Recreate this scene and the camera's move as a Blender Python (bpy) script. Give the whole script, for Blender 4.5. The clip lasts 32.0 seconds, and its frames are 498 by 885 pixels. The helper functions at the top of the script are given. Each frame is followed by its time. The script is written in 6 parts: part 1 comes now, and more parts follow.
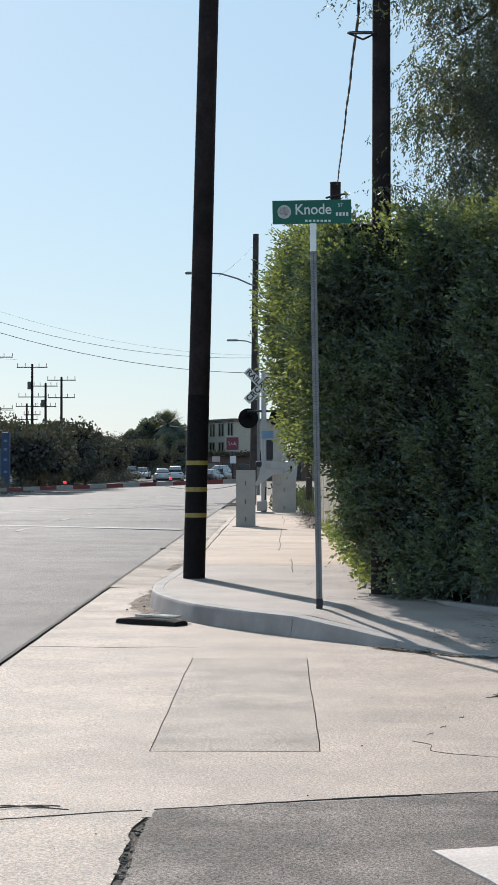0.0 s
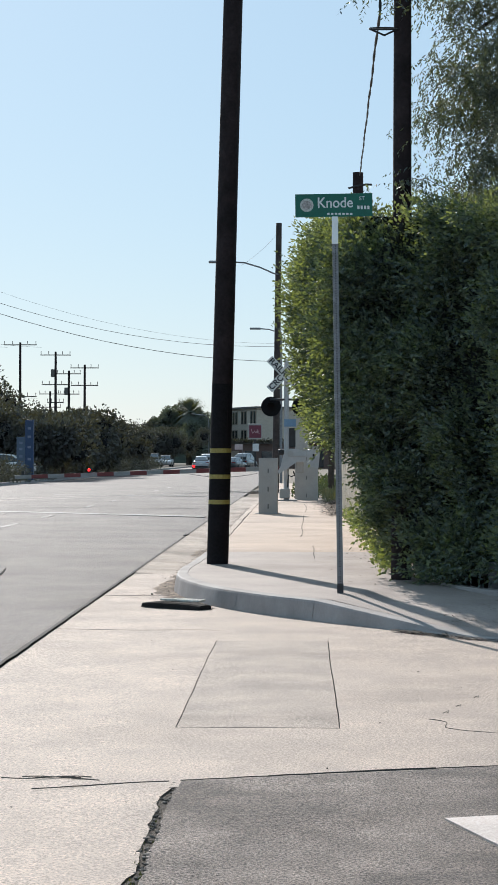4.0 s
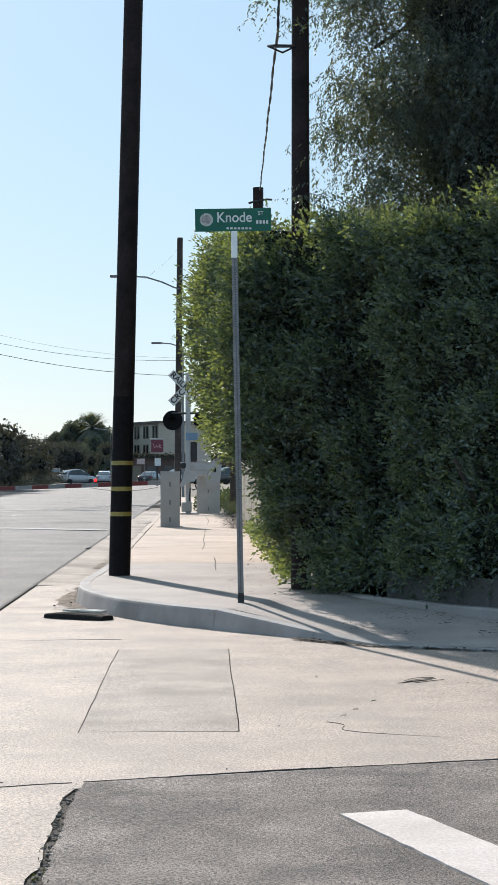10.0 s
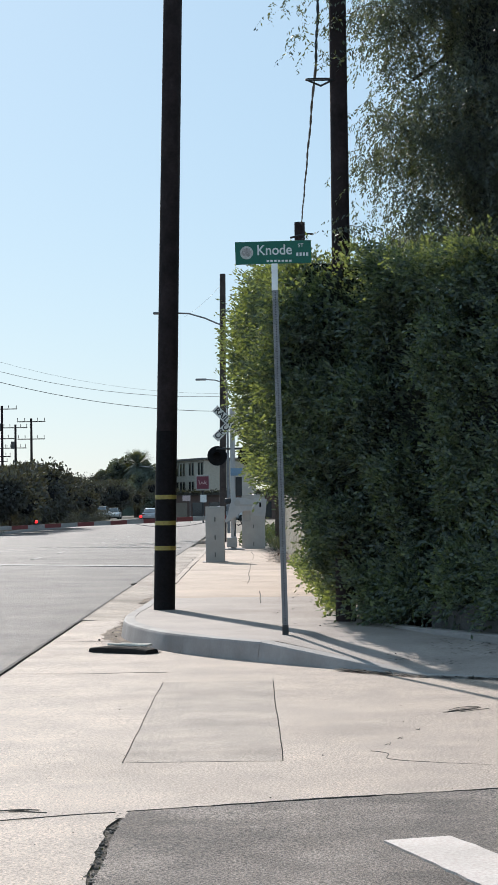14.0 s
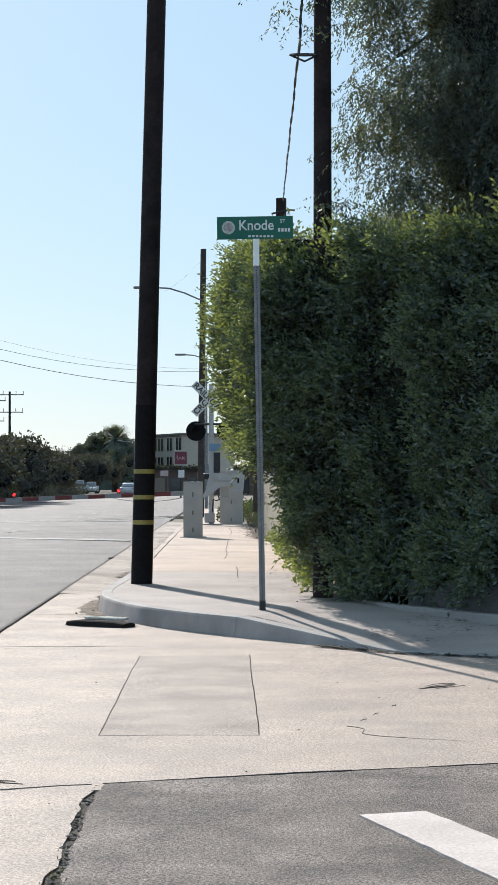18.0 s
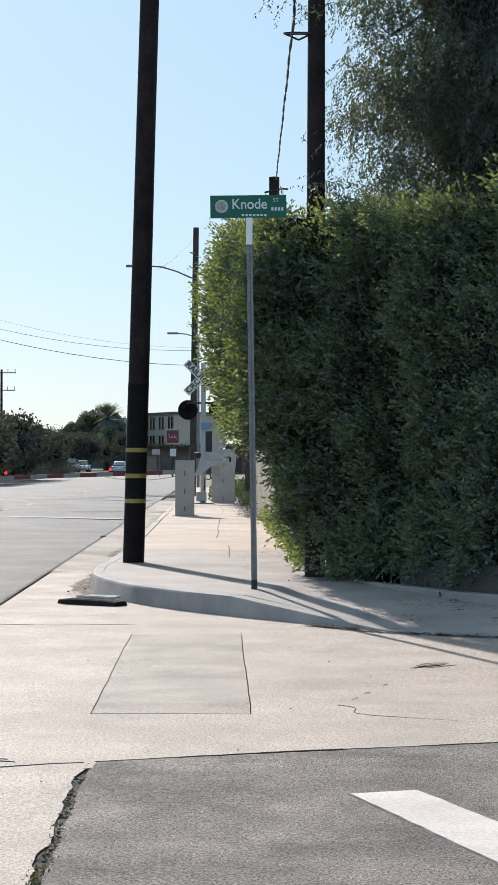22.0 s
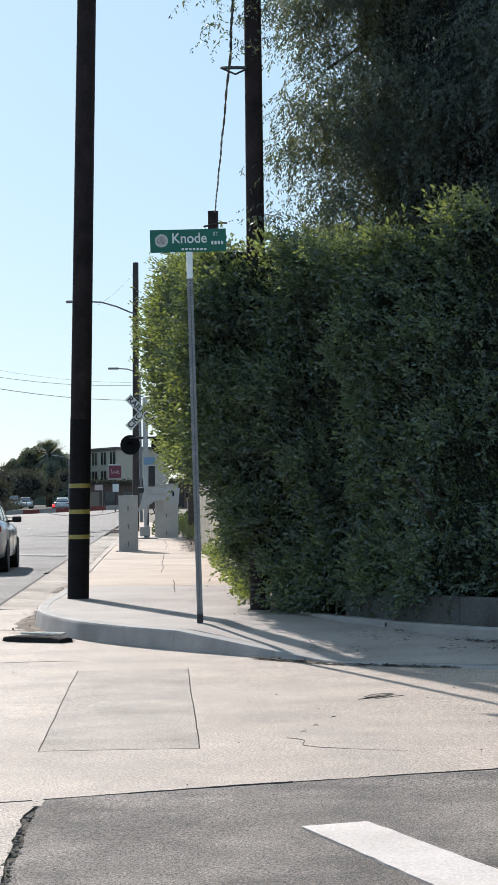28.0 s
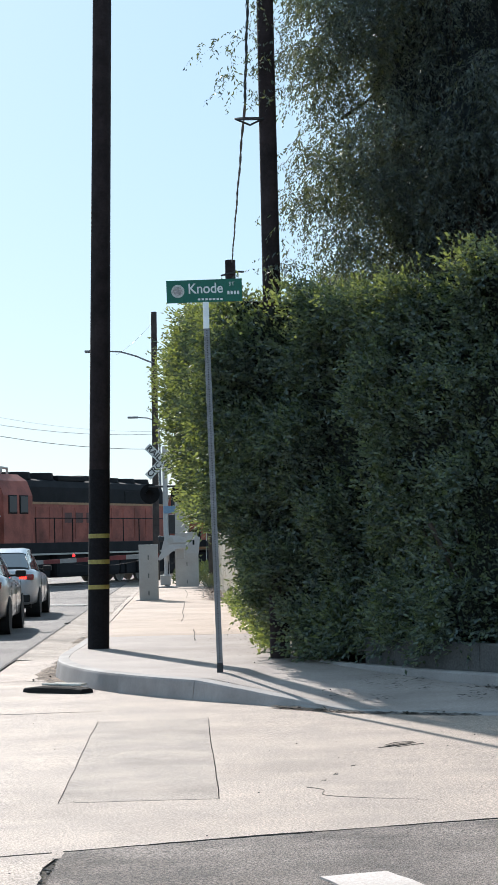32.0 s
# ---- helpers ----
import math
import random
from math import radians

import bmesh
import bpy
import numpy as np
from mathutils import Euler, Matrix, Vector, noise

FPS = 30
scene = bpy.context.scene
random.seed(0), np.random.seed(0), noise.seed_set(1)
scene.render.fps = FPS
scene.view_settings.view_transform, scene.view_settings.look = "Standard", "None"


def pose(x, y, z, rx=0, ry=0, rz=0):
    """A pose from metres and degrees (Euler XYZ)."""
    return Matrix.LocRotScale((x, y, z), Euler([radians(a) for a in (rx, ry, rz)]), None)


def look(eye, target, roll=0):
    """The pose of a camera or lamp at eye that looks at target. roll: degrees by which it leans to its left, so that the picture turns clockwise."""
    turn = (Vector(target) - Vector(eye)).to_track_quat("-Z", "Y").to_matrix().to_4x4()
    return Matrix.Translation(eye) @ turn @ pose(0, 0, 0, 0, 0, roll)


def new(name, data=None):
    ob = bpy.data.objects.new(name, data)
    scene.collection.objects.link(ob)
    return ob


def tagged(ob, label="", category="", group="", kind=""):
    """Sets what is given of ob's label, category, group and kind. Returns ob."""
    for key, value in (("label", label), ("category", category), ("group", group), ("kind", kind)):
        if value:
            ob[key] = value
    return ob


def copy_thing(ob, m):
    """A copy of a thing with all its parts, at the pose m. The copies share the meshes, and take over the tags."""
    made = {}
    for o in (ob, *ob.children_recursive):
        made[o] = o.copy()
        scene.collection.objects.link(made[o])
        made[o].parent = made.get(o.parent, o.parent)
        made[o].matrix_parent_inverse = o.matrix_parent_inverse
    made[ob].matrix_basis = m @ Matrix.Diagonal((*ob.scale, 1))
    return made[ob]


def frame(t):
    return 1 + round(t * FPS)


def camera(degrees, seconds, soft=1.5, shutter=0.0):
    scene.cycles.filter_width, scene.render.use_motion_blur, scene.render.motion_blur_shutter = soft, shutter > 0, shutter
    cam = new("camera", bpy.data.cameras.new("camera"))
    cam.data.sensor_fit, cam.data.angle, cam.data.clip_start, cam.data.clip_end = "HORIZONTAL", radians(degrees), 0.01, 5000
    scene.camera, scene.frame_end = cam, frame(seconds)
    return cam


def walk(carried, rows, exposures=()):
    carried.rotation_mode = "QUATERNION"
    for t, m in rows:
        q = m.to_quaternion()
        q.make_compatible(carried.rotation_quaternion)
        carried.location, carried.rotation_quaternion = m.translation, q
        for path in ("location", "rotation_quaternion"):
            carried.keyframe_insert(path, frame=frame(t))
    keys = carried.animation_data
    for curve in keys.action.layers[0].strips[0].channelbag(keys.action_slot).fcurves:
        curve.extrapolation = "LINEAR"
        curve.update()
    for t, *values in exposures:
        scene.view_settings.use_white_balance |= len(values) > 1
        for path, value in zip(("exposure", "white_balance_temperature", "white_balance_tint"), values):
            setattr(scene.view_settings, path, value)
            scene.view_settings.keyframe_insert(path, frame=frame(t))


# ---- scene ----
# camera
cam = camera(14.363, 32.0, soft=1.5)
PATH = [
    (0, pose(-0.024, 0.718, 1.590, 90.751, 0.006, 0.848)),
    (0.5, pose(-0.026, 0.764, 1.585, 90.711, -0.008, 0.911)),
    (1, pose(-0.024, 0.506, 1.584, 90.669, 0.053, 1.011)),
    (1.5, pose(0.014, -0.405, 1.604, 90.594, 0.263, 1.201)),
    (2, pose(0.022, -0.429, 1.599, 90.486, 0.218, 1.347)),
    (2.5, pose(0.017, -0.337, 1.597, 90.413, 0.151, 1.428)),
    (3, pose(-0.021, 0.262, 1.589, 90.351, -0.069, 1.429)),
    (3.5, pose(-0.021, 0.317, 1.588, 90.352, -0.131, 1.490)),
    (5.5, pose(-0.003, -0.005, 1.587, 91.171, -0.059, 1.574)),
    (6, pose(-0.000, 0.000, 1.580, 91.627, -0.139, 1.518)),
    (6.5, pose(0.004, 0.002, 1.583, 91.943, -0.279, 1.384)),
    (7, pose(0.002, 0.008, 1.574, 92.075, -0.570, 1.106)),
    (7.5, pose(-0.001, -0.013, 1.569, 91.905, -0.775, 0.712)),
    (8, pose(-0.004, 0.003, 1.560, 91.548, -0.819, 0.147)),
    (8.5, pose(-0.004, -0.000, 1.562, 91.205, -0.699, -0.449)),
    (9, pose(0.003, -0.001, 1.562, 91.001, -0.449, -0.957)),
    (9.5, pose(0.005, -0.003, 1.560, 90.860, -0.140, -1.267)),
    (10, pose(-0.002, 0.024, 1.554, 90.823, 0.121, -1.330)),
    (10.5, pose(0.001, 0.021, 1.548, 90.876, 0.533, -1.145)),
    (11, pose(0.016, -0.005, 1.530, 90.989, 0.900, -0.854)),
    (11.5, pose(0.009, -0.029, 1.519, 91.066, 1.053, -0.516)),
    (12, pose(0.005, -0.028, 1.511, 91.176, 1.094, -0.050)),
    (12.5, pose(0.017, -0.008, 1.510, 91.288, 1.085, 0.367)),
    (13, pose(0.026, 0.000, 1.514, 91.485, 0.962, 0.505)),
    (13.5, pose(0.026, -0.013, 1.513, 91.714, 0.855, 0.340)),
    (14, pose(0.028, 0.008, 1.511, 91.884, 0.766, 0.004)),
    (14.5, pose(0.015, -0.003, 1.515, 91.898, 0.582, -0.320)),
    (15, pose(0.014, 0.002, 1.509, 91.799, 0.429, -0.494)),
    (15.5, pose(0.023, 0.001, 1.508, 91.668, 0.340, -0.553)),
    (17.5, pose(0.018, 0.006, 1.503, 91.211, 0.115, -0.629)),
    (18, pose(0.018, 0.005, 1.503, 91.185, 0.067, -0.643)),
    (18.5, pose(0.014, 0.009, 1.502, 91.199, 0.079, -0.687)),
    (19, pose(0.014, 0.005, 1.508, 91.222, 0.124, -0.735)),
    (19.5, pose(0.009, 0.005, 1.508, 91.221, 0.075, -0.833)),
    (20, pose(0.012, 0.002, 1.503, 91.126, 0.009, -0.956)),
    (20.5, pose(0.012, 0.012, 1.500, 90.948, -0.063, -1.048)),
    (21, pose(0.010, 0.001, 1.502, 90.735, -0.149, -1.087)),
    (21.5, pose(0.010, 0.005, 1.504, 90.602, -0.140, -1.023)),
    (22, pose(0.012, 0.004, 1.504, 90.576, -0.147, -0.884)),
    (22.5, pose(0.009, 0.007, 1.502, 90.638, -0.101, -0.748)),
    (23, pose(0.002, 0.018, 1.501, 90.715, -0.062, -0.655)),
    (23.5, pose(0.012, 0.010, 1.506, 90.815, 0.056, -0.589)),
    (24, pose(0.013, 0.007, 1.504, 90.967, 0.077, -0.610)),
    (24.5, pose(0.014, -0.003, 1.505, 91.114, 0.143, -0.695)),
    (25, pose(0.008, -0.011, 1.508, 91.175, 0.075, -0.856)),
    (25.5, pose(-0.001, -0.001, 1.504, 91.138, 0.007, -1.122)),
    (26, pose(0.002, 0.002, 1.502, 91.033, 0.079, -1.506)),
    (26.5, pose(0.003, 0.017, 1.499, 90.974, 0.231, -1.920)),
    (28.5, pose(0.002, 0.003, 1.504, 91.840, 0.882, -2.613)),
    (29, pose(0.005, -0.003, 1.509, 92.108, 0.936, -2.597)),
    (29.5, pose(0.008, -0.016, 1.510, 92.333, 0.990, -2.519)),
    (30, pose(0.010, -0.030, 1.510, 92.509, 1.077, -2.432)),
    (30.5, pose(0.015, -0.031, 1.513, 92.712, 1.174, -2.338)),
    (31, pose(0.023, -0.042, 1.516, 92.916, 1.272, -2.221)),
    (31.5, pose(0.030, -0.040, 1.516, 93.011, 1.375, -2.089)),
    (32, pose(0.024, -0.038, 1.515, 92.925, 1.387, -1.932)),
]
walk(cam, PATH, exposures=[(0, 0.10, 6250, 10), (8, 0.10, 6250, 10), (9.5, 0.22, 6230, 10), (11, 0.2, 6230, 10), (13, 0.12, 6250, 10), (15, 0.16, 6250, 10), (18, 0.21, 6230, 10), (26.5, 0.24, 6220, 10), (28.5, 0.3, 6180, 10), (30, 0.38, 6180, 10), (32, 0.38, 6180, 10)])

# daylight: clear sky, sun ahead of the camera and slightly to its left
SUN_AZ, SUN_EL = radians(17.8), radians(28.8)      # azimuth to the left of +Y
world = bpy.data.worlds.new("sky")
scene.world = world
world.use_nodes = True
wn = world.node_tree.nodes
sky = wn.new("ShaderNodeTexSky")
sky.sky_type, sky.sun_disc = "NISHITA", False
sky.sun_elevation, sky.sun_rotation = SUN_EL, -SUN_AZ
sky.air_density, sky.dust_density, sky.ozone_density = 1.0, 0.5, 1.2
wn["Background"].inputs["Strength"].default_value = 0.075
haze = wn.new("ShaderNodeMixRGB")            # even summer haze over the clear sky
haze.inputs["Fac"].default_value, haze.inputs["Color2"].default_value = 0.62, (6.2, 9.15, 11.5, 1)
world.node_tree.links.new(sky.outputs[0], haze.inputs["Color1"])
world.node_tree.links.new(haze.outputs[0], wn["Background"].inputs["Color"])
sun = new("sun", bpy.data.lights.new("sun", "SUN"))
sun.data.energy, sun.data.angle, sun.data.color = 5.0, radians(0.53), (1.0, 0.92, 0.828)
sun_way = Vector((-math.sin(SUN_AZ) * math.cos(SUN_EL), math.cos(SUN_AZ) * math.cos(SUN_EL), math.sin(SUN_EL)))
sun.matrix_world = look(sun_way * 100, (0, 0, 0))


# ---- materials ----
def mat(name, base, rough=0.7, vary=0.25, scale=3.0, fine=60.0, bump=0.15, metal=0.0, tint=None, spread=0.0, spec=0.5, stain=0.0, per="object", grit=0.0, fleck=None):
    """A surface with stains at one scale, grain at another, and fine relief. spread: change from piece to piece."""
    m = bpy.data.materials.new(name)
    m.use_nodes = True
    n, l = m.node_tree.nodes, m.node_tree.links
    bsdf = n["Principled BSDF"]
    bsdf.inputs["Roughness"].default_value, bsdf.inputs["Metallic"].default_value = rough, metal
    bsdf.inputs["Specular IOR Level"].default_value = spec
    co = n.new("ShaderNodeTexCoord")
    big, small = n.new("ShaderNodeTexNoise"), n.new("ShaderNodeTexNoise")
    for node, s, d in ((big, scale, 5), (small, fine, 3)):
        node.inputs["Scale"].default_value, node.inputs["Detail"].default_value = s, d
        node.inputs["Roughness"].default_value = 0.62
        l.new(co.outputs["Object"], node.inputs["Vector"])
    dark = [c * (1 - vary) for c in base]
    light = [min(1.0, c * (1 + vary * 0.8)) for c in (tint or base)]
    ramp = n.new("ShaderNodeValToRGB")
    ramp.color_ramp.elements[0].position, ramp.color_ramp.elements[1].position = 0.3, 0.7
    ramp.color_ramp.elements[0].color, ramp.color_ramp.elements[1].color = (*dark, 1), (*light, 1)
    l.new(big.outputs["Fac"], ramp.inputs["Fac"])
    mix = n.new("ShaderNodeMixRGB")
    mix.blend_type, mix.inputs["Fac"].default_value = "OVERLAY", (min(1.0, 0.5 + vary) if fleck is None else fleck)
    l.new(ramp.outputs["Color"], mix.inputs["Color1"])
    l.new(small.outputs["Fac"], mix.inputs["Color2"])
    colour = mix.outputs["Color"]
    if stain:
        st, cut = n.new("ShaderNodeTexNoise"), n.new("ShaderNodeMapRange")
        st.inputs["Scale"].default_value, st.inputs["Detail"].default_value = scale * 0.45, 8
        cut.inputs["From Min"].default_value, cut.inputs["From Max"].default_value = 0.5, 0.68
        l.new(co.outputs["Object"], st.inputs["Vector"])
        l.new(st.outputs["Fac"], cut.inputs["Value"])
        mul = n.new("ShaderNodeMixRGB")
        mul.blend_type, mul.inputs["Color2"].default_value = "MULTIPLY", (1 - stain, 1 - stain * 1.05, 1 - stain * 1.1, 1)
        l.new(cut.outputs["Result"], mul.inputs["Fac"])
        l.new(colour, mul.inputs["Color1"])
        colour = mul.outputs["Color"]
    if grit:
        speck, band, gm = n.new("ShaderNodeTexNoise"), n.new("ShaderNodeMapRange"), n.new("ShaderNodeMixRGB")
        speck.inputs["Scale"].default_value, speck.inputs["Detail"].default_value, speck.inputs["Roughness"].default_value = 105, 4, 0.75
        grain = n.new("ShaderNodeMapping")      # speckle stretched slightly, a little more along y
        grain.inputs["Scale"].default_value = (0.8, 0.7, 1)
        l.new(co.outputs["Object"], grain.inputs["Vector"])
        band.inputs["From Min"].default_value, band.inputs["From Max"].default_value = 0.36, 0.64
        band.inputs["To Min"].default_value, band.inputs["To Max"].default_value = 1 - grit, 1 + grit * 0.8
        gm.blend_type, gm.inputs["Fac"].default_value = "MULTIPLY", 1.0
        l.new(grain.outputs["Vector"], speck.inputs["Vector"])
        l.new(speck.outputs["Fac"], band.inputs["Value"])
        l.new(colour, gm.inputs["Color1"])
        l.new(band.outputs["Result"], gm.inputs["Color2"])
        colour = gm.outputs["Color"]
    if spread:
        hue = n.new("ShaderNodeHueSaturation")
        rnd = n.new("ShaderNodeObjectInfo") if per == "object" else n.new("ShaderNodeNewGeometry")
        rng = n.new("ShaderNodeMapRange")
        rng.inputs["To Min"].default_value, rng.inputs["To Max"].default_value = 1 - spread, 1 + spread
        l.new(rnd.outputs["Random" if per == "object" else "Random Per Island"], rng.inputs["Value"])
        l.new(rng.outputs["Result"], hue.inputs["Value"])
        l.new(colour, hue.inputs["Color"])
        colour = hue.outputs["Color"]
    l.new(colour, bsdf.inputs["Base Color"])
    if bump:
        rough_height = speck if grit >= 0.5 else small
        b = n.new("ShaderNodeBump")
        b.inputs["Strength"].default_value, b.inputs["Distance"].default_value = bump, 0.05 if grit >= 0.5 else 0.02
        l.new(rough_height.outputs["Fac"], b.inputs["Height"])
        l.new(b.outputs["Normal"], bsdf.inputs["Normal"])
    return m


def leafy(name, base, tint, translucent=0.5, rough=0.45, spec=0.75):
    """Thin leaves that let light through, each a little different."""
    m = bpy.data.materials.new(name)
    m.use_nodes = True
    n, l = m.node_tree.nodes, m.node_tree.links
    bsdf = n["Principled BSDF"]
    bsdf.inputs["Roughness"].default_value, bsdf.inputs["Specular IOR Level"].default_value = rough, spec
    geo, ramp = n.new("ShaderNodeNewGeometry"), n.new("ShaderNodeValToRGB")
    ramp.color_ramp.elements[0].color, ramp.color_ramp.elements[1].color = (*base, 1), (*tint, 1)
    l.new(geo.outputs["Random Per Island"], ramp.inputs["Fac"])
    tr, gl = n.new("ShaderNodeBsdfTranslucent"), n.new("ShaderNodeMixShader")
    warm = n.new("ShaderNodeMixRGB")
    warm.blend_type, warm.inputs["Fac"].default_value = "MULTIPLY", 1.0
    warm.inputs["Color2"].default_value = (1.12, 1.0, 0.16, 1)
    bright = n.new("ShaderNodeHueSaturation")
    bright.inputs["Value"].default_value = 4.6
    l.new(ramp.outputs["Color"], warm.inputs["Color1"])
    l.new(warm.outputs["Color"], bright.inputs["Color"])
    l.new(bright.outputs["Color"], tr.inputs["Color"])
    l.new(ramp.outputs["Color"], bsdf.inputs["Base Color"])
    gl.inputs["Fac"].default_value = translucent
    l.new(bsdf.outputs[0], gl.inputs[1])
    l.new(tr.outputs[0], gl.inputs[2])
    l.new(gl.outputs[0], n["Material Output"].inputs["Surface"])
    return m


def glow(name, colour, strength):
    m = bpy.data.materials.new(name)
    m.use_nodes = True
    bsdf = m.node_tree.nodes["Principled BSDF"]
    bsdf.inputs["Base Color"].default_value = (*colour, 1)
    bsdf.inputs["Emission Color"].default_value, bsdf.inputs["Emission Strength"].default_value = (*colour, 1), strength
    return m


def plain(name, colour, rough=0.4, metal=0.0, coat=0.0):
    m = mat(name, colour, rough, vary=0.08, scale=6, fine=90, bump=0.02, metal=metal)
    m.node_tree.nodes["Principled BSDF"].inputs["Coat Weight"].default_value = coat
    return m


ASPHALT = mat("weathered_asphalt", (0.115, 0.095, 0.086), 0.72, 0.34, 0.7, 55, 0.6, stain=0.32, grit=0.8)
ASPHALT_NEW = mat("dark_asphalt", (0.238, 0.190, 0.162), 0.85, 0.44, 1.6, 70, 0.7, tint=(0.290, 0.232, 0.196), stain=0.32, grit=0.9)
CONCRETE = mat("street_concrete", (0.412, 0.322, 0.264), 0.75, 0.17, 1.3, 45, 0.32, tint=(0.448, 0.343, 0.274), stain=0.15, grit=0.6)
PATCH = mat("patch_concrete", (0.378, 0.302, 0.253), 0.78, 0.2, 1.7, 45, 0.36, tint=(0.420, 0.330, 0.268), stain=0.22, grit=0.7)
WALK = mat("pavement_concrete", (0.470, 0.350, 0.268), 0.8, 0.14, 1.2, 50, 0.3, stain=0.16, spread=0.06, grit=0.2)
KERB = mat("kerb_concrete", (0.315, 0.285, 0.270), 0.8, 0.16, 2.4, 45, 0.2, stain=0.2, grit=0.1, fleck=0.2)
# warmer copy of the kerb concrete, with sunlight put into its colour
KERB_SUN = mat("worn_sunlit_buff_kerb", (0.43, 0.335, 0.265), 0.8, 0.2, 1.6, 45, 0.3, stain=0.3, grit=0.3)
GUTTER = mat("stained_gutter_concrete", (0.40, 0.315, 0.250), 0.8, 0.28, 0.9, 45, 0.4, tint=(0.42, 0.335, 0.27), stain=0.4, grit=0.5)
GUTTER_DIRT = mat("gutter_silt", (0.285, 0.212, 0.158), 0.95, 0.35, 2.5, 40, 0.5, stain=0.4, grit=0.5)
JOINT = mat("dirt_in_joints", (0.05, 0.043, 0.035), 0.95, 0.4, 8, 60, 0.6)
DIRT = mat("dry_dirt", (0.20, 0.16, 0.115), 0.95, 0.3, 2, 40, 0.6)
PAINT = mat("road_paint", (0.62, 0.525, 0.47), 0.6, 0.1, 3, 60, 0.15, stain=0.2, grit=0.08)
WORN_PAINT = mat("worn_road_paint", (0.25, 0.24, 0.225), 0.7, 0.2, 2, 50, 0.4, stain=0.45, grit=0.5)
# pole wood greyed and lightened; distance haze is painted into it
WOOD_GREY = mat("hazed_grey_pole_wood", (0.062, 0.050, 0.046), 0.85, 0.4, 3, 26, 0.4, spec=0.2, fleck=0.4)
TAR = mat("tarred_butt", (0.011, 0.009, 0.010), 0.8, 0.4, 4, 30, 0.5, spec=0.2)
WOOD_DARK = mat("creosoted_wood", (0.031, 0.0215, 0.0215), 0.85, 0.5, 3, 26, 0.5, spec=0.2, fleck=0.5)
GALV = mat("galvanised_steel", (0.215, 0.215, 0.222), 0.5, 0.2, 9, 80, 0.1, metal=0.6)
YELLOW = mat("yellow_band", (0.36, 0.28, 0.07), 0.5, 0.2, 8, 60, 0.1)
SIGN_GREEN = plain("sign_green", (0.0, 0.115, 0.075), 0.45)
WHITE = mat("white_paint", (0.72, 0.72, 0.70), 0.5, 0.1, 5, 60, 0.05)
MATTE_BLACK = mat("matte_black", (0.012, 0.012, 0.013), 0.95, 0.2, 6, 60, 0.05, spec=0.1, fleck=0.1)
BLACK = mat("black_paint", (0.018, 0.018, 0.02), 0.5, 0.3, 6, 60, 0.1)
RED = mat("red_paint", (0.15, 0.026, 0.024), 0.55, 0.15, 6, 60, 0.05)
BOX_GREY = mat("cabinet_grey_paint", (0.36, 0.345, 0.32), 0.55, 0.1, 3, 60, 0.03, stain=0.12, fleck=0.15)
ALU = mat("silver_mast_paint", (0.40, 0.395, 0.39), 0.5, 0.1, 5, 60, 0.03, metal=0.2, fleck=0.15)
CABLE = plain("black_cable", (0.02, 0.02, 0.022), 0.6)
RUBBER = mat("black_rubber", (0.020, 0.018, 0.017), 0.9, 0.3, 9, 70, 0.3, spec=0.12)
LEAF = leafy("hedge_leaves", (0.043, 0.064, 0.071), (0.138, 0.175, 0.169), 0.22, 0.52, 0.28)
LEAF_TREE = leafy("pepper_tree_leaves", (0.032, 0.044, 0.046), (0.105, 0.130, 0.122), 0.11, 0.5, 0.5)
# far leaf colours lightened; distance haze is painted into both
LEAF_FAR = leafy("far_leaves", (0.060, 0.059, 0.058), (0.112, 0.112, 0.103), 0.04, 0.8, 0.2)
LEAF_TALL = leafy("far_green_leaves", (0.10, 0.115, 0.10), (0.15, 0.168, 0.140), 0.05, 0.8, 0.2)
TWIG = mat("brown_bark", (0.06, 0.045, 0.034), 0.9, 0.35, 6, 50, 0.8)
STUCCO = mat("tan_stucco", (0.44, 0.39, 0.32), 0.85, 0.1, 2, 40, 0.2)
ROOFING = mat("grey_roofing", (0.12, 0.11, 0.10), 0.85, 0.2, 2, 40, 0.2)
PANE = plain("dark_window_glass", (0.02, 0.025, 0.03), 0.12, coat=0.5)


# ---- mesh helpers ----
def part(name, bm, material, parent=None, label="", smooth=False):
    me = bpy.data.meshes.new(name)
    bm.to_mesh(me)
    bm.free()
    if smooth:
        for p in me.polygons:
            p.use_smooth = True
    me.materials.append(material)
    ob = new(name, me)
    if parent:
        ob.parent = parent
    if label:
        ob["label"] = label
    return ob


def thing(name, label, category, at=(0, 0, 0), group="", kind="", turn=0.0):
    ob = new(name)
    ob.matrix_basis = pose(*at, 0, 0, turn)
    return tagged(ob, label, category, group, kind)


def box(bm, centre, size, bevel=0.0, m=None):
    r = bmesh.ops.create_cube(bm, size=1.0)
    bmesh.ops.scale(bm, vec=size, verts=r["verts"])
    if bevel:
        edges = list({e for v in r["verts"] for e in v.link_edges})
        r = bmesh.ops.bevel(bm, geom=edges, offset=bevel, segments=2, affect="EDGES", profile=0.6)
    vs = list({v for v in r["verts"]})
    if m is not None:
        bmesh.ops.transform(bm, matrix=m, verts=vs)
    bmesh.ops.translate(bm, vec=centre, verts=vs)
    return bm


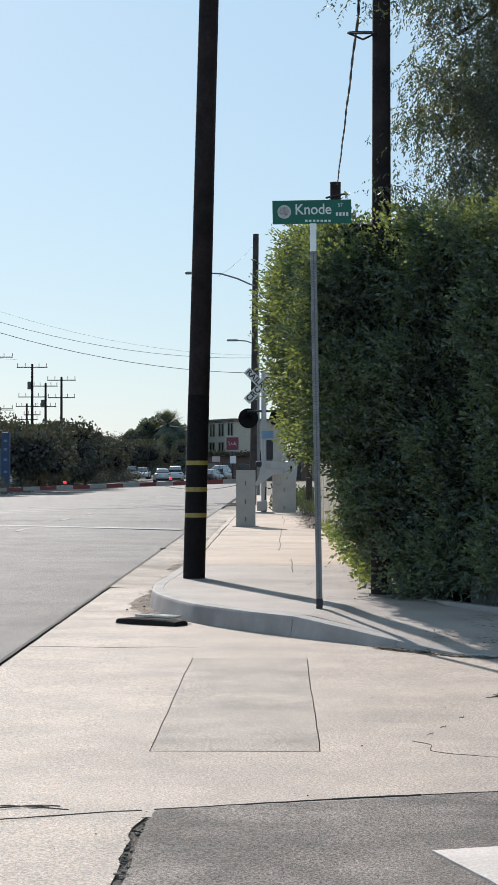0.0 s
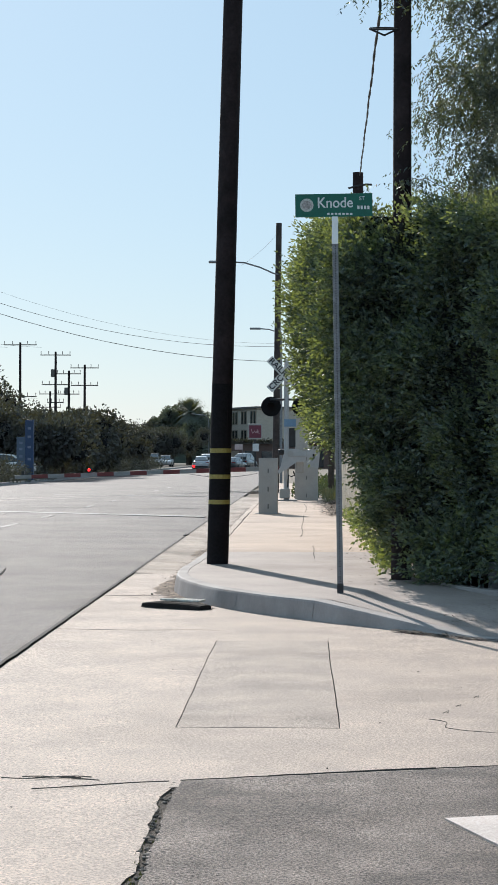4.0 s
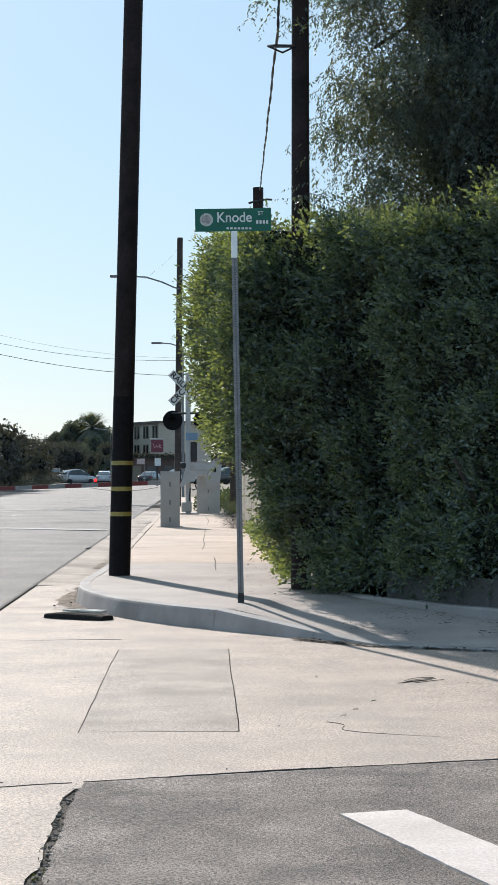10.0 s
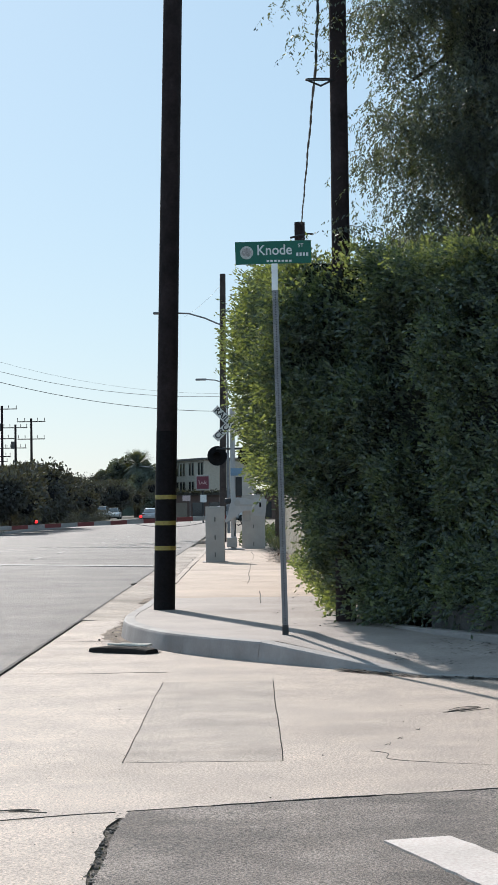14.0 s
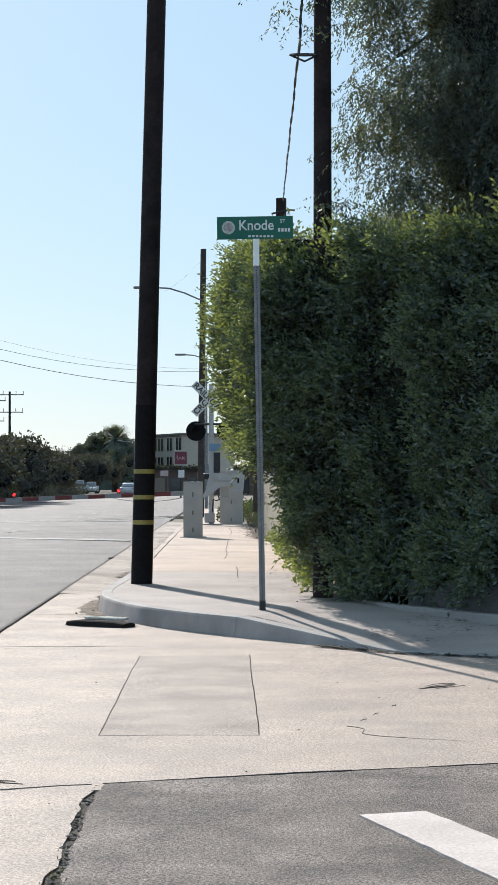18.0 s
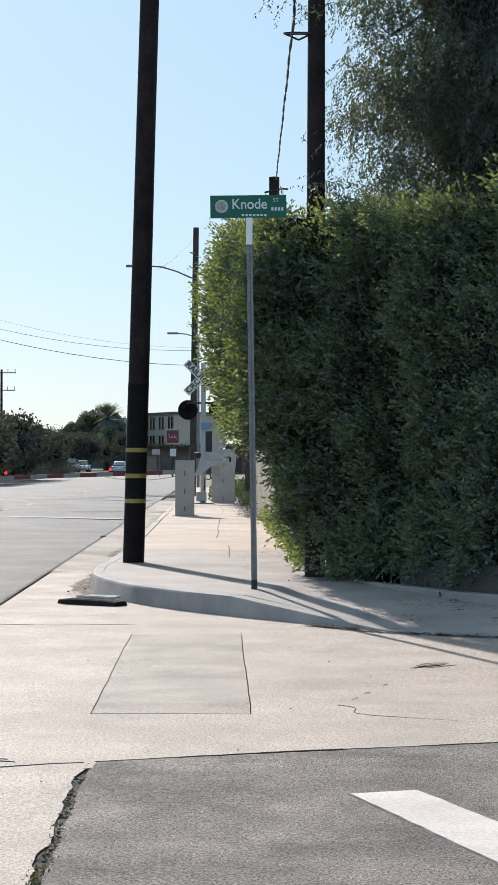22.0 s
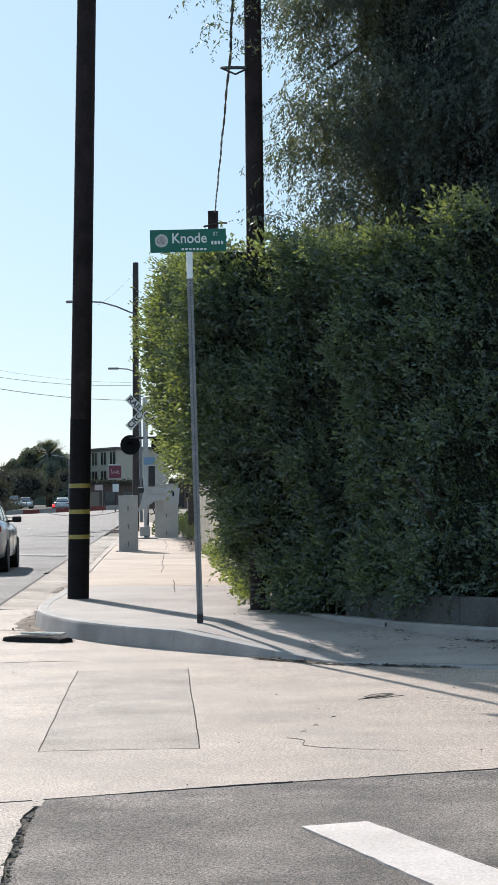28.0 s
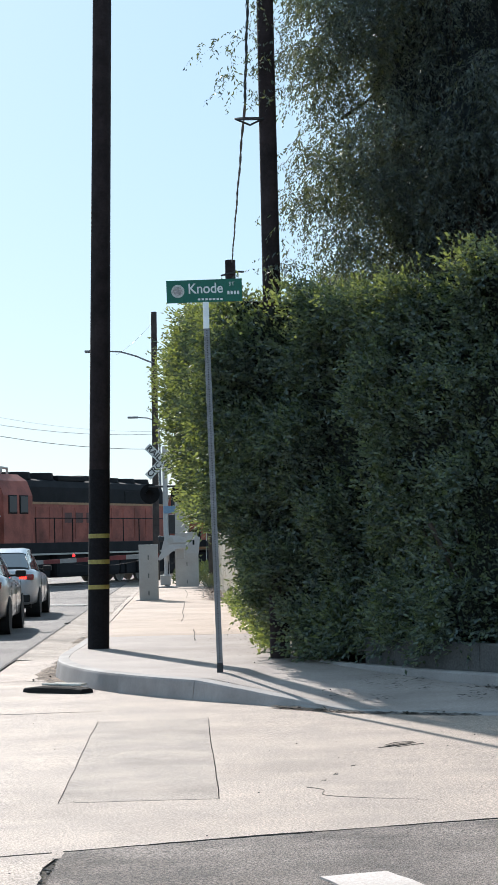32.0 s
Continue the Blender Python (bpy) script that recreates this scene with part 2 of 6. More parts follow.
def rod(bm, a, b, ra, rb=None, seg=10, caps=True):
    a, b = Vector(a), Vector(b)
    rb = ra if rb is None else rb
    q = (b - a).to_track_quat("Z", "Y").to_matrix().to_4x4()
    bmesh.ops.create_cone(bm, cap_ends=caps, segments=seg, radius1=ra, radius2=rb, depth=(b - a).length,
                          matrix=Matrix.Translation((a + b) / 2) @ q)
    return bm


def pipe(bm, pts, r, seg=8):
    """A round bar through points."""
    pts = [Vector(p) for p in pts]
    rings = []
    for i, p in enumerate(pts):
        d = (pts[min(i + 1, len(pts) - 1)] - pts[max(i - 1, 0)]).normalized()
        u = d.orthogonal().normalized() if i == 0 else (u - d * u.dot(d)).normalized()
        w = d.cross(u)
        rings.append([bm.verts.new(p + (u * math.cos(k * math.tau / seg) + w * math.sin(k * math.tau / seg)) * r) for k in range(seg)])
    for x, y in zip(rings, rings[1:]):
        for k in range(seg):
            bm.faces.new((x[k], x[(k + 1) % seg], y[(k + 1) % seg], y[k]))
    bm.faces.new(rings[0][::-1])
    bm.faces.new(rings[-1])
    return bm


def prism(bm, outline, z0, z1):
    """A flat outline (x, y) pulled from z0 up to z1."""
    lo = [bm.verts.new((x, y, z0)) for x, y in outline]
    hi = [bm.verts.new((x, y, z1)) for x, y in outline]
    bm.faces.new(hi)
    bm.faces.new(lo[::-1])
    n = len(outline)
    for i in range(n):
        bm.faces.new((lo[i], lo[(i + 1) % n], hi[(i + 1) % n], hi[i]))
    return bm


def plate(bm, outline, y0, y1):
    """An upright outline (x, z) with depth from y0 to y1."""
    a = [bm.verts.new((x, y0, z)) for x, z in outline]
    b = [bm.verts.new((x, y1, z)) for x, z in outline]
    bm.faces.new(a)
    bm.faces.new(b[::-1])
    n = len(outline)
    for i in range(n):
        bm.faces.new((a[i], b[i], b[(i + 1) % n], a[(i + 1) % n]))
    return bm


def catmull(pts, steps):
    pts = [Vector((*p, 0)) if len(p) == 2 else Vector(p) for p in pts]
    ext = [pts[0] * 2 - pts[1], *pts, pts[-1] * 2 - pts[-2]]
    out = []
    for i in range(1, len(ext) - 2):
        a, b, c, d = ext[i - 1:i + 3]
        for k in range(steps):
            t = k / steps
            out.append(0.5 * ((2 * b) + (c - a) * t + (2 * a - 5 * b + 4 * c - d) * t * t + (3 * b - a - 3 * c + d) * t ** 3))
    return out + [pts[-1]]


def from_arrays(name, verts, faces, material, parent=None, label=""):
    me = bpy.data.meshes.new(name)
    me.from_pydata(verts, [], faces)
    me.materials.append(material)
    ob = new(name, me)
    if parent:
        ob.parent = parent
    if label:
        ob["label"] = label
    return ob


def leaves(name, spots, length, width, material, parent, rng, droop=0.2, fold=0.25, label="", flat=False, loose=0.45):
    """Many small folded leaves. spots: (place, way it points)."""
    r = np.random.RandomState(rng.randrange(1 << 30))
    n = len(spots)
    p = np.array([tuple(a) for a, _ in spots])
    d = np.array([tuple(b) for _, b in spots]) + r.normal(0, loose, (n, 3)) - np.array((0, 0, droop))
    if flat:
        d[:, 2] = r.normal(0, 0.06, n)
    d /= np.linalg.norm(d, axis=1)[:, None] + 1e-9
    side = np.cross(d, np.tile((0.0, 0.0, 1.0), (n, 1)) if flat else r.normal(0, 1, (n, 3)))
    side /= np.linalg.norm(side, axis=1)[:, None] + 1e-9
    up = np.cross(side, d)
    s = r.uniform(0.65, 1.3, (n, 1))
    L, W = length * s, width * s
    mid = p + d * L * 0.45
    co = np.stack([p, mid + side * W - up * W * fold, p + d * L, mid - side * W - up * W * fold], 1).reshape(-1)
    i = np.arange(n) * 4
    loops = np.stack([i, i + 1, i + 2, i, i + 2, i + 3], 1).reshape(-1)
    me = bpy.data.meshes.new(name)
    me.vertices.add(4 * n)
    me.vertices.foreach_set("co", co)
    me.loops.add(6 * n)
    me.loops.foreach_set("vertex_index", loops)
    me.polygons.add(2 * n)
    me.polygons.foreach_set("loop_start", np.arange(2 * n) * 3)
    me.update(calc_edges=True)
    me.materials.append(material)
    ob = new(name, me)
    if parent:
        ob.parent = parent
    if label:
        ob["label"] = label
    ob["kind"] = "stuff"
    return ob


# ---- the ground, the roads and the pavement ----
rng = random.Random(4)
TOP = 0.20                      # height of the pavement over the gutter
GUT = -2.30                     # edge between asphalt and gutter
LEFT = -15.6                    # far kerb of the main road


def sheet(name, xs, ys, height, material, keep=None, kind="structure", label="", category="", parent=None):
    """A sheet over a grid of x and y lines."""
    verts = [(x, y, height(x, y)) for y in ys for x in xs]
    n = len(xs)
    faces = [(j * n + i, j * n + i + 1, (j + 1) * n + i + 1, (j + 1) * n + i) for j in range(len(ys) - 1) for i in range(n - 1)
             if keep is None or keep((xs[i] + xs[i + 1]) / 2, (ys[j] + ys[j + 1]) / 2)]
    ob = from_arrays(name, verts, faces, material, parent)
    if not parent:
        tagged(ob, label, category, kind=kind)
    return ob


def steps(a, b, d):
    n = max(1, round((b - a) / d))
    return [a + (b - a) * i / n for i in range(n + 1)]


sheet("ground", [-1500, -400, -60, 0, 60, 400, 1500], [-300, -40, 0, 100, 400, 1000, 3500], lambda x, y: -0.06, DIRT,
      label="dry bare ground beside the road", category="ground")
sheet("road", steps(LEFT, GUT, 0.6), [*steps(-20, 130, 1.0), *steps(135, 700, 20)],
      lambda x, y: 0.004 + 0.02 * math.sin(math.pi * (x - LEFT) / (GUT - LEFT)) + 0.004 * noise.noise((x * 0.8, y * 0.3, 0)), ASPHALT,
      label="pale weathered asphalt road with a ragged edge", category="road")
sheet("side_road_bed", [-0.8, 30], [-20, 19], lambda x, y: -0.03, JOINT, label="dark dirt bed under the side street", category="road bed")

# cross gutter of the side street: one poured sheet with open joints round a sawn panel
PX0, PX1, PY0, PY1 = -0.746, 0.211, 11.85, 17.25


def wob(y, s):
    return 0.010 * noise.noise((s * 7.3, y * 1.1, 0)) + 0.006 * noise.noise((s * 3.1, y * 4.0, 5))


gx = [GUT + 0.015, -1.5, -1.0, -0.7500, -0.7435, -0.664, -0.4, -0.1, 0.2080, 0.2146, 0.6, 1.2, 2.0, 3.5, 6.0, 14.0]
gy = sorted([*steps(-20, 6, 2), *steps(6.5, 9.5, .1), 9.75, *steps(10, 11.5, .5), 11.840, 11.859, *steps(12.1, 17.1, 0.25), 17.3, 17.8, 18.325, 18.37, 19, 19.6, 20.2, 21, 22, 22.88, 22.93, 24, 25.5, 27.2])
gv, gf = [], []
for y in gy:
    for i, x in enumerate(gx):
        dx = wob(y, 2 if i < 6 else 5) * 0.9 if i in (3, 4, 8, 9) else ((0.045 * noise.noise((y * 2.2, 1, 7)) + 0.03 * noise.noise((y * 9, 1, 7))) if i == 5 and y < 9.8 else 0)
        dy = wob(x * 2, 9) if 11.8 < y < 11.9 else (0.17 - 0.2 * (x - GUT) / 1.5 if 18.3 < y < 18.4 else 0)
        gv.append((x + dx, y + dy, 0.008 * noise.noise((x * .4, y * .4, 3)) - (0.012 if x < -1.3 else 0)))
pf = []
EDGE_Y = lambda x: 9.93 + 0.36 * (x + 0.64) - 0.02 * (x + 0.64) ** 2      # line where the side street's asphalt begins
for j in range(len(gy) - 1):
    for i in range(len(gx) - 1):
        cx, cy = (gx[i] + gx[i + 1]) / 2, (gy[j] + gy[j + 1]) / 2
        if (i in (3, 8)) and PY0 < cy < PY1 or (gy[j] == 11.840 and 3 <= i <= 8) or (gy[j] == 18.325 and i < 3) or (gy[j] == 22.88 and i < 2):
            continue
        if cx > -0.664 and cy < 9.75:
            continue
        n = len(gx)
        (pf if 3 < i < 8 and PY0 < cy < PY1 else gf).append((j * n + i, j * n + i + 1, (j + 1) * n + i + 1, (j + 1) * n + i))
panel_at = sorted({v for f in pf for v in f})
panel = from_arrays("gutter_panel", [gv[v] for v in panel_at], [tuple(panel_at.index(v) for v in f) for f in pf], PATCH)
tagged(panel, "slightly greyer square panel relaid in the concrete", "concrete", kind="structure")
apron = tagged(from_arrays("cross_gutter", gv, gf, CONCRETE), "broad pale concrete gutter with cracked joints", "concrete", kind="structure")
sheet("gutter_bed", [GUT - 0.05, -0.9, 14], [-20, 9, 30], lambda x, y: -0.026, JOINT, label="dark dirt in the joints of the gutter", category="dirt")

# the gutter goes on along the main road
sheet("gutter", [GUT + 0.015, -1.9, -1.38], [27.2, 30, 33, 33.02, 40, 46, 46.02, 56, 70, 78], lambda x, y: -0.02 * (x > -2), GUTTER,
      keep=lambda x, y: not (33 < y < 33.02 or 46 < y < 46.02), label="stained concrete gutter along the road", category="gutter")

# side street's asphalt, slightly proud of the concrete, with a crumbled edge
sv, sf = [], []
sx = [-0.622, -0.5, -0.3, 0, .3, .6, .9, 1.2, 1.6, 2, 2.6, 3.4, 5, 8, 14]
sy = [0, *steps(.1, 3.4, .11), 4, 6, 9, 14, 30]
for k, d in enumerate(sy):
    for i, x in enumerate(sx):
        y = EDGE_Y(x) - d + (0.03 * noise.noise((x * 6, d, 1)) if d < .2 else 0)
        xx = x + (0.04 * noise.noise((y * 3, 2, 2)) + 0.03 * noise.noise((y * 10, 2, 2)) if i == 0 else 0)
        sv.append((xx, y, (-0.004 if d == 0 or i == 0 else 0.012) + 0.006 * noise.noise((x * .7, y * .7, 8))))
for k in range(len(sy) - 1):
    for i in range(len(sx) - 1):
        n = len(sx)
        sf.append((k * n + i, (k + 1) * n + i, (k + 1) * n + i + 1, k * n + i + 1))
tagged(from_arrays("side_road", sv, sf, ASPHALT_NEW), "dark coarse asphalt of the side street", "road", kind="structure")


def painted(name, outline, z, label, rough_edge=0.012, paint=None):
    bm = bmesh.new()
    pts = []
    for (x0, y0), (x1, y1) in zip(outline, outline[1:] + outline[:1]):
        L = math.hypot(x1 - x0, y1 - y0)
        n = max(2, int(L / 0.12))
        n = min(n, 30)
        for k in range(n):
            x, y = x0 + (x1 - x0) * k / n, y0 + (y1 - y0) * k / n
            pts.append((x + rough_edge * noise.noise((x * 9, y * 9, 1)), y + rough_edge * noise.noise((x * 9, y * 9, 4))))
    prism(bm, pts, z - 0.012, z)
    ob = part(name, bm, paint or PAINT)
    return tagged(ob, label, "road marking", kind="structure")


painted("crosswalk_stripe", [(0.61, 8.88), (0.92, 8.98), (1.75, 6.35), (1.42, 6.1)], 0.0195, "worn white crosswalk stripe on dark asphalt")
painted("stop_line", [(-13.5, 59.6), (-6.3, 54.5), (-2.5, 51.8), (-2.5, 51.0), (-6.3, 53.6), (-13.5, 58.7)], 0.029, "worn white stop line across the lane", 0.03, WORN_PAINT)
for y0 in (22, 29, 36, 43.5, 50, 60, 68, 88, 97, 106):
    painted("lane_dash", [(-6.62, y0), (-6.5, y0), (-6.5, y0 + 2.2), (-6.62, y0 + 2.2)], 0.029, "worn white lane dash on the asphalt", 0.02, WORN_PAINT)
painted("crossing_line", [(-10, 80.2), (-2.6, 76.6), (-2.6, 76.1), (-10, 79.7)], 0.029, "faint white line before the rails", 0.04, WORN_PAINT)
# dark ragged seam between asphalt and gutter
bm = bmesh.new()
ys = steps(4, 78, 0.35)
lo = [bm.verts.new((GUT - 0.022 - 0.02 * noise.noise((y * 1.7, 3, 0)), y, 0.009)) for y in ys]
hi = [bm.verts.new((GUT + 0.014 + 0.02 * noise.noise((y * 1.9, 8, 0)), y, 0.006)) for y in ys]
for i in range(len(ys) - 1):
    bm.faces.new((lo[i], hi[i], hi[i + 1], lo[i + 1]))
tagged(part("road_seam", bm, mat("seam_tar", (0.02, 0.018, 0.016), 0.9, 0.3)), "dark tarred seam between asphalt and gutter", "seam", kind="structure")
# crumbled dirt in the gap between the side street and the gutter
bm = bmesh.new()
gap = random.Random(3)
yg = steps(0, 9.9, 0.09)
lo = [bm.verts.new((-0.74, q, -0.008 + 0.010 * noise.noise((q * 9, 0, 0)))) for q in yg]
mi = [bm.verts.new((-0.63, q, -0.010 + 0.018 * noise.noise((q * 8, 3, 0)))) for q in yg]
hi = [bm.verts.new((-0.54, q, -0.008 + 0.010 * noise.noise((q * 9, 6, 0)))) for q in yg]
for a, b in ((lo, mi), (mi, hi)):
    for k in range(len(yg) - 1):
        bm.faces.new((a[k], b[k], b[k + 1], a[k + 1]))
tagged(part("gap_dirt", bm, mat("crumbled_dirt", (0.14, 0.11, 0.085), 0.95, 0.5, 14, 60, 0.9, grit=0.5)), "crumbled dirt in a gap in the paving", "dirt", kind="structure")
weed = thing("gap_weeds", "small green weeds growing in the paving gap", "weeds", (0, 0, 0))
leaves("blades", [(Vector((-0.65 + gap.gauss(0, .016), 6.75 + abs(gap.gauss(0, .42)) if k % 8 else gap.uniform(7, 9.6), -0.006)), Vector((0, 0, 1))) for k in range(240)], 0.016, 0.0035,
       leafy("weed_green", (0.045, 0.058, 0.026), (0.10, 0.105, 0.05), 0.08, 0.7, 0.2), weed, gap, droop=0)
rubble = bmesh.new()
for k in range(130):
    x, y = -0.64 + gap.gauss(0, .018), gap.uniform(6.3, 9.9)
    bmesh.ops.create_icosphere(rubble, subdivisions=1, radius=gap.uniform(.004, .012), matrix=Matrix.Translation((x, y, -0.004)) @ Matrix.Diagonal((gap.uniform(.7, 1.4), gap.uniform(.7, 1.8), .7, 1)))
tagged(part("gap_rubble", rubble, mat("broken_asphalt", (0.12, 0.10, 0.085), 0.9, 0.3, 12, 60, 0.5, spread=0.45, per="island")), "broken bits of asphalt in a paving gap", "rubble", kind="stuff")
# pebbles and grit on the concrete
crumbs = bmesh.new()
for k in range(46):
    x, y = gap.uniform(-2.2, 2.6), gap.uniform(8, 19)
    bmesh.ops.create_icosphere(crumbs, subdivisions=1, radius=gap.uniform(.003, .007), matrix=Matrix.Translation((x, y, 0.008)) @ Matrix.Diagonal((gap.uniform(.7, 1.5), gap.uniform(.7, 1.6), .6, 1)))
tagged(part("pebbles", crumbs, JOINT), "scattered dark crumbs of grit on concrete", "pebbles", kind="stuff")
# cracks in the concrete
def crack(pts, w, z=0.001):
    """A thin dark crack, sunk in the surface."""
    bm = bmesh.new()
    line = [p + Vector((noise.noise((p.x * 9, p.y * 3, 0)), noise.noise((p.x * 9, p.y * 3, 9)), 0)) * 0.012 + Vector((0, 0, z)) for p in catmull(pts, 8)]
    pipe(bm, line, w, 5)
    return tagged(part("crack", bm, JOINT), "thin dark crack in the concrete", "crack", group="cracks in the concrete", kind="structure")


crack([(0.76, 12.25), (0.81, 12.2), (0.85, 12.1), (0.835, 11.95), (0.84, 11.87), (0.93, 11.77), (1.08, 11.68)], 0.0025)
crack([(1.08, 11.68), (1.25, 11.6), (1.42, 11.52)], 0.0014)
for x, y in ((0.89, 12.6), (0.99, 12.91), (1.15, 13.39)):
    crack([(x - 0.018, y - 0.05), (x, y), (x + 0.012, y - 0.03), (x + 0.02, y + 0.07)], 0.0022)
for dx, dy in ((0, 0), (0.03, 0.06), (-0.04, -0.05), (0.08, -0.03), (0.02, 0.12)):
    crack([(1.46 + dx, 14.5 + dy), (1.58 + dx, 14.62 + dy * 1.5), (1.70 + dx, 14.70 + dy)], 0.0024, 0.003)
crack([(-0.66, 9.92), (-0.9, 9.84), (-1.3, 9.66)], 0.003)
crack([(-1.0, 9.93), (-1.12, 9.98), (-1.25, 10.02), (-1.36, 9.97), (-1.5, 9.99)], 0.003)
for dx, dy in ((0, 0.03), (0.05, 0.05), (-0.06, 0.02), (-0.12, 0.045)):
    crack([(-1.10 + dx, 9.97 + dy), (-1.18 + dx, 10.0 + dy), (-1.27 + dx, 9.98 + dy)], 0.0028)
# dark crumbled lip where the asphalt meets the concrete
for k in range(9):
    x0 = -0.6 + k * 0.42
    crack([(x, EDGE_Y(x) - 0.005) for x in (x0, x0 + 0.14, x0 + 0.28, x0 + 0.43)], 0.003 + 0.002 * (k % 3), 0.0015)
crack([(-4.1, 27.5), (-4.0, 26.0), (-4.3, 24.6)], 0.012, 0.022)

# ---- kerb return and pavement corner ----
KERB_LINE = [(-1.44, 29.0), (-1.49, 26.5), (-1.545, 24.6), (-1.45, 23.0), (-1.04, 21.4), (-0.48, 20.25), (0.09, 19.38), (0.66, 18.56), (1.1, 17.95), (1.65, 17.35), (2.5, 16.85), (4.0, 16.4), (7.0, 16.0)]
kl = catmull(KERB_LINE, 8)
BACK = [(1.05, 29.0), (1.05, 27.0), (1.06, 25.6), (1.08, 24.8), (1.12, 24.3), (1.2, 23.6), (1.3, 22.9), (1.42, 22.2), (1.62, 21.3), (2.1, 20.25), (2.66, 19.2), (3.6, 18.3), (7.2, 17.5)]
bl = catmull(BACK, 8)


def kerb_height(i):
    x = kl[i].x if kl[i].y < 24 else -2
    return max(0.022, TOP * min(1.0, 1 - (x - 0.1) / 1.55))


corner = tagged(new("corner_pavement"), "pale concrete pavement corner with a dropped kerb", "pavement", kind="structure")
kerb_breaks = (21, 37, 48, 62)
start = 0
for stop in (*kerb_breaks, len(kl) - 1):
    bm = bmesh.new()
    rows = []
    for i in range(start, stop + 1):
        d = (kl[min(i + 1, len(kl) - 1)] - kl[max(i - 1, 0)]).normalized()
        s = Vector((-d.y, d.x, 0))
        p = kl[i] + d * (0.003 if i == start and start else -0.003 if i == stop else 0)
        h = kerb_height(i)
        wear = 0.006 * noise.noise((p.x * 5, p.y * 5, 0))
        prof = [(-0.012, -0.03), (0.0, 0.0), (0.001, 0.004), (0.028 + wear, max(0.006, h - 0.030)), (0.030 + wear, max(0.009, h - 0.024)), (0.038 + wear, max(0.012, h - 0.007)), (0.052, h - 0.001), (0.06, h), (0.165, h + 0.002), (0.17, -0.03)]
        rows.append([bm.verts.new(p + s * a + Vector((0, 0, z))) for a, z in prof])
    for a, b in zip(rows, rows[1:]):
        for k in range(len(a) - 1):
            bm.faces.new((a[k], b[k], b[k + 1], a[k + 1]))
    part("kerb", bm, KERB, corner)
    start = stop
bm = bmesh.new()
rows = []
for i in range(len(kl)):
    d = (kl[min(i + 1, len(kl) - 1)] - kl[max(i - 1, 0)]).normalized()
    a = kl[i] + Vector((-d.y, d.x, 0)) * 0.168
    b = bl[i]
    h = kerb_height(i)
    row = []
    for k in range(13):
        p = a.lerp(b, k / 12)
        far = (p - a).length
        slope = TOP - 0.036 * max(0.0, 21.6 - p.y)
        row.append(bm.verts.new((p.x, p.y, min(TOP, h + min(max(0.0, slope - h), 0.05 * far) + 0.004) + 0.004 * noise.noise((p.x, p.y, 2)))))
    rows.append(row)
for a, b in zip(rows, rows[1:]):
    for k in range(12):
        bm.faces.new((a[k], b[k], b[k + 1], a[k + 1]))
part("paving", bm, mat("corner_concrete", (0.375, 0.312, 0.278), 0.8, 0.14, 1.4, 45, 0.3, stain=0.2, grit=0.3, fleck=0.3), corner, smooth=True)
# straight kerb and paving slabs along the road
pavement = tagged(new("pavement"), "sunlit buff concrete pavement slabs", "pavement", kind="structure")
y = 29.01
while y < 100:
    bm = bmesh.new()
    rows = []
    for yy in (y, y + 3.04):
        prof = [(-1.452, -0.03), (-1.44, 0), (-1.418, 0.12), (-1.408, TOP - .028), (-1.395, TOP - .008), (-1.37, TOP), (-1.275, TOP), (-1.27, -0.03)]
        rows.append([bm.verts.new((x, yy, z)) for x, z in prof])
    for k in range(7):
        bm.faces.new((rows[0][k], rows[1][k], rows[1][k + 1], rows[0][k + 1]))
    bm.faces.new(rows[0])
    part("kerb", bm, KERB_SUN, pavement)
    bm = bmesh.new()
    box(bm, (-0.106, y + 1.52, TOP - 0.05 + 0.003 * rng.random()), (2.312, 3.035, 0.1), 0.003)
    part("paving_slab", bm, WALK, pavement)
    y += 3.05
sheet("pavement_bed", [-1.3, 1.3], [28.9, 100], lambda x, y: TOP - 0.012, DIRT, label="dark dirt in the pavement joints", category="dirt")
for line in ([(0.17, 27.2), (0.165, 28.4), (0.18, 29.6), (0.17, 30.9)], [(-0.02, 34.2), (0.02, 36.5), (0.0, 39), (0.03, 42), (0.05, 46)], [(0.09, 49.5), (0.14, 53), (0.08, 58)]):
    crack(line, 0.006, TOP + 0.001)
crack([(-1.27 + 0.03 * noise.noise((q * 0.35, 2, 2)), q) for q in steps(28.5, 50, 1.2)], 0.008, TOP + 0.001)
# soil behind the pavement, under the hedge and along the tracks
sheet("verge", [1.06, 2, 4, 12, 60], [*steps(23.6, 60, 2), 100, 200], lambda x, y: TOP - 0.02 + 0.03 * noise.noise((x, y, 0)), DIRT,
      keep=lambda x, y: True, label="dry soil verge with leaf litter", category="soil")
# low kerb and block wall at the back of the dropped kerb
bm = bmesh.new()
lk = catmull([(1.35, 22.6), (1.62, 21.3), (2.1, 20.25), (2.66, 19.2), (3.6, 18.3), (7.2, 17.5)], 8)
rows = []
for i, p in enumerate(lk):
    d = (lk[min(i + 1, len(lk) - 1)] - lk[max(i - 1, 0)]).normalized()
    s = Vector((-d.y, d.x, 0))
    rows.append([bm.verts.new(p + s * a + Vector((0, 0, z))) for a, z in ((0, 0.0), (0.01, 0.20), (0.03, 0.22), (0.15, 0.22), (0.16, 0.0))])
for a, b in zip(rows, rows[1:]):
    for k in range(4):
        bm.faces.new((a[k], b[k], b[k + 1], a[k + 1]))
bm.faces.new(rows[0])
tagged(part("back_kerb", bm, KERB, smooth=False), "low concrete kerb behind the dropped pavement", "kerb", kind="structure")
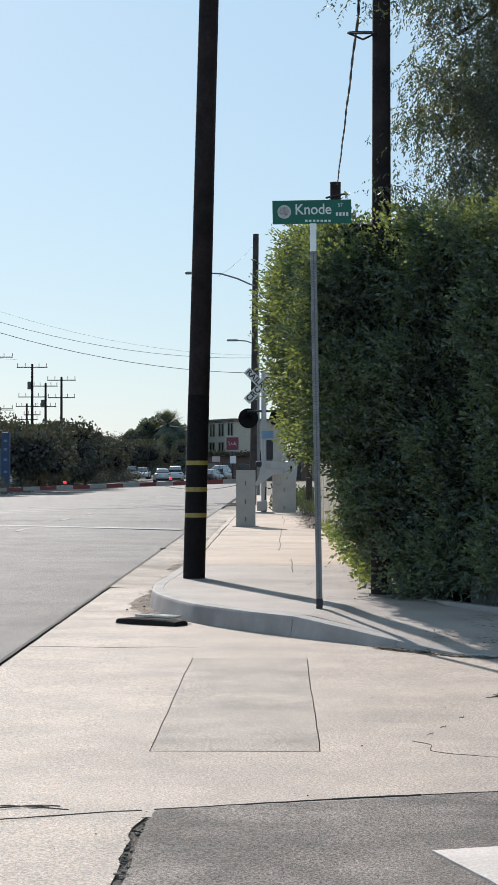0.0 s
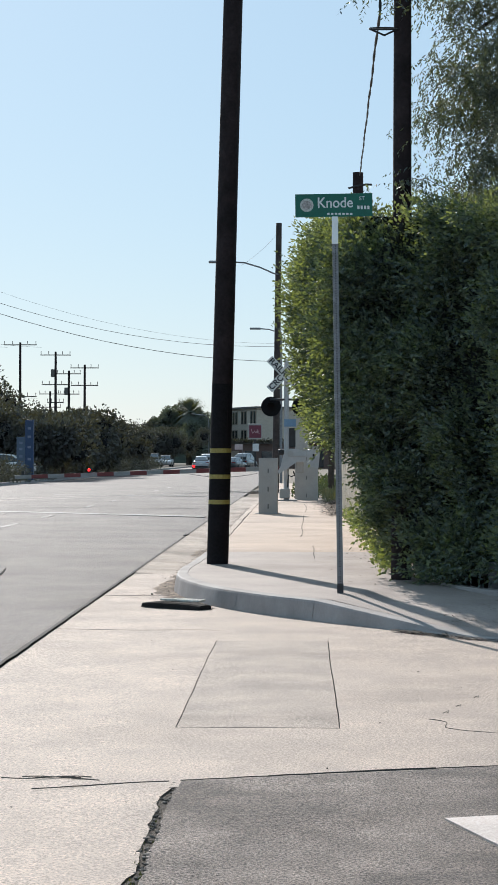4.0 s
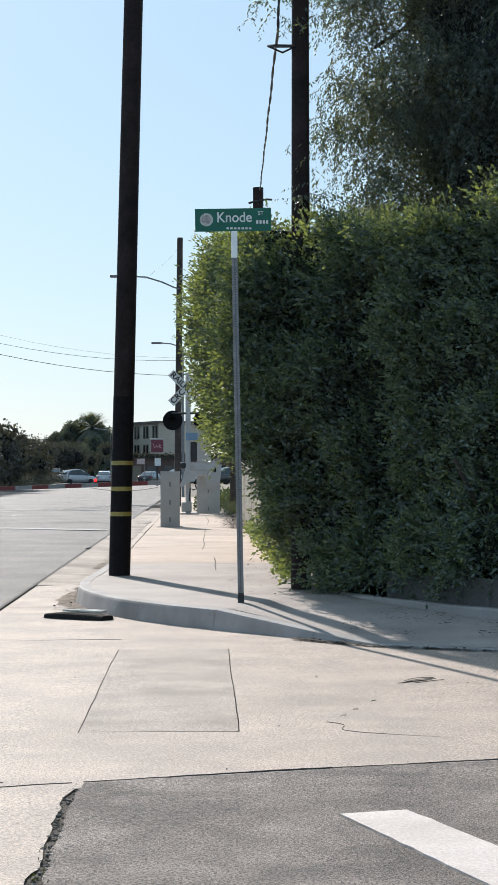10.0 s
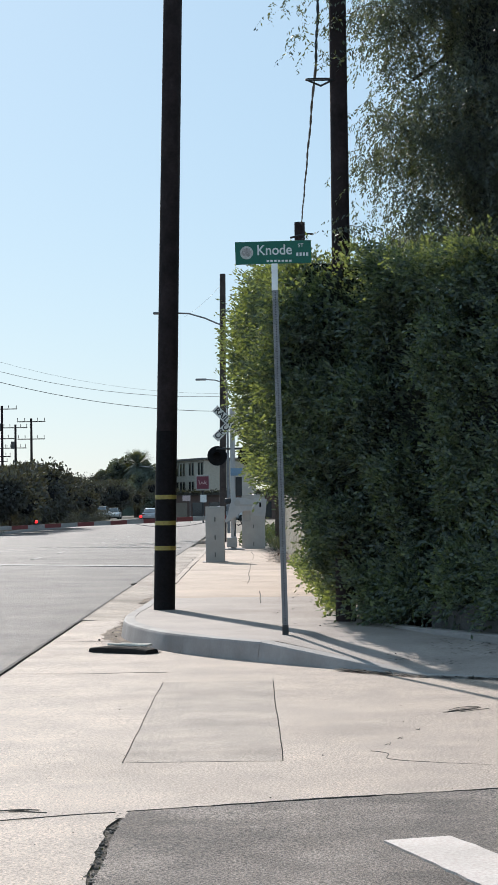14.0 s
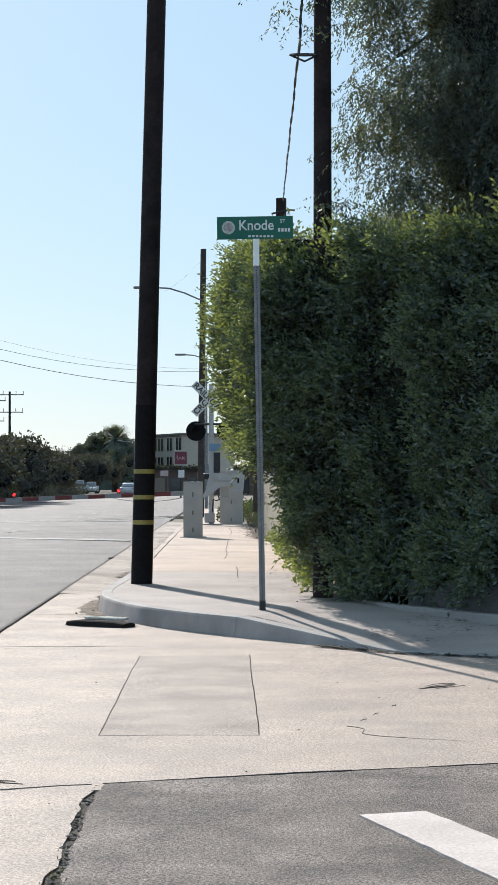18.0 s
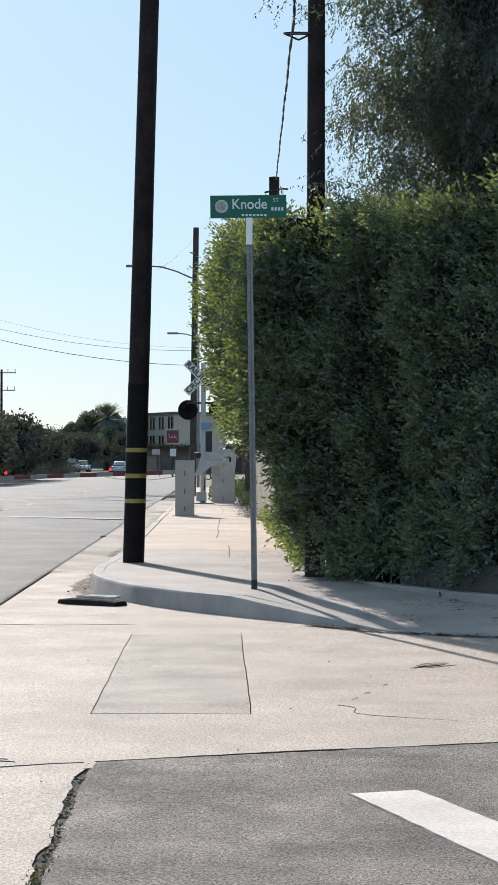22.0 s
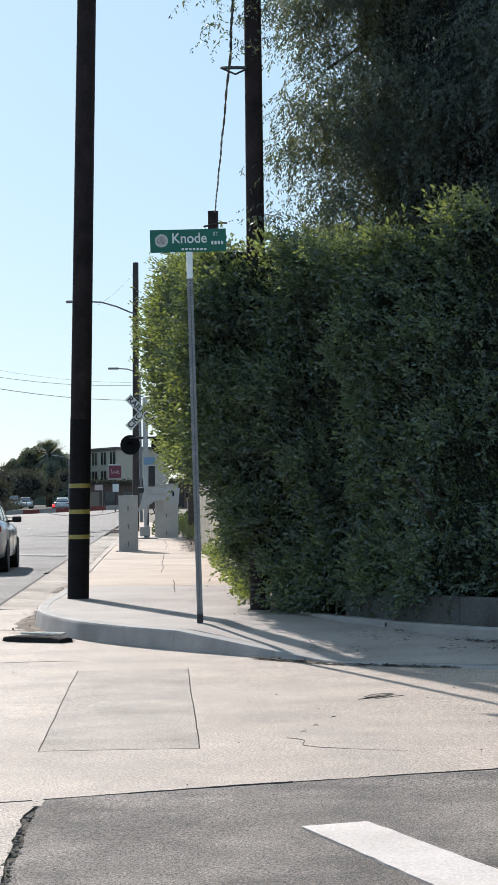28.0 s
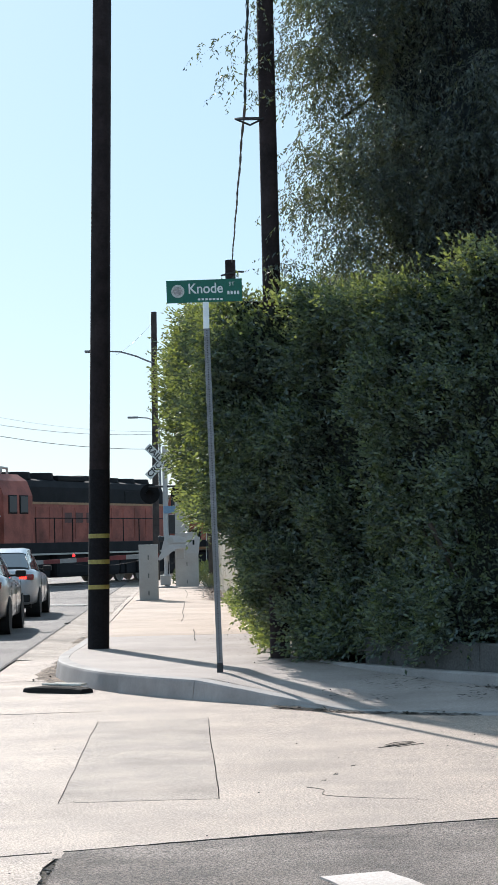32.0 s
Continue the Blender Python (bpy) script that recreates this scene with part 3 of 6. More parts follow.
low_wall = tagged(new("low_wall"), "low grey concrete wall half hidden by leaves", "wall", kind="structure")
WALL = mat("grey_wall_concrete", (0.088, 0.084, 0.08), 0.9, 0.25, 2.5, 50, 0.3, spread=0.06, stain=0.25)
for i0 in range(11, len(lk) - 3, 7):
    bm = bmesh.new()
    rows = []
    last = min(i0 + 7, len(lk) - 1)
    for i in range(i0, last + 1):
        d = (lk[min(i + 1, len(lk) - 1)] - lk[i - 1]).normalized()
        s = Vector((-d.y, d.x, 0))
        p = lk[i] + d * (0.005 if i == i0 else -0.005 if i == last else 0)
        rows.append([bm.verts.new(p + s * a + Vector((0, 0, z))) for a, z in ((0.17, 0.0), (0.175, 0.475), (0.185, 0.49), (0.33, 0.49), (0.34, 0.0))])
    for a, b in zip(rows, rows[1:]):
        for k in range(4):
            bm.faces.new((a[k], b[k], b[k + 1], a[k + 1]))
    bm.faces.new(rows[0])
    bm.faces.new(rows[-1][::-1])
    part("wall_panel", bm, WALL, low_wall)
# dark leaf litter along the dropped kerb and the back kerb
LITTER_SHADE = mat("rotting_leaves_ramp_shade", (0.035, 0.028, 0.02), 0.9, 0.4, 9, 60, 0.5)
lit = random.Random(8)
spots = []
for line, count, wide, z in ((catmull([(0.85, 18.22), (1.15, 17.82), (1.62, 17.34), (2.5, 16.84)], 30), 520, 0.045, 0.012), (catmull([(1.25, 22.9), (1.5, 21.6), (2.0, 20.25), (2.5, 19.2), (3.4, 18.2)], 30), 900, 0.10, 0.10)):
    for k in range(count):
        q = lit.choice(line)
        w = wide * (0.35 + 1.5 * max(0, noise.noise((q.x * 3, q.y * 3, 0))))
        spots.append((Vector((q.x + lit.gauss(0, w), q.y + lit.gauss(0, w * 1.6), z + (TOP - z) * 0.2 * (z > 0.1) + lit.random() * 0.012)), Vector((lit.gauss(0, 1), lit.gauss(0, 1), 0))))
for k in range(70):
    spots.append((Vector((lit.uniform(0.2, 1.05), lit.uniform(21.5, 30), TOP + 0.012)), Vector((lit.gauss(0, 1), lit.gauss(0, 1), 0))))
for k in range(2600):
    q = 20.8 + 40 * lit.random() ** 1.4
    spots.append((Vector((-1.50 - abs(lit.gauss(0, 0.10 + 0.25 * max(0, noise.noise((q * .6, 3, 3))))) + 0.16 * max(0, 24.3 - q), q, 0.004 + lit.random() * 0.012)), Vector((lit.gauss(0, 1), lit.gauss(0, 1), 0))))
# dark flakes added over the ramp to deepen its shade
for k in range(1500):
    x, y = lit.uniform(1.3, 4.6), lit.uniform(17.6, 22.2)
    if y > 24.6 - 1.25 * x or noise.noise((x * 1.6, y * 0.9, 4)) < -0.05:
        continue
    spots.append((Vector((x, y, 0.10 + 0.02 * (y - 18) + lit.random() * 0.02)), Vector((lit.gauss(0, 1), lit.gauss(0, 1), 0))))
litter = thing("leaf_litter", "dark fallen leaves along the kerbs, and flakes added to shade the ramp", "leaf litter", (0, 0, 0))
leaves("fallen_leaves", spots, 0.05, 0.014, LITTER_SHADE, litter, lit, droop=0, fold=0.1, flat=True)
# silt washed along the foot of the kerb
bm = bmesh.new()
ys = steps(21.3, 46, 0.16)
rows = []
for q in ys:
    foot = float(np.interp(q, (21.3, 21.9, 22.9, 24.6, 26.5, 29, 46), (-1.02, -1.19, -1.43, -1.545, -1.49, -1.445, -1.445)))
    wide = max(0.02, 0.20 + 0.30 * noise.noise((q * 0.35, 0, 0)) + 0.12 * noise.noise((q * 1.6, 4, 0)) + 0.05 * noise.noise((q * 6, 4, 0))) * min(1.0, (q - 21.2) * 1.2)
    rows.append([bm.verts.new((foot + 0.004, q, 0.010)), bm.verts.new((foot - wide * 0.5, q, 0.007)), bm.verts.new((foot - wide, q, -0.010))])
for a, b in zip(rows, rows[1:]):
    for k in range(2):
        bm.faces.new((a[k], b[k], b[k + 1], a[k + 1]))
tagged(part("gutter_silt", bm, GUTTER_DIRT), "brown silt washed along the foot of the kerb", "silt", kind="structure")
for x, y, r in ((-2.31, 39.4, 0.036), (-2.28, 39.9, 0.022), (-1.72, 22.9, 0.014), (-1.66, 24.2, 0.012)):
    bm = bmesh.new()
    bmesh.ops.create_icosphere(bm, subdivisions=2, radius=r, matrix=Matrix.Translation((x, y, r * 0.45)) @ Matrix.Diagonal((1.2, 1.5, 0.7, 1)))
    for v in bm.verts:
        v.co += Vector((noise.noise(v.co * 30), noise.noise(v.co * 31 + Vector((5, 0, 0))), 0.5 * noise.noise(v.co * 29))) * r * 0.5
    tagged(part("asphalt_lump", bm, JOINT), "dark broken lump of asphalt by the seam", "rubble", group="asphalt lumps")
# far side of the main road
far_kerb = bmesh.new()
box(far_kerb, (LEFT - 0.08, 150, 0.06), (0.16, 340, 0.24), 0.02)
tagged(part("far_kerb", far_kerb, KERB), "grey concrete kerb of the far roadside", "kerb", kind="structure")
sheet("far_verge", [-60, -30, LEFT - 0.16], [-20, 60, 120, 200, 400], lambda x, y: 0.16, mat("dark_verge", (0.10, 0.085, 0.06), 0.95, 0.3, 0.6, 20, 0.5),
      label="dark planted verge on the far roadside", category="verge")
# rails across the road
TRACK = Vector((-8.7, 74.6, 0))
AWAY = Vector((math.sin(radians(25)), math.cos(radians(25)), 0))
ACROSS = Vector((AWAY.y, -AWAY.x, 0))
STEEL = mat("worn_rail_steel", (0.30, 0.26, 0.23), 0.5, 0.3, 5, 50, 0.1, metal=0.3)
track = tagged(new("railway_track"), "steel rails set flush across the asphalt road", "railway track", kind="structure")
for s in (-0.75, 0.75):
    bm = bmesh.new()
    a, b = TRACK - AWAY * 18 + ACROSS * s, TRACK + AWAY * 130 + ACROSS * s
    box(bm, ((a + b) / 2) - Vector((0, 0, 0.022)), (0.075, 148, 0.10), 0.01, m=pose(0, 0, 0, 0, 0, -25))
    part("rail", bm, STEEL, track)


# ---- near things ----
rng = random.Random(11)


def utility_pole(at, lean, r0, r1, height, label, bands=(), band_label="", wood=None):
    ob = thing("utility_pole", label, "utility pole", at, group="wooden utility poles")
    bm = bmesh.new()
    n, seg = 40, 20
    rings = []
    for i in range(n + 1):
        f = i / n
        r = r0 + (r1 - r0) * f
        ring = []
        for k in range(seg):
            a = k * math.tau / seg
            rr = r * (1 + 0.018 * noise.noise((math.cos(a) * 2, math.sin(a) * 2, f * 3)) + 0.012 * noise.noise((math.cos(a) * 7, math.sin(a) * 7, f * 6)))
            ring.append(bm.verts.new((lean[0] * f * height + rr * math.cos(a), lean[1] * f * height + rr * math.sin(a), f * height - 0.02)))
        rings.append(ring)
    for x, y in zip(rings, rings[1:]):
        for k in range(seg):
            bm.faces.new((x[k], x[(k + 1) % seg], y[(k + 1) % seg], y[k]))
    bm.faces.new(rings[-1])
    part("shaft", bm, wood or WOOD_DARK, ob, smooth=True)
    if bands:
        bm = bmesh.new()
        f = 2.32 / height
        rod(bm, (0, 0, -0.01), (lean[0] * 2.32, lean[1] * 2.32, 2.32), r0 + 0.0025, r0 + (r1 - r0) * f + 0.0025, 24, caps=False)
        part("tarred_butt", bm, TAR, ob, "blacker tarred foot of the pole", smooth=True)
    for z in bands:
        bm = bmesh.new()
        f = z / height
        r = (r0 + (r1 - r0) * f) + 0.004
        rod(bm, (lean[0] * z, lean[1] * z, z - 0.028), (lean[0] * z, lean[1] * z, z + 0.028), r, r, 24)
        part("band", bm, YELLOW, ob, band_label)
    return ob


front_pole = utility_pole((-1.09, 25.72, TOP), (0.0255, 0.0), 0.137, 0.115, 13.0, "dark creosoted wooden utility pole with three yellow bands",
             bands=(0.80, 1.125, 1.46), band_label="yellow reflective band")
hedge_pole = utility_pole((1.115, 22.6, TOP), (0.001, 0.0), 0.115, 0.085, 13.0, "dark wooden utility pole rising from the hedge corner")

# oval cable guard on the hedge pole
bm = bmesh.new()
cx, cz = -0.20, 6.22
pipe(bm, [(cx + 0.17 * math.cos(a), 0.14 * math.sin(a) - 0.02, cz + 0.04 * math.sin(a)) for a in [k * math.tau / 28 for k in range(29)]], 0.011, 6)
part("cable_guard", bm, CABLE, hedge_pole)
bm = bmesh.new()
pipe(bm, [(-0.37, -0.02, 6.22), (-0.2, -0.04, 6.14), (-0.03, -0.05, 6.22)], 0.012, 6)
part("bracket", bm, CABLE, hedge_pole)
# twisted cable from the pole's top down to the stub post
ob = thing("guy_cable", "twisted dark cable running from the pole to a cable post", "cable")
for ph in (0, math.pi):
    bm = bmesh.new()
    pts = []
    for k in range(140):
        f = k / 139
        base = Vector((0.94, 22.5, 8.2)).lerp(Vector((0.86, 22.51, 6.6)), f / 0.4) if f < 0.4 else Vector((0.86, 22.51, 6.6)).lerp(Vector((1.40, 48.3, 8.42)), (f - 0.4) / 0.6)
        sway = Vector((0.004 * math.sin(f * 47 + 1), 0, 0))
        pts.append(base + sway + Vector((0.008 * math.cos(f * 90 + ph), 0.008 * math.sin(f * 90 + ph), 0)))
    pipe(bm, pts, 0.0105, 6)
    part("strand", bm, CABLE, ob)
ob = thing("cable_post", "dark wooden cable post with an iron hook behind the hedge", "post", (1.36, 48.4, TOP))
bm = bmesh.new()
rod(bm, (0, 0, 0), (0, 0, 8.3), 0.15, 0.13, 14)
part("shaft", bm, WOOD_DARK, ob)
bm = bmesh.new()
pipe(bm, [(-0.23, -0.02, 7.92), (0.0, -0.15, 7.96), (0.20, -0.11, 8.0), (0.33, -0.05, 8.0)], 0.025, 6)
part("hook", bm, CABLE, ob)

# ---- street name sign ----
SIGN_Y = 20.36
sign = thing("street_sign", "green street name sign on a perforated steel post", "street sign", (0.385, SIGN_Y, TOP - 0.01))
LEAN = -0.0165
bm = bmesh.new()
w = 0.028
for sx in (-1, 1):
    box(bm, (0, sx * w, 1.83), (2 * w, 0.004, 3.66))
    # side faces are open strips so that the punched holes stay dark
    box(bm, (sx * w, 0, 1.83), (0.004, 2 * w, 3.66))
bmesh.ops.transform(bm, matrix=Matrix(((1, 0, LEAN, 0), (0, 1, 0, 0), (0, 0, 1, 0), (0, 0, 0, 1))), verts=bm.verts)
part("post", bm, GALV, sign)
bm = bmesh.new()
for k in range(137):
    z = 0.08 + k * 0.0254
    bmesh.ops.create_cone(bm, cap_ends=True, segments=8, radius1=0.0062, radius2=0.0062, depth=0.003, matrix=Matrix.Translation((LEAN * z, -w - 0.003, z)) @ pose(0, 0, 0, 90))
part("post_holes", bm, BLACK, sign, "dark punched holes")
bm = bmesh.new()
box(bm, (LEAN * 0.05, 0, 0.055), (0.064, 0.064, 0.11), 0.004)
part("anchor_sleeve", bm, mat("dark_steel", (0.05, 0.05, 0.052), 0.6, 0.3, metal=0.4), sign, "dark anchor sleeve")
bm = bmesh.new()
box(bm, (LEAN * 3.695, 0, 3.695), (0.064, 0.062, 0.28), 0.006)
part("post_cap", bm, mat("bright_reflective_sheet", (0.88, 0.89, 0.88), 0.35, 0.06, 5, 60, 0.02), sign, "white sleeve under the blade")
SW, SH = 0.785, 0.236
bz = 3.952
bx = LEAN * bz - 0.008
bm = bmesh.new()
box(bm, (bx, 0, bz), (SW, 0.006, SH), 0.0025)
bmesh.ops.transform(bm, matrix=Matrix.Translation((bx, 0, bz)) @ pose(0, 0, 0, 0, -0.9, 0) @ Matrix.Translation((-bx, 0, -bz)), verts=bm.verts)
blade = part("blade", bm, SIGN_GREEN, sign, "green blade with white lettering")


def letters(text, size, x, z, parent, material, y=-0.0055, stretch=1.0, at_turn=0.0, centre=True, bold=0.0, name="lettering", face=None, span=None):
    cu = bpy.data.curves.new("lettering", "FONT")
    cu.body, cu.size, cu.extrude, cu.align_x, cu.align_y = text, size, 0.0008, "CENTER" if centre else "LEFT", "CENTER"
    cu.offset = bold
    tmp = bpy.data.objects.new("lettering", cu)
    scene.collection.objects.link(tmp)
    me = bpy.data.meshes.new_from_object(tmp.evaluated_get(bpy.context.evaluated_depsgraph_get()))
    bpy.data.objects.remove(tmp)
    m = Matrix.Translation((x, y, z)) @ pose(0, 0, 0, 90, 0, 0) @ pose(0, 0, 0, 0, 0, at_turn) @ Matrix.Diagonal((stretch, 1, 1, 1))
    if span is not None:
        xs = [v.co.x for v in me.vertices]
        stretch = span / (max(xs) - min(xs))
        face = face @ Matrix.Diagonal((stretch, 1, 1, 1))
    if face is not None:
        m = face
    me.transform(m)
    me.name = name
    me.materials.clear()
    me.materials.append(material)
    ob = new(name, me)
    ob.parent = parent
    return ob


LETTER = mat("reflective_white", (0.70, 0.72, 0.70), 0.5, 0.05, 5, 60, 0.0)
letters("Knode", 0.148, bx + 0.012, bz + 0.022, blade, LETTER, stretch=0.92, bold=0.002, at_turn=-0.9 * -1)
letters("ST", 0.055, bx + 0.285, bz + 0.068, blade, LETTER, at_turn=0.9)
# block number and the line of small print: plain bars
for cx, cz, sx, sz in ((0.300, -0.022, 0.135, 0.036), (0.06, -0.088, 0.27, 0.02)):
    bm = bmesh.new()
    n = 4 if sx < 0.2 else 7
    for k in range(n):
        box(bm, (bx + cx - sx / 2 + (k + 0.5) * sx / n, -0.0042, bz + cz), (sx / n * 0.66, 0.0015, sz), 0)
    part("print_bar", bm, LETTER, blade, "plain white bars of small print")
bm = bmesh.new()
bmesh.ops.create_cone(bm, cap_ends=True, segments=32, radius1=0.068, radius2=0.068, depth=0.002, matrix=Matrix.Translation((bx - 0.275, -0.0045, bz)) @ pose(0, 0, 0, 90))
part("seal", bm, mat("pale_seal", (0.50, 0.52, 0.48), 0.5, 0.25, 30, 90, 0), blade, "round pale seal")
bm = bmesh.new()
bmesh.ops.create_cone(bm, cap_ends=True, segments=28, radius1=0.047, radius2=0.047, depth=0.002, matrix=Matrix.Translation((bx - 0.275, -0.0062, bz)) @ pose(0, 0, 0, 90))
part("seal_centre", bm, mat("brown_seal", (0.36, 0.33, 0.31), 0.5, 0.5, 40, 90, 0), blade)

# ---- rubber kerb pieces lying in the gutter ----
ob = thing("rubber_ramp", "black rubber ramp strip lying in the gutter", "ramp", (-1.31, 20.92, -0.004), turn=-40)
bm = bmesh.new()
ends = []
for x, sk in ((-0.43, 0.7), (-0.28, 0.95), (0.0, 1.04), (0.24, 1.0), (0.40, 0.8)):
    ends.append([bm.verts.new((x, y, max(0.0, z * sk))) for y, z in ((-0.10, 0.0), (-0.085, 0.05), (-0.065, 0.062), (0.06, 0.066), (0.09, 0.05), (0.10, 0.0))])
for a, b in zip(ends, ends[1:]):
    for k in range(5):
        bm.faces.new((a[k], b[k], b[k + 1], a[k + 1]))
bm.faces.new(ends[0][::-1])
bm.faces.new(ends[-1])
part("strip", bm, RUBBER, ob)
ob = thing("wood_plank", "split pale weathered plank lying on a rubber strip", "plank", (-1.27, 20.98, 0.064), turn=-34)
PALE_BOARD = mat("weathered_board", (0.60, 0.55, 0.48), 0.85, 0.25, 10, 60, 0.4)
for x, y, w, d in ((0, 0, 0.52, 0.055), (0.05, 0.066, 0.40, 0.05)):
    bm = bmesh.new()
    box(bm, (x, y, 0.012 + y * 0.06), (w, d, 0.022), 0.005)
    part("board", bm, PALE_BOARD, ob)

# ---- hedge ----
hedge = thing("hedge", "tall dense dark green hedge overhanging the pavement", "hedge", (0, 0, 0))


HEDGE_Z = (0.25, 0.95, 1.25, 1.72, 1.88, 2.3, 3.0, 3.95, 4.3, 4.5)
HEDGE_X = (1.08, 0.72, 0.62, 0.52, 0.13, 0.02, -0.10, -0.12, 0.06, 0.26)
FRONT = [Vector((1.15, 22.0, 0)), Vector((1.85, 20.85, 0)), Vector((2.8, 19.45, 0)), Vector((5.5, 17.9, 0)), Vector((9.0, 17.0, 0)), Vector((14.0, 16.5, 0))]


def hedge_skin(u, z):
    """The hedge's outer face: u runs along the pavement side (below 0, away from the corner) and then along the front."""
    edge = float(np.interp(z, HEDGE_Z, HEDGE_X))
    foot = min(1.0, max(0.0, (z - 0.25) / 0.75))          # the foot stands back under the overhang
    band = float(np.interp(z, (0.3, 1.2, 1.8, 2.0, 3.0), (0.05, 0.08, 0.12, 0.36, 0.44)))
    corner = Vector((edge + band, 23.0 - 0.35 * foot, z))
    if u < 0:
        f = min(1.0, -u / 3.0)
        y = corner.y - u
        x = (edge + 0.04) * y / 24.0 if edge > 0 else edge + 0.04
        x += band * (1 - f) ** 1.5 + 0.05 * max(0.0, -u - 3.0)
        p, n = Vector((x, y, z)), Vector((-0.97, -0.12, 0.12))
    else:
        line = [corner] + [Vector((q.x, q.y + 0.12 * (1 - foot), z)) for q in FRONT]
        k = 0
        while k < len(line) - 2 and u > (line[k + 1] - line[k]).length:
            u -= (line[k + 1] - line[k]).length
            k += 1
        d = (line[k + 1] - line[k]).normalized()
        p = line[k] + d * u
        n = Vector((d.y, -d.x, 0.15))
    b = 0.34 * noise.noise((p.x * 0.9, p.y * 0.9, p.z * 0.9)) + 0.22 * noise.noise((p.x * 2.1, p.y * 2.1, p.z * 2.1))
    return p + n * b * (0.45 if u < 0 else 1.0), n


def hedge_top(u):
    return 4.42 - 0.22 * min(1.0, max(0.0, u)) + 0.16 * noise.noise((u * 1.2, 0, 4)) + 0.12 * min(3, max(0, u - 2.5)) + 0.16 * min(2, max(0, u - 4))


def hedge_foot(u):
    return 1.82 if u < -0.9 else 0.90 if u < -0.3 else 0.55 if u < 0.2 else 0.62 if u < 0.95 else 0.22 if u < 1.7 else 0.40 + 0.16 * noise.noise((u * 2.5, 0, 8))


spots, side_spots = [], []


def spray(into, p, d, L, step=0.021):
    """One shoot: it grows outwards, bends up a little, and carries leaves on both sides and at its tip."""
    s = d.cross(Vector((0, 0, 1)))
    s = s.normalized() if s.length > 0.05 else Vector((1, 0, 0))
    m = max(4, int(L / step))
    for j in range(m):
        f = (j + 0.5) / m
        q = p + d * L * f + Vector((0, 0, 0.18 * L * f * f))
        into.append((q, d * (0.6 + 0.7 * f) + s * ((1.0 - 0.6 * f) * (1 if j % 2 else -1)) + Vector((0, 0, 0.15))))
    into.append((p + d * L, d))


# clumps of shoots, uneven in depth, with dark hollows between them
for k in range(2100):
    u = rng.uniform(*((-3.4, 0.2), (-0.5, 2.2), (0.2, 3.4), (1.6, 6.6), (0.2, 6.6))[k % 5])
    top, z0 = hedge_top(u), hedge_foot(u)
    z = z0 + (top - 0.08 - z0) * rng.random()
    p, n = hedge_skin(u, z)
    hollow = noise.noise((p.x * 1.5, p.y * 1.5, p.z * 1.5 + 7)) + 0.5 * noise.noise((p.x * 3.4, p.y * 3.4, p.z * 3.4))
    if hollow < -0.10 and u > 0.15:
        continue
    out = 0.30 * max(-0.35, hollow) + rng.uniform(-0.10, 0.07)
    base = p + n * (out - 0.20)
    for j in range(rng.randint(6, 11)):
        d = (n + Vector((rng.gauss(0, .55), rng.gauss(0, .55), rng.gauss(0.22, .55)))).normalized()
        spray(side_spots if u < 0.1 else spots, base + Vector((rng.gauss(0, .07), rng.gauss(0, .07), rng.gauss(0, .07))), d, rng.uniform(0.14, 0.34))
# long single shoots that reach out of the clipped face
for k in range(230):
    u = rng.uniform(0.3, 6.4)
    p, n = hedge_skin(u, rng.uniform(0.7, hedge_top(u) - 0.1))
    d = (n * 0.8 + Vector((rng.gauss(0, .45), rng.gauss(0, .45), rng.gauss(0.35, .4)))).normalized()
    spray(spots, p - n * 0.08, d, rng.uniform(0.22, 0.46), 0.024)
# a dense coat on the pavement side
for k in range(40000):
    u = -0.1 - 3.6 * rng.random()
    top, z0 = hedge_top(u), hedge_foot(u)
    p, n = hedge_skin(u, z0 + (top - 0.06 - z0) * rng.random())
    side_spots.append((p - n * (0.02 + abs(rng.gauss(0, 0.08))), n + Vector((0, -0.2, 0.3))))
# leaves filling in behind the clumps
for k in range(60000):
    u = rng.uniform(*((-5, 6.5), (-3.4, 0.4), (-0.4, 5), (0.4, 6))[k % 4])
    top, z0 = hedge_top(u), hedge_foot(u)
    z = z0 + (top - 0.06 - z0) * rng.random()
    p, n = hedge_skin(u, z)
    p -= n * (0.17 + abs(rng.gauss(0, 0.09)))
    (side_spots if u < 0.1 else spots).append((p, n + Vector((0, 0, 0.35))))
# the lower skirt hangs raggedly over the wall
for k in range(150):
    u = rng.uniform(0.9, 6.0)
    p, n = hedge_skin(u, hedge_foot(u) + rng.uniform(0.0, 0.25))
    spray(spots, p - n * 0.05, (n * 0.6 + Vector((rng.gauss(0, .4), rng.gauss(0, .4), rng.gauss(-0.45, .3)))).normalized(), rng.uniform(0.12, 0.30))
# sprigs along the pavement side and standing up from the top
for k in range(120):
    u = rng.uniform(-3.2, -0.1)
    p, n = hedge_skin(u, rng.uniform(1.9, 4.3) if k % 3 else rng.uniform(0.9, 1.8))
    spray(side_spots, p - n * 0.06, (n * 0.7 + Vector((rng.gauss(0, .3), rng.gauss(0, .4), rng.gauss(0.1, .5)))).normalized(), rng.uniform(0.10, 0.22))
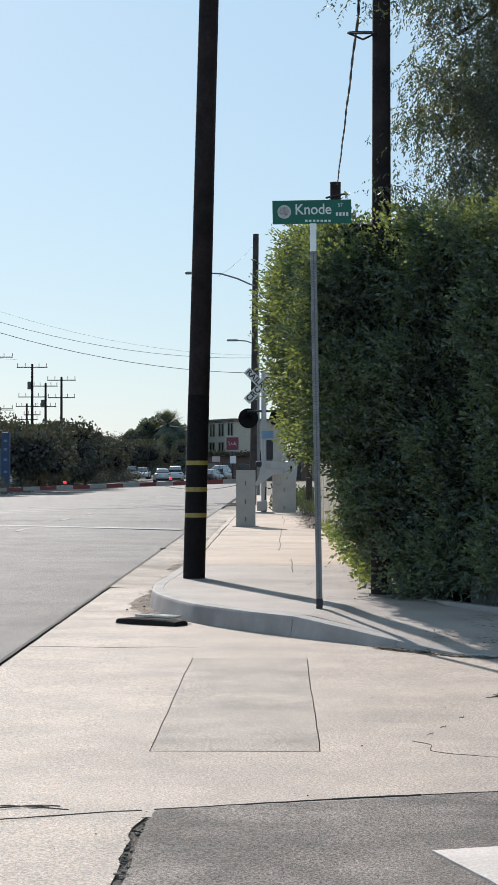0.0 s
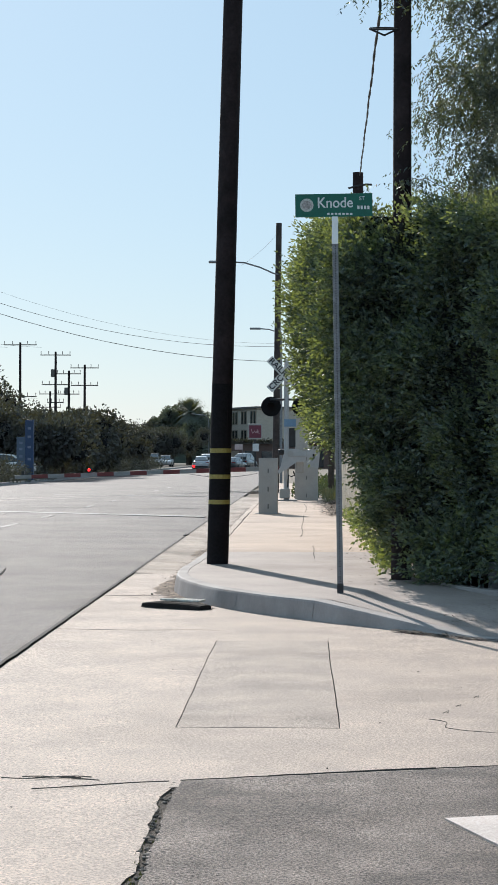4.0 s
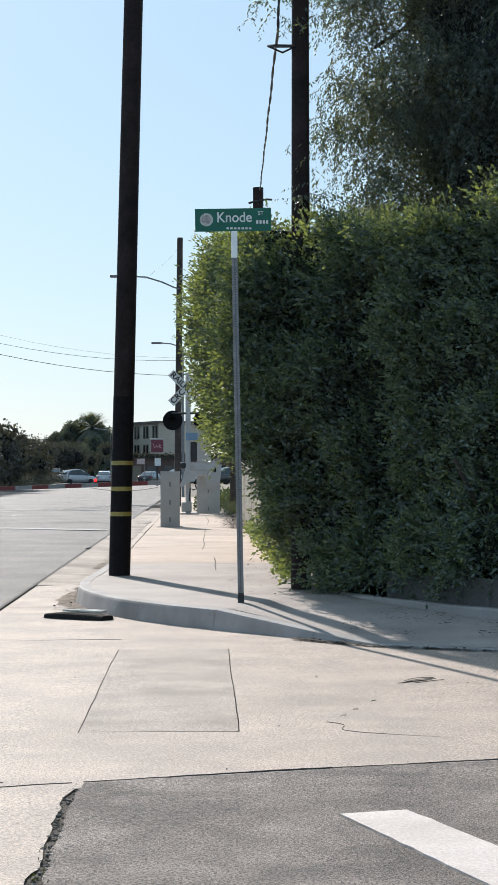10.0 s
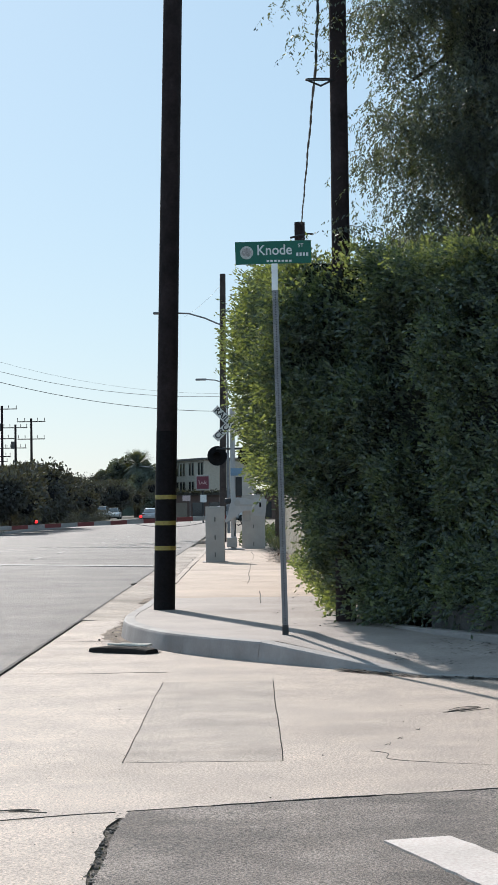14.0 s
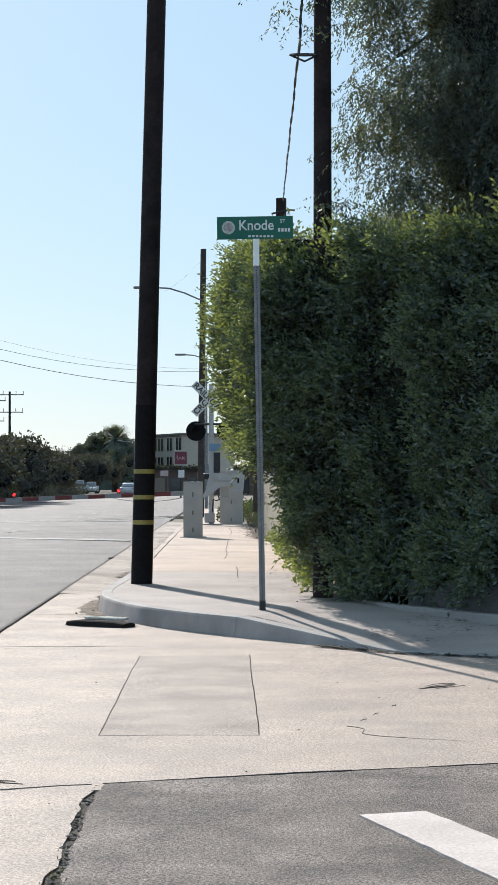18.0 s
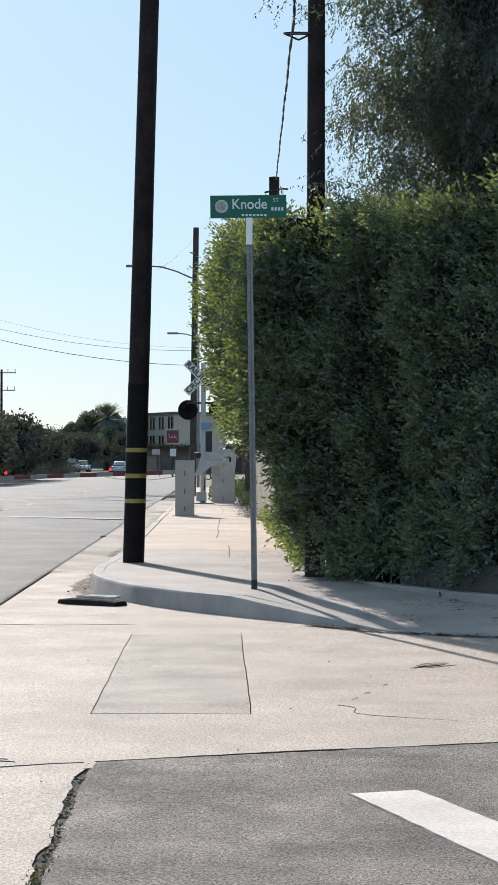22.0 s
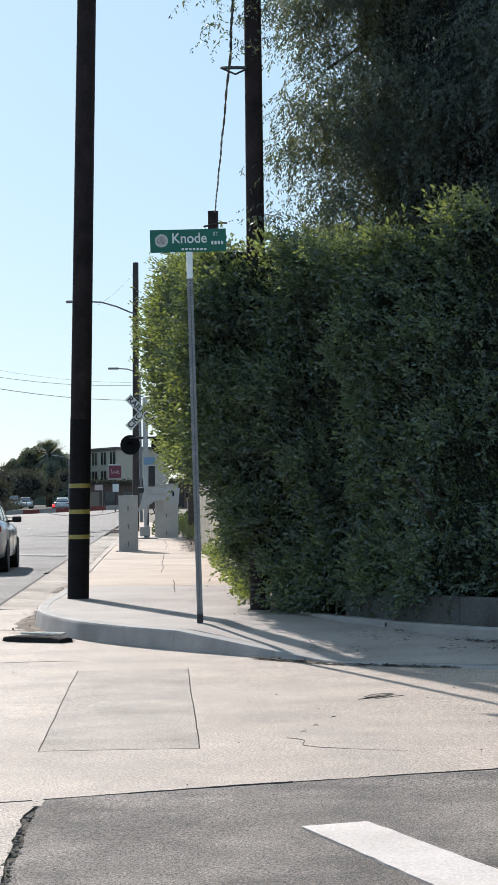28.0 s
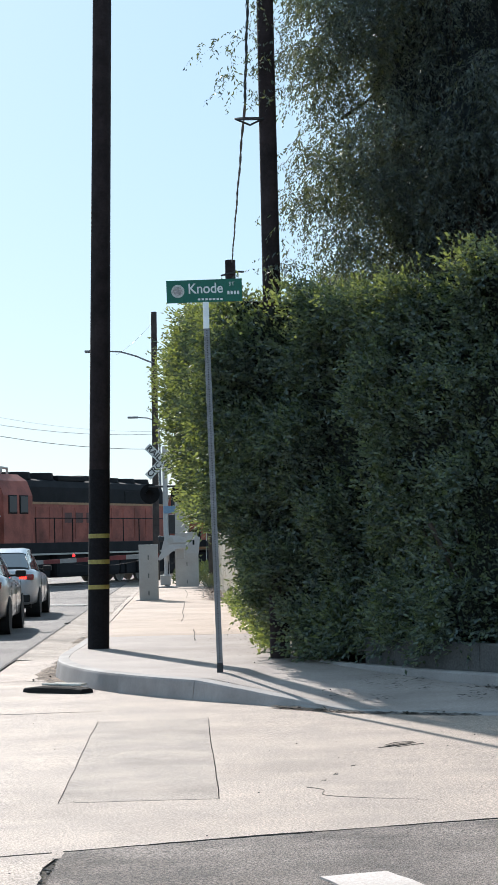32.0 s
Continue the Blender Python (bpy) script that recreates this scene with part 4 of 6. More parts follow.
for k in range(330):
    u = rng.uniform(*((-2.5, 6.4), (0.8, 2.6))[k % 2])
    if u > 2.8 and k % 4:
        continue
    p, n = hedge_skin(u, hedge_top(u) - 0.12)
    p = p - n * (0.1 + 0.9 * rng.random() ** 1.5)
    p.z = hedge_top(u) - 0.06
    spray(spots, p, Vector((rng.gauss(0, .35), rng.gauss(0, .35), 1.0)).normalized(), rng.uniform(0.08, 0.22) * (1.5 if k % 7 == 0 else 1.0), 0.024)
for k in range(3600):
    u = rng.uniform(-4, 6.4)
    if u > 0.3 and noise.noise((u * 2.1, 5, 3)) < 0.05:
        continue
    p, n = hedge_skin(u, hedge_top(u) - 0.15)
    p -= n * (rng.random() ** 1.5 * 1.4)
    p.z = hedge_top(u) - 0.05 + 0.06 * noise.noise((p.x * 3, p.y * 3, 1)) + rng.gauss(0, 0.03)
    spots.append((p, Vector((0, 0, 1))))
leaves("foliage", spots, 0.055, 0.0135, LEAF, hedge, rng, loose=0.35)
leaves("sunlit_foliage", side_spots, 0.052, 0.0135, LEAF, hedge, rng, label="yellow-green leaves in the sun along the pavement", loose=0.35)
# near-black shell behind the leaves; its colour stands in for inner shade
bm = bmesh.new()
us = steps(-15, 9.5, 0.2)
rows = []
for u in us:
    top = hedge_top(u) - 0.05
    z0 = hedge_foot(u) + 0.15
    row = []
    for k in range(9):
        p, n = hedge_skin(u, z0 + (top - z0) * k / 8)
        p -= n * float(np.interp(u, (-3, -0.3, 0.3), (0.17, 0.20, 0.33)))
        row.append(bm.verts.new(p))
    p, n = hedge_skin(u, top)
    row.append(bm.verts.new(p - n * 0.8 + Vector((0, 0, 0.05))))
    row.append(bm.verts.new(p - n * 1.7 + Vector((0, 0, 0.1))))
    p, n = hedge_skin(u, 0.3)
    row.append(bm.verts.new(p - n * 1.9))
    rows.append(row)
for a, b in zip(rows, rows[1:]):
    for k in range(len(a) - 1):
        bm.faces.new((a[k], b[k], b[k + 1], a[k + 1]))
part("inner_growth", bm, mat("hedge_core_shade", (0.012, 0.016, 0.010), 0.95, 0.5, 8, 40, 0.8), hedge, "near-black inner shell, coloured as deep shade")
# stems at the foot
for k in range(26):
    u = rng.uniform(-8, 4)
    if 0.3 < u < 1.6:
        continue
    p, n = hedge_skin(u, 0.2)
    p = p - n * rng.uniform(0.25, 0.7)
    if u < 0:
        p.x = max(p.x, 1.25)
    bm = bmesh.new()
    pipe(bm, [p, p + Vector((rng.gauss(0, .08), rng.gauss(0, .08), .6)), p + Vector((rng.gauss(0, .2), rng.gauss(0, .2), 1.5))], rng.uniform(.012, .03), 6)
    part("stem", bm, TWIG, hedge)
# ivy and weeds along the foot of the hedge beside the pavement
ivy = thing("ivy", "low sunlit ivy spilling onto the pavement edge", "ivy", (0, 0, 0))
spots = []
for k in range(3200):
    y = 23.6 + rng.random() ** 1.3 * 22
    x = 1.12 + rng.gauss(0, 0.10) - 0.14 * max(0, noise.noise((y * 0.9, 1, 1)))
    z = TOP + abs(rng.gauss(0, 0.16 + 0.4 * max(0, noise.noise((y * .7, 4, 4)))))
    spots.append((Vector((x + z * 0.12, y, z)), Vector((-0.5, -0.3, 0.5))))
leaves("foliage", spots, 0.06, 0.022, LEAF, ivy, rng)
# pale fence boards behind the hedge foot
fence = thing("board_fence", "weathered pale board fence behind the hedge", "fence", (1.14, 30.0, TOP - 0.05))
for k in range(195):
    bm = bmesh.new()
    box(bm, (0.01 * rng.random() - 0.0003 * k, k * 0.16, 0.85), (0.022, 0.15, 1.7), 0.003)
    part("board", bm, mat("pale_board", (0.42, 0.37, 0.29), 0.85, 0.2, 5, 50, 0.3, spread=0.12) if k == 0 else bpy.data.materials["pale_board"], fence)


# ---- the railway crossing ----
rng = random.Random(21)


def cabinet(at, size, label, turn=0.0):
    w, d, h = size
    ob = thing("signal_cabinet", label, "cabinet", at, group="railway signal cabinets", turn=turn)
    bm = bmesh.new()
    box(bm, (0, 0, h / 2), (w, d, h), 0.012)
    part("body", bm, BOX_GREY, ob)
    bm = bmesh.new()
    box(bm, (0, 0, h + 0.008), (w + 0.008, d + 0.01, 0.02), 0.006)
    part("roof", bm, BOX_GREY, ob)
    bm = bmesh.new()
    box(bm, (0, -d / 2 - 0.006, h * 0.5), (w - 0.02, 0.012, h - 0.03), 0.004)
    door = part("door", bm, BOX_GREY, ob)
    for z in (0.14, 0.45, 0.78):
        bm = bmesh.new()
        box(bm, (0.0, -d / 2 - 0.02, h * z), (0.03, 0.02, 0.11), 0.004)
        part("hinge", bm, mat("dark_hinge", (0.12, 0.12, 0.115), 0.6, 0.2) if "dark_hinge" not in bpy.data.materials else bpy.data.materials["dark_hinge"], door)
    bm = bmesh.new()
    box(bm, (0, 0, -0.02), (w + 0.16, d + 0.16, 0.08), 0.01)
    part("plinth", bm, KERB, ob)
    return ob


cabinet((-0.80, 47.9, TOP), (0.46, 0.5, 1.33), "upright grey steel signal cabinet on the pavement")
cabinet((0.16, 63.4, 0.10), (0.74, 0.8, 1.80), "large grey steel railway relay cabinet")

ob = thing("equipment_case", "tall narrow pale grey equipment case", "cabinet", (0.03, 67.0, 0.1))
bm = bmesh.new()
box(bm, (0, 0, 1.5), (0.46, 0.4, 3.0), 0.02)
part("body", bm, BOX_GREY, ob)
bm = bmesh.new()
box(bm, (0, -0.02, 3.02), (0.52, 0.48, 0.05), 0.01)
part("roof", bm, BOX_GREY, ob)

weeds = thing("weeds", "green weeds and low scrub round the railway cabinets", "weeds", (0, 0, 0))
spots, scrub = [], []
for k in range(1500):
    x, y = rng.uniform(0.7, 2.2), rng.uniform(58, 74)
    spots.append((Vector((x, y, 0.12 + rng.random() * 0.25)), Vector((rng.gauss(0, .3), rng.gauss(0, .3), 1.2))))
for k in range(60):
    c = Vector((rng.uniform(-0.1, 2.4), rng.uniform(66.5, 78), 0.2))
    h = rng.uniform(0.35, 0.95)
    for j in range(110):
        d = Vector((rng.gauss(0, 1), rng.gauss(0, 1), abs(rng.gauss(0, 1)))).normalized()
        scrub.append((c + Vector((d.x * 0.36, d.y * 0.36, d.z * h)) * rng.uniform(0.5, 1.0), d + Vector((0, 0, 0.3))))
leaves("blades", spots, 0.30, 0.012, leafy("dry_grass", (0.06, 0.075, 0.04), (0.12, 0.125, 0.07), 0.06, 0.6), weeds, rng, droop=0)
leaves("scrub", scrub, 0.11, 0.03, leafy("scrub_leaves", (0.045, 0.065, 0.045), (0.09, 0.115, 0.07), 0.08, 0.6, 0.3), weeds, rng, label="low dark green scrub")
stump = thing("small_tree", "dark bare small tree behind the railway cabinets", "tree", (1.0, 68.0, 0.05))
bm = bmesh.new()
pipe(bm, [(0, 0, 0), (0.03, 0, 1.2), (-0.02, 0.05, 2.4), (0.06, 0.1, 3.6)], 0.11, 10)
part("trunk", bm, TWIG, stump)
for s1 in (-1, 1):
    bm = bmesh.new()
    pipe(bm, [(0.0, 0.03, 2.1), (0.25 * s1, 0.1, 2.9), (0.4 * s1, 0.1, 3.7)], 0.05, 7)
    part("limb", bm, TWIG, stump)
mulch = thing("mulch", "brown fallen leaves heaped at the pavement edge", "leaf litter", (0, 0, 0))
leaves("dry_leaves", [(Vector((1.02 - abs(rng.gauss(0, 0.22)), rng.uniform(46, 62), TOP + 0.01 + rng.random() * 0.05)), Vector((rng.gauss(0, 1), rng.gauss(0, 1), 0))) for k in range(2600)],
       0.09, 0.03, mat("brown_dry_leaves", (0.085, 0.058, 0.040), 0.9, 0.4, 9, 60, 0.5, spread=0.3, per="island"), mulch, rng, droop=0, fold=0.1, flat=True)

MX, MY = -0.37, 61.9
signal = thing("crossing_signal", "railway crossing signal with crossbuck and lowered gate", "crossing signal", (MX, MY, 0.12))
bm = bmesh.new()
rod(bm, (-0.10, 0, 0.1), (-0.10, 0, 4.5), 0.085, 0.08, 16)
part("mast", bm, ALU, signal)
bm = bmesh.new()
box(bm, (-0.08, 0, 0.05), (0.66, 0.66, 0.14), 0.02)
part("foundation", bm, KERB, signal)
bm = bmesh.new()
box(bm, (-0.15, -0.05, 0.31), (0.32, 0.28, 0.30), 0.02)
part("junction_box", bm, BOX_GREY, signal)
# crossbuck
PLATE = mat("white_reflective_board", (0.60, 0.60, 0.57), 0.5, 0.1, 5, 60, 0.02)
cz = 4.03
for k, (turn, words) in enumerate(((45, "RAILROAD"), (-45, "CROSSING"))):
    bm = bmesh.new()
    box(bm, (0, 0, 0), (1.36, 0.012, 0.25), 0.003)
    yy = -0.105 - 0.016 * (1 - k)
    m = Matrix.Translation((-0.155, yy, cz)) @ pose(0, 0, 0, 0, turn, 0)
    bmesh.ops.transform(bm, matrix=m, verts=bm.verts)
    board = part("crossbuck_board", bm, PLATE, signal, "white board with black letters")
    letters(words, 0.25, 0, 0, board, BLACK, bold=0.006, face=m @ Matrix.Translation((0, -0.0085, 0)) @ pose(0, 0, 0, 90, 0, 0), span=1.26)
# flashing light pair
bm = bmesh.new()
rod(bm, (-0.62, -0.02, 3.24), (0.42, -0.02, 3.24), 0.035, seg=10)
part("crossarm", bm, BLACK, signal)
for s in (-0.58, 0.38):
    bm = bmesh.new()
    rod(bm, (s, 0.0, 3.02), (s, -0.02, 3.02), 0.31, 0.31, 32)
    disc = part("light_background", bm, MATTE_BLACK, signal, "round black background disc")
    bm = bmesh.new()
    rod(bm, (s, -0.02, 3.02), (s, -0.10, 3.02), 0.12, 0.12, 20)
    part("lamp_housing", bm, MATTE_BLACK, disc)
    bm = bmesh.new()
    for k in range(9):
        a0, a1 = radians(20 * k), radians(20 * (k + 1))
        v = [bm.verts.new((s + 0.13 * math.cos(a), y, 3.02 + 0.13 * math.sin(a))) for a, y in ((a0, -0.1), (a1, -0.1), (a1, -0.32), (a0, -0.32))]
        bm.faces.new(v)
    part("visor", bm, MATTE_BLACK, disc)
# plates and boxes on the mast
bm = bmesh.new()
box(bm, (0.015, -0.11, 2.51), (0.37, 0.01, 0.23), 0.003)
part("notice_plate", bm, mat("blue_plate", (0.15, 0.25, 0.36), 0.5, 0.15), signal, "small pale blue notice plate")
bm = bmesh.new()
box(bm, (0.085, 0.06, 2.06), (0.20, 0.2, 0.6), 0.02)
part("bell_box", bm, BLACK, signal)
# gate mechanism
bm = bmesh.new()
box(bm, (0.33, 0.0, 1.14), (0.25, 0.34, 0.36), 0.03)
part("gate_motor", bm, BOX_GREY, signal)
bm = bmesh.new()
plate(bm, [(-0.36, 0.94), (-0.29, 0.94), (-0.02, 1.12), (0.20, 1.28), (0.50, 1.31), (0.52, 1.62), (0.26, 1.69), (0.02, 1.71), (-0.10, 1.67), (-0.19, 1.52), (-0.28, 1.15), (-0.36, 1.02)], -0.34, -0.24)
bracket = part("gate_bracket", bm, ALU, signal, "bent grey gate bracket")
bm = bmesh.new()
rod(bm, (0.03, -0.37, 1.54), (0.03, -0.30, 1.54), 0.10, 0.10, 18)
part("hub", bm, BOX_GREY, bracket)
bm = bmesh.new()
box(bm, (0.30, -0.345, 1.47), (0.40, 0.02, 0.05), 0.006)
part("rib", bm, BOX_GREY, bracket)
bm = bmesh.new()
rod(bm, (0.0, -0.30, 1.4), (0.0, 0.3, 1.4), 0.09, seg=16)
part("gate_shaft", bm, GALV, signal)
bm = bmesh.new()
plate(bm, [(0.53, 1.14), (0.90, 1.12), (0.95, 1.64), (0.58, 1.69), (0.53, 1.62)], -0.30, -0.22)
weight = part("counterweight", bm, ALU, signal, "pale steel counterweight plate")
bm = bmesh.new()
box(bm, (0.745, -0.305, 1.47), (0.06, 0.012, 0.15), 0.01)
part("slot", bm, MATTE_BLACK, weight)
bm = bmesh.new()
box(bm, (-0.24, 0.05, 1.60), (0.24, 0.2, 0.19), 0.05)
part("bell", bm, BLACK, signal)
bm = bmesh.new()
pipe(bm, [(0.12, -0.05, 1.0), (0.16, -0.08, 0.88), (0.05, -0.08, 0.84), (-0.04, -0.05, 0.9), (-0.06, -0.08, 0.5)], 0.022, 7)
part("conduit", bm, CABLE, signal)
# gate arm: red and white pieces, drooping slightly
ARM_A, ARM_B = Vector((-0.33, -0.26, 1.10)), Vector((-8.55, -0.26, 0.80))
arm_dir = (ARM_B - ARM_A).normalized()
# stripes darkened: the arm's backlit shade is put into ARM_WHITE and RED
ARM_WHITE = mat("shaded_white_paint", (0.25, 0.25, 0.24), 0.6, 0.15, 5, 60, 0.05)
n_arm, arm_len = 16, (ARM_B - ARM_A).length
arm_m = pose(0, 0, 0, 0, math.degrees(math.atan2(-arm_dir.z, arm_dir.x)) + 180, 0)
for k in range(n_arm):
    bm = bmesh.new()
    c = ARM_A + arm_dir * arm_len * (k + 0.5) / n_arm
    box(bm, c, (arm_len / n_arm, 0.05, 0.145 - 0.002 * k), 0.004, m=arm_m)
    part("arm_stripe", bm, RED if k % 2 == 0 else ARM_WHITE, signal, "red stripe" if k % 2 == 0 else "white stripe")
LAMP_RED = glow("lit_red_lamp", (1.0, 0.012, 0.012), 3.5)
for k, f in enumerate((0.322, 0.718, 0.97)):
    c = ARM_A + arm_dir * arm_len * f
    bm = bmesh.new()
    box(bm, c + Vector((0, 0, 0.13)), (0.10, 0.12, 0.12), 0.02)
    lampbox = part("arm_lamp", bm, BLACK, signal)
    if k < 2:
        bm = bmesh.new()
        rod(bm, c + Vector((0, -0.06, 0.15)), c + Vector((0, -0.09, 0.15)), 0.042, 0.04, 14)
        part("lens", bm, LAMP_RED, lampbox, "red lamp lens")
# sagging lamp cable under the arm
bm = bmesh.new()
pipe(bm, [ARM_A + arm_dir * (0.4 + 2.4 * f) + Vector((0, 0, -0.08 - 0.14 * 4 * f * (1 - f))) for f in [k / 12 for k in range(13)]], 0.008, 5)
part("arm_cable", bm, CABLE, signal)

# rail pole with street-lamp arm, behind the crossing
rail_pole = utility_pole((-0.99, 76.0, 0.1), (0.011, 0), 0.135, 0.11, 10.45, "tall wooden pole, hazed grey, with a curved lamp arm", wood=WOOD_GREY)
bm = bmesh.new()
pipe(bm, [(0.1, -0.1, 8.45), (-0.1, -0.12, 8.5), (-0.6, -0.14, 8.72), (-1.2, -0.15, 8.9), (-1.75, -0.15, 8.93), (-2.05, -0.15, 8.93)], 0.03, 6)
part("lamp_arm", bm, GALV, rail_pole)
bm = bmesh.new()
box(bm, (-2.3, -0.15, 8.93), (0.55, 0.2, 0.1), 0.04)
part("lamp_head", bm, GALV, rail_pole)
street_lamp = thing("street_lamp", "slim grey street lamp beyond the crossing", "street lamp", (-1.2, 118.0, 0.0))
bm = bmesh.new()
rod(bm, (0, 0, 0), (0, 0, 9.0), 0.09, 0.06, 10)
part("pole", bm, GALV, street_lamp)
bm = bmesh.new()
pipe(bm, [(0, 0, 8.9), (-0.7, 0, 9.15), (-1.3, 0, 9.2)], 0.035, 6)
part("arm", bm, GALV, street_lamp)
bm = bmesh.new()
box(bm, (-1.55, 0, 9.2), (0.65, 0.25, 0.12), 0.04)
part("lamp_head", bm, GALV, street_lamp)

# overhead wires
def wire(a, b, sag, r, label):
    bm = bmesh.new()
    a, b = Vector(a), Vector(b)
    pipe(bm, [a.lerp(b, k / 24) - Vector((0, 0, sag * 4 * (k / 24) * (1 - k / 24))) for k in range(25)], r, 5)
    return tagged(part("overhead_wire", bm, CABLE), label, "wire", group="overhead wires")


wire((-0.95, 75.9, 5.80), (-22, 58, 12.75), 2.1, 0.0075, "thin dark overhead wire across the road")
wire((-0.95, 75.9, 5.22), (-22, 58, 12.1), 1.85, 0.0105, "thick dark overhead cable across the road")
wire((-0.95, 75.9, 5.9), (-22, 58, 13.5), 2.1, 0.0035, "hair-thin overhead wire across the road")
wire((-0.95, 75.9, 10.1), (-2.1, 67.8, 8.1), 0.1, 0.004, "hair-thin service wire from the lamp pole")

# ---- far poles, trees and buildings ----
def line_pole(at, height, arms, transformer=False):
    ob = thing("power_pole", "distant wooden power pole with crossarms", "power pole", at, group="distant power poles")
    bm = bmesh.new()
    rod(bm, (0, 0, 0), (0, 0, height), 0.19, 0.13, 8)
    part("shaft", bm, WOOD_DARK, ob)
    for z, half in arms:
        bm = bmesh.new()
        half *= 0.82
        box(bm, (0, -0.12, height - z), (half * 2, 0.12, 0.11), 0.01)
        a = part("crossarm", bm, WOOD_DARK, ob)
        for s in (-0.95, -0.45, 0.45, 0.95):
            bm = bmesh.new()
            rod(bm, (s * half, -0.12, height - z + 0.08), (s * half, -0.12, height - z + 0.45), 0.035, 0.045, 6)
            part("insulator", bm, WOOD_DARK, a)
    if transformer:
        bm = bmesh.new()
        rod(bm, (-0.32, -0.2, height - 3.0), (-0.32, -0.2, height - 2.1), 0.22, 0.22, 12)
        part("transformer", bm, ROOFING, ob)
    return ob


line_pole((-33.2, 233, 0), 15.0, ((0.3, 2.4), (6.4, 2.4), (10.2, 1.2)))
line_pole((-29.0, 233, 0), 13.9, ((0.4, 2.2), (3.9, 2.0), (6.0, 1.2)), True)
line_pole((-28.6, 243, 0), 12.1, ((0.4, 1.8), (2.9, 1.6)), True)
line_pole((-26.1, 238, 0), 12.6, ((0.4, 2.1), (2.5, 2.0), (5.5, 1.8), (7.0, 1.0)))
line_pole((-34.1, 268, 0), 10.4, ((0.4, 1.8), (2.2, 1.8)))
for s, z in ((-2.0, 14.4), (2.0, 14.4), (-1.6, 8.4), (1.6, 8.4)):
    wire((-32.7 + s, 233, z), (-60 + s, 160, z + 4), 1.5, 0.012, "thin power line between distant poles")
far_lamp = thing("street_lamp", "distant street lamp with a curved arm", "street lamp", (-14, 300, 0))
bm = bmesh.new()
pipe(bm, [(0, 0, 0), (0, 0, 7.2), (-0.6, 0, 7.8), (-2.6, 0, 8.0)], 0.07, 6)
part("pole", bm, GALV, far_lamp)


# dark colour painted for the shade inside far crowns
FAR_INNER = mat("far_crown_shade_colour", (0.020, 0.020, 0.022), 1.0, 0.3, 1.5, 8, 0.0, spec=0.0, fleck=0.1)


def far_tree(at, height, spread, label, seed, count=1500, leaf=0.34, trunk=True, squash=1.0, name="tree", foliage=None):
    ob = thing(name, label, "tree" if name == "tree" else "shrub", at, group="roadside trees")
    r = random.Random(seed)
    if trunk:
        bm = bmesh.new()
        rod(bm, (0, 0, 0), (0.1, 0, height * 0.5), 0.02 * height + 0.05, 0.012 * height + .03, 8)
        for k in range(5):
            a = r.uniform(0, math.tau)
            rod(bm, (0.05, 0, height * r.uniform(.3, .45)), (spread * .5 * math.cos(a), spread * .5 * math.sin(a), height * r.uniform(.6, .8)), 0.05, 0.02, 6)
        part("trunk", bm, TWIG, ob)
    blobs = [(Vector((r.gauss(0, spread * .42), r.gauss(0, spread * .42), height * r.uniform(.42 if trunk else .1, .86))), spread * r.uniform(.26, .46)) for k in range(16)]
    spots = []
    for k in range(count):
        c, rad = r.choice(blobs)
        d = Vector((r.gauss(0, 1), r.gauss(0, 1), r.gauss(0, 1))).normalized()
        q = c + d * rad * r.uniform(.5, 1.08)
        q.z = max(0.1, min(height * 1.02, q.z * squash))
        spots.append((q, d + Vector((0, 0, .2))))
    for k in range(count // 3):
        c, rad = r.choice(blobs)
        d = Vector((r.gauss(0, 1), r.gauss(0, 1), r.gauss(0, 1))).normalized()
        q = c + d * rad * r.uniform(.9, 1.13)
        q.z = max(0.1, q.z * squash)
        spots.append((q, d))
    leaves("crown", spots, leaf, leaf * 0.36, foliage or LEAF_FAR, ob, r)
    if not trunk:
        return ob
    # solid blobs fill the crown with that painted shade
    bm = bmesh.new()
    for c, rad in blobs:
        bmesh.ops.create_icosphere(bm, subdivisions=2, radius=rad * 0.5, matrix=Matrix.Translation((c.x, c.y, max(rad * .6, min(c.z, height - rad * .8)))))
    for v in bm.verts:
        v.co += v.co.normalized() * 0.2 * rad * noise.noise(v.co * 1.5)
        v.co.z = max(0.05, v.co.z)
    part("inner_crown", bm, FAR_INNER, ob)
    return ob


k = 0
for x, y, h, s in ((-16.2, 146, 4.6, 3.2), (-16.3, 135, 4.2, 3.0), (-16.2, 166, 4.2, 3.0), (-16.3, 125, 3.6, 2.6), (-16.2, 156, 4.4, 3.0), (-19.5, 128, 4.0, 3.2), (-22.5, 140, 4.8, 3.6), (-26.5, 150, 5.4, 4.0), (-18.6, 158, 4.2, 3.2), (-22, 172, 5.2, 3.8), (-29, 178, 7.6, 4.2), (-33, 190, 10.2, 4.6),
                   (-18.5, 188, 4.6, 3.4), (-20.5, 205, 5.4, 4.0), (-25.5, 205, 6.0, 4.2), (-20.6, 222, 5.0, 3.4), (-31, 222, 6.0, 4.2), (-24.5, 240, 6.0, 4.4), (-26, 262, 6.5, 4.6),
                   (-20, 285, 6.4, 4.6), (-24.5, 320, 7.5, 5), (-17, 345, 7.0, 5), (-29, 345, 8, 5.4), (-40, 240, 8.5, 5.5), (-38, 170, 6.5, 5)):
    far_tree((x, y, 0.1), h * (0.84 if y > 186 and x > -32 else 1.0), s, "dark distant roadside tree in backlight", 100 + k, 5600, 0.27)
    k += 1
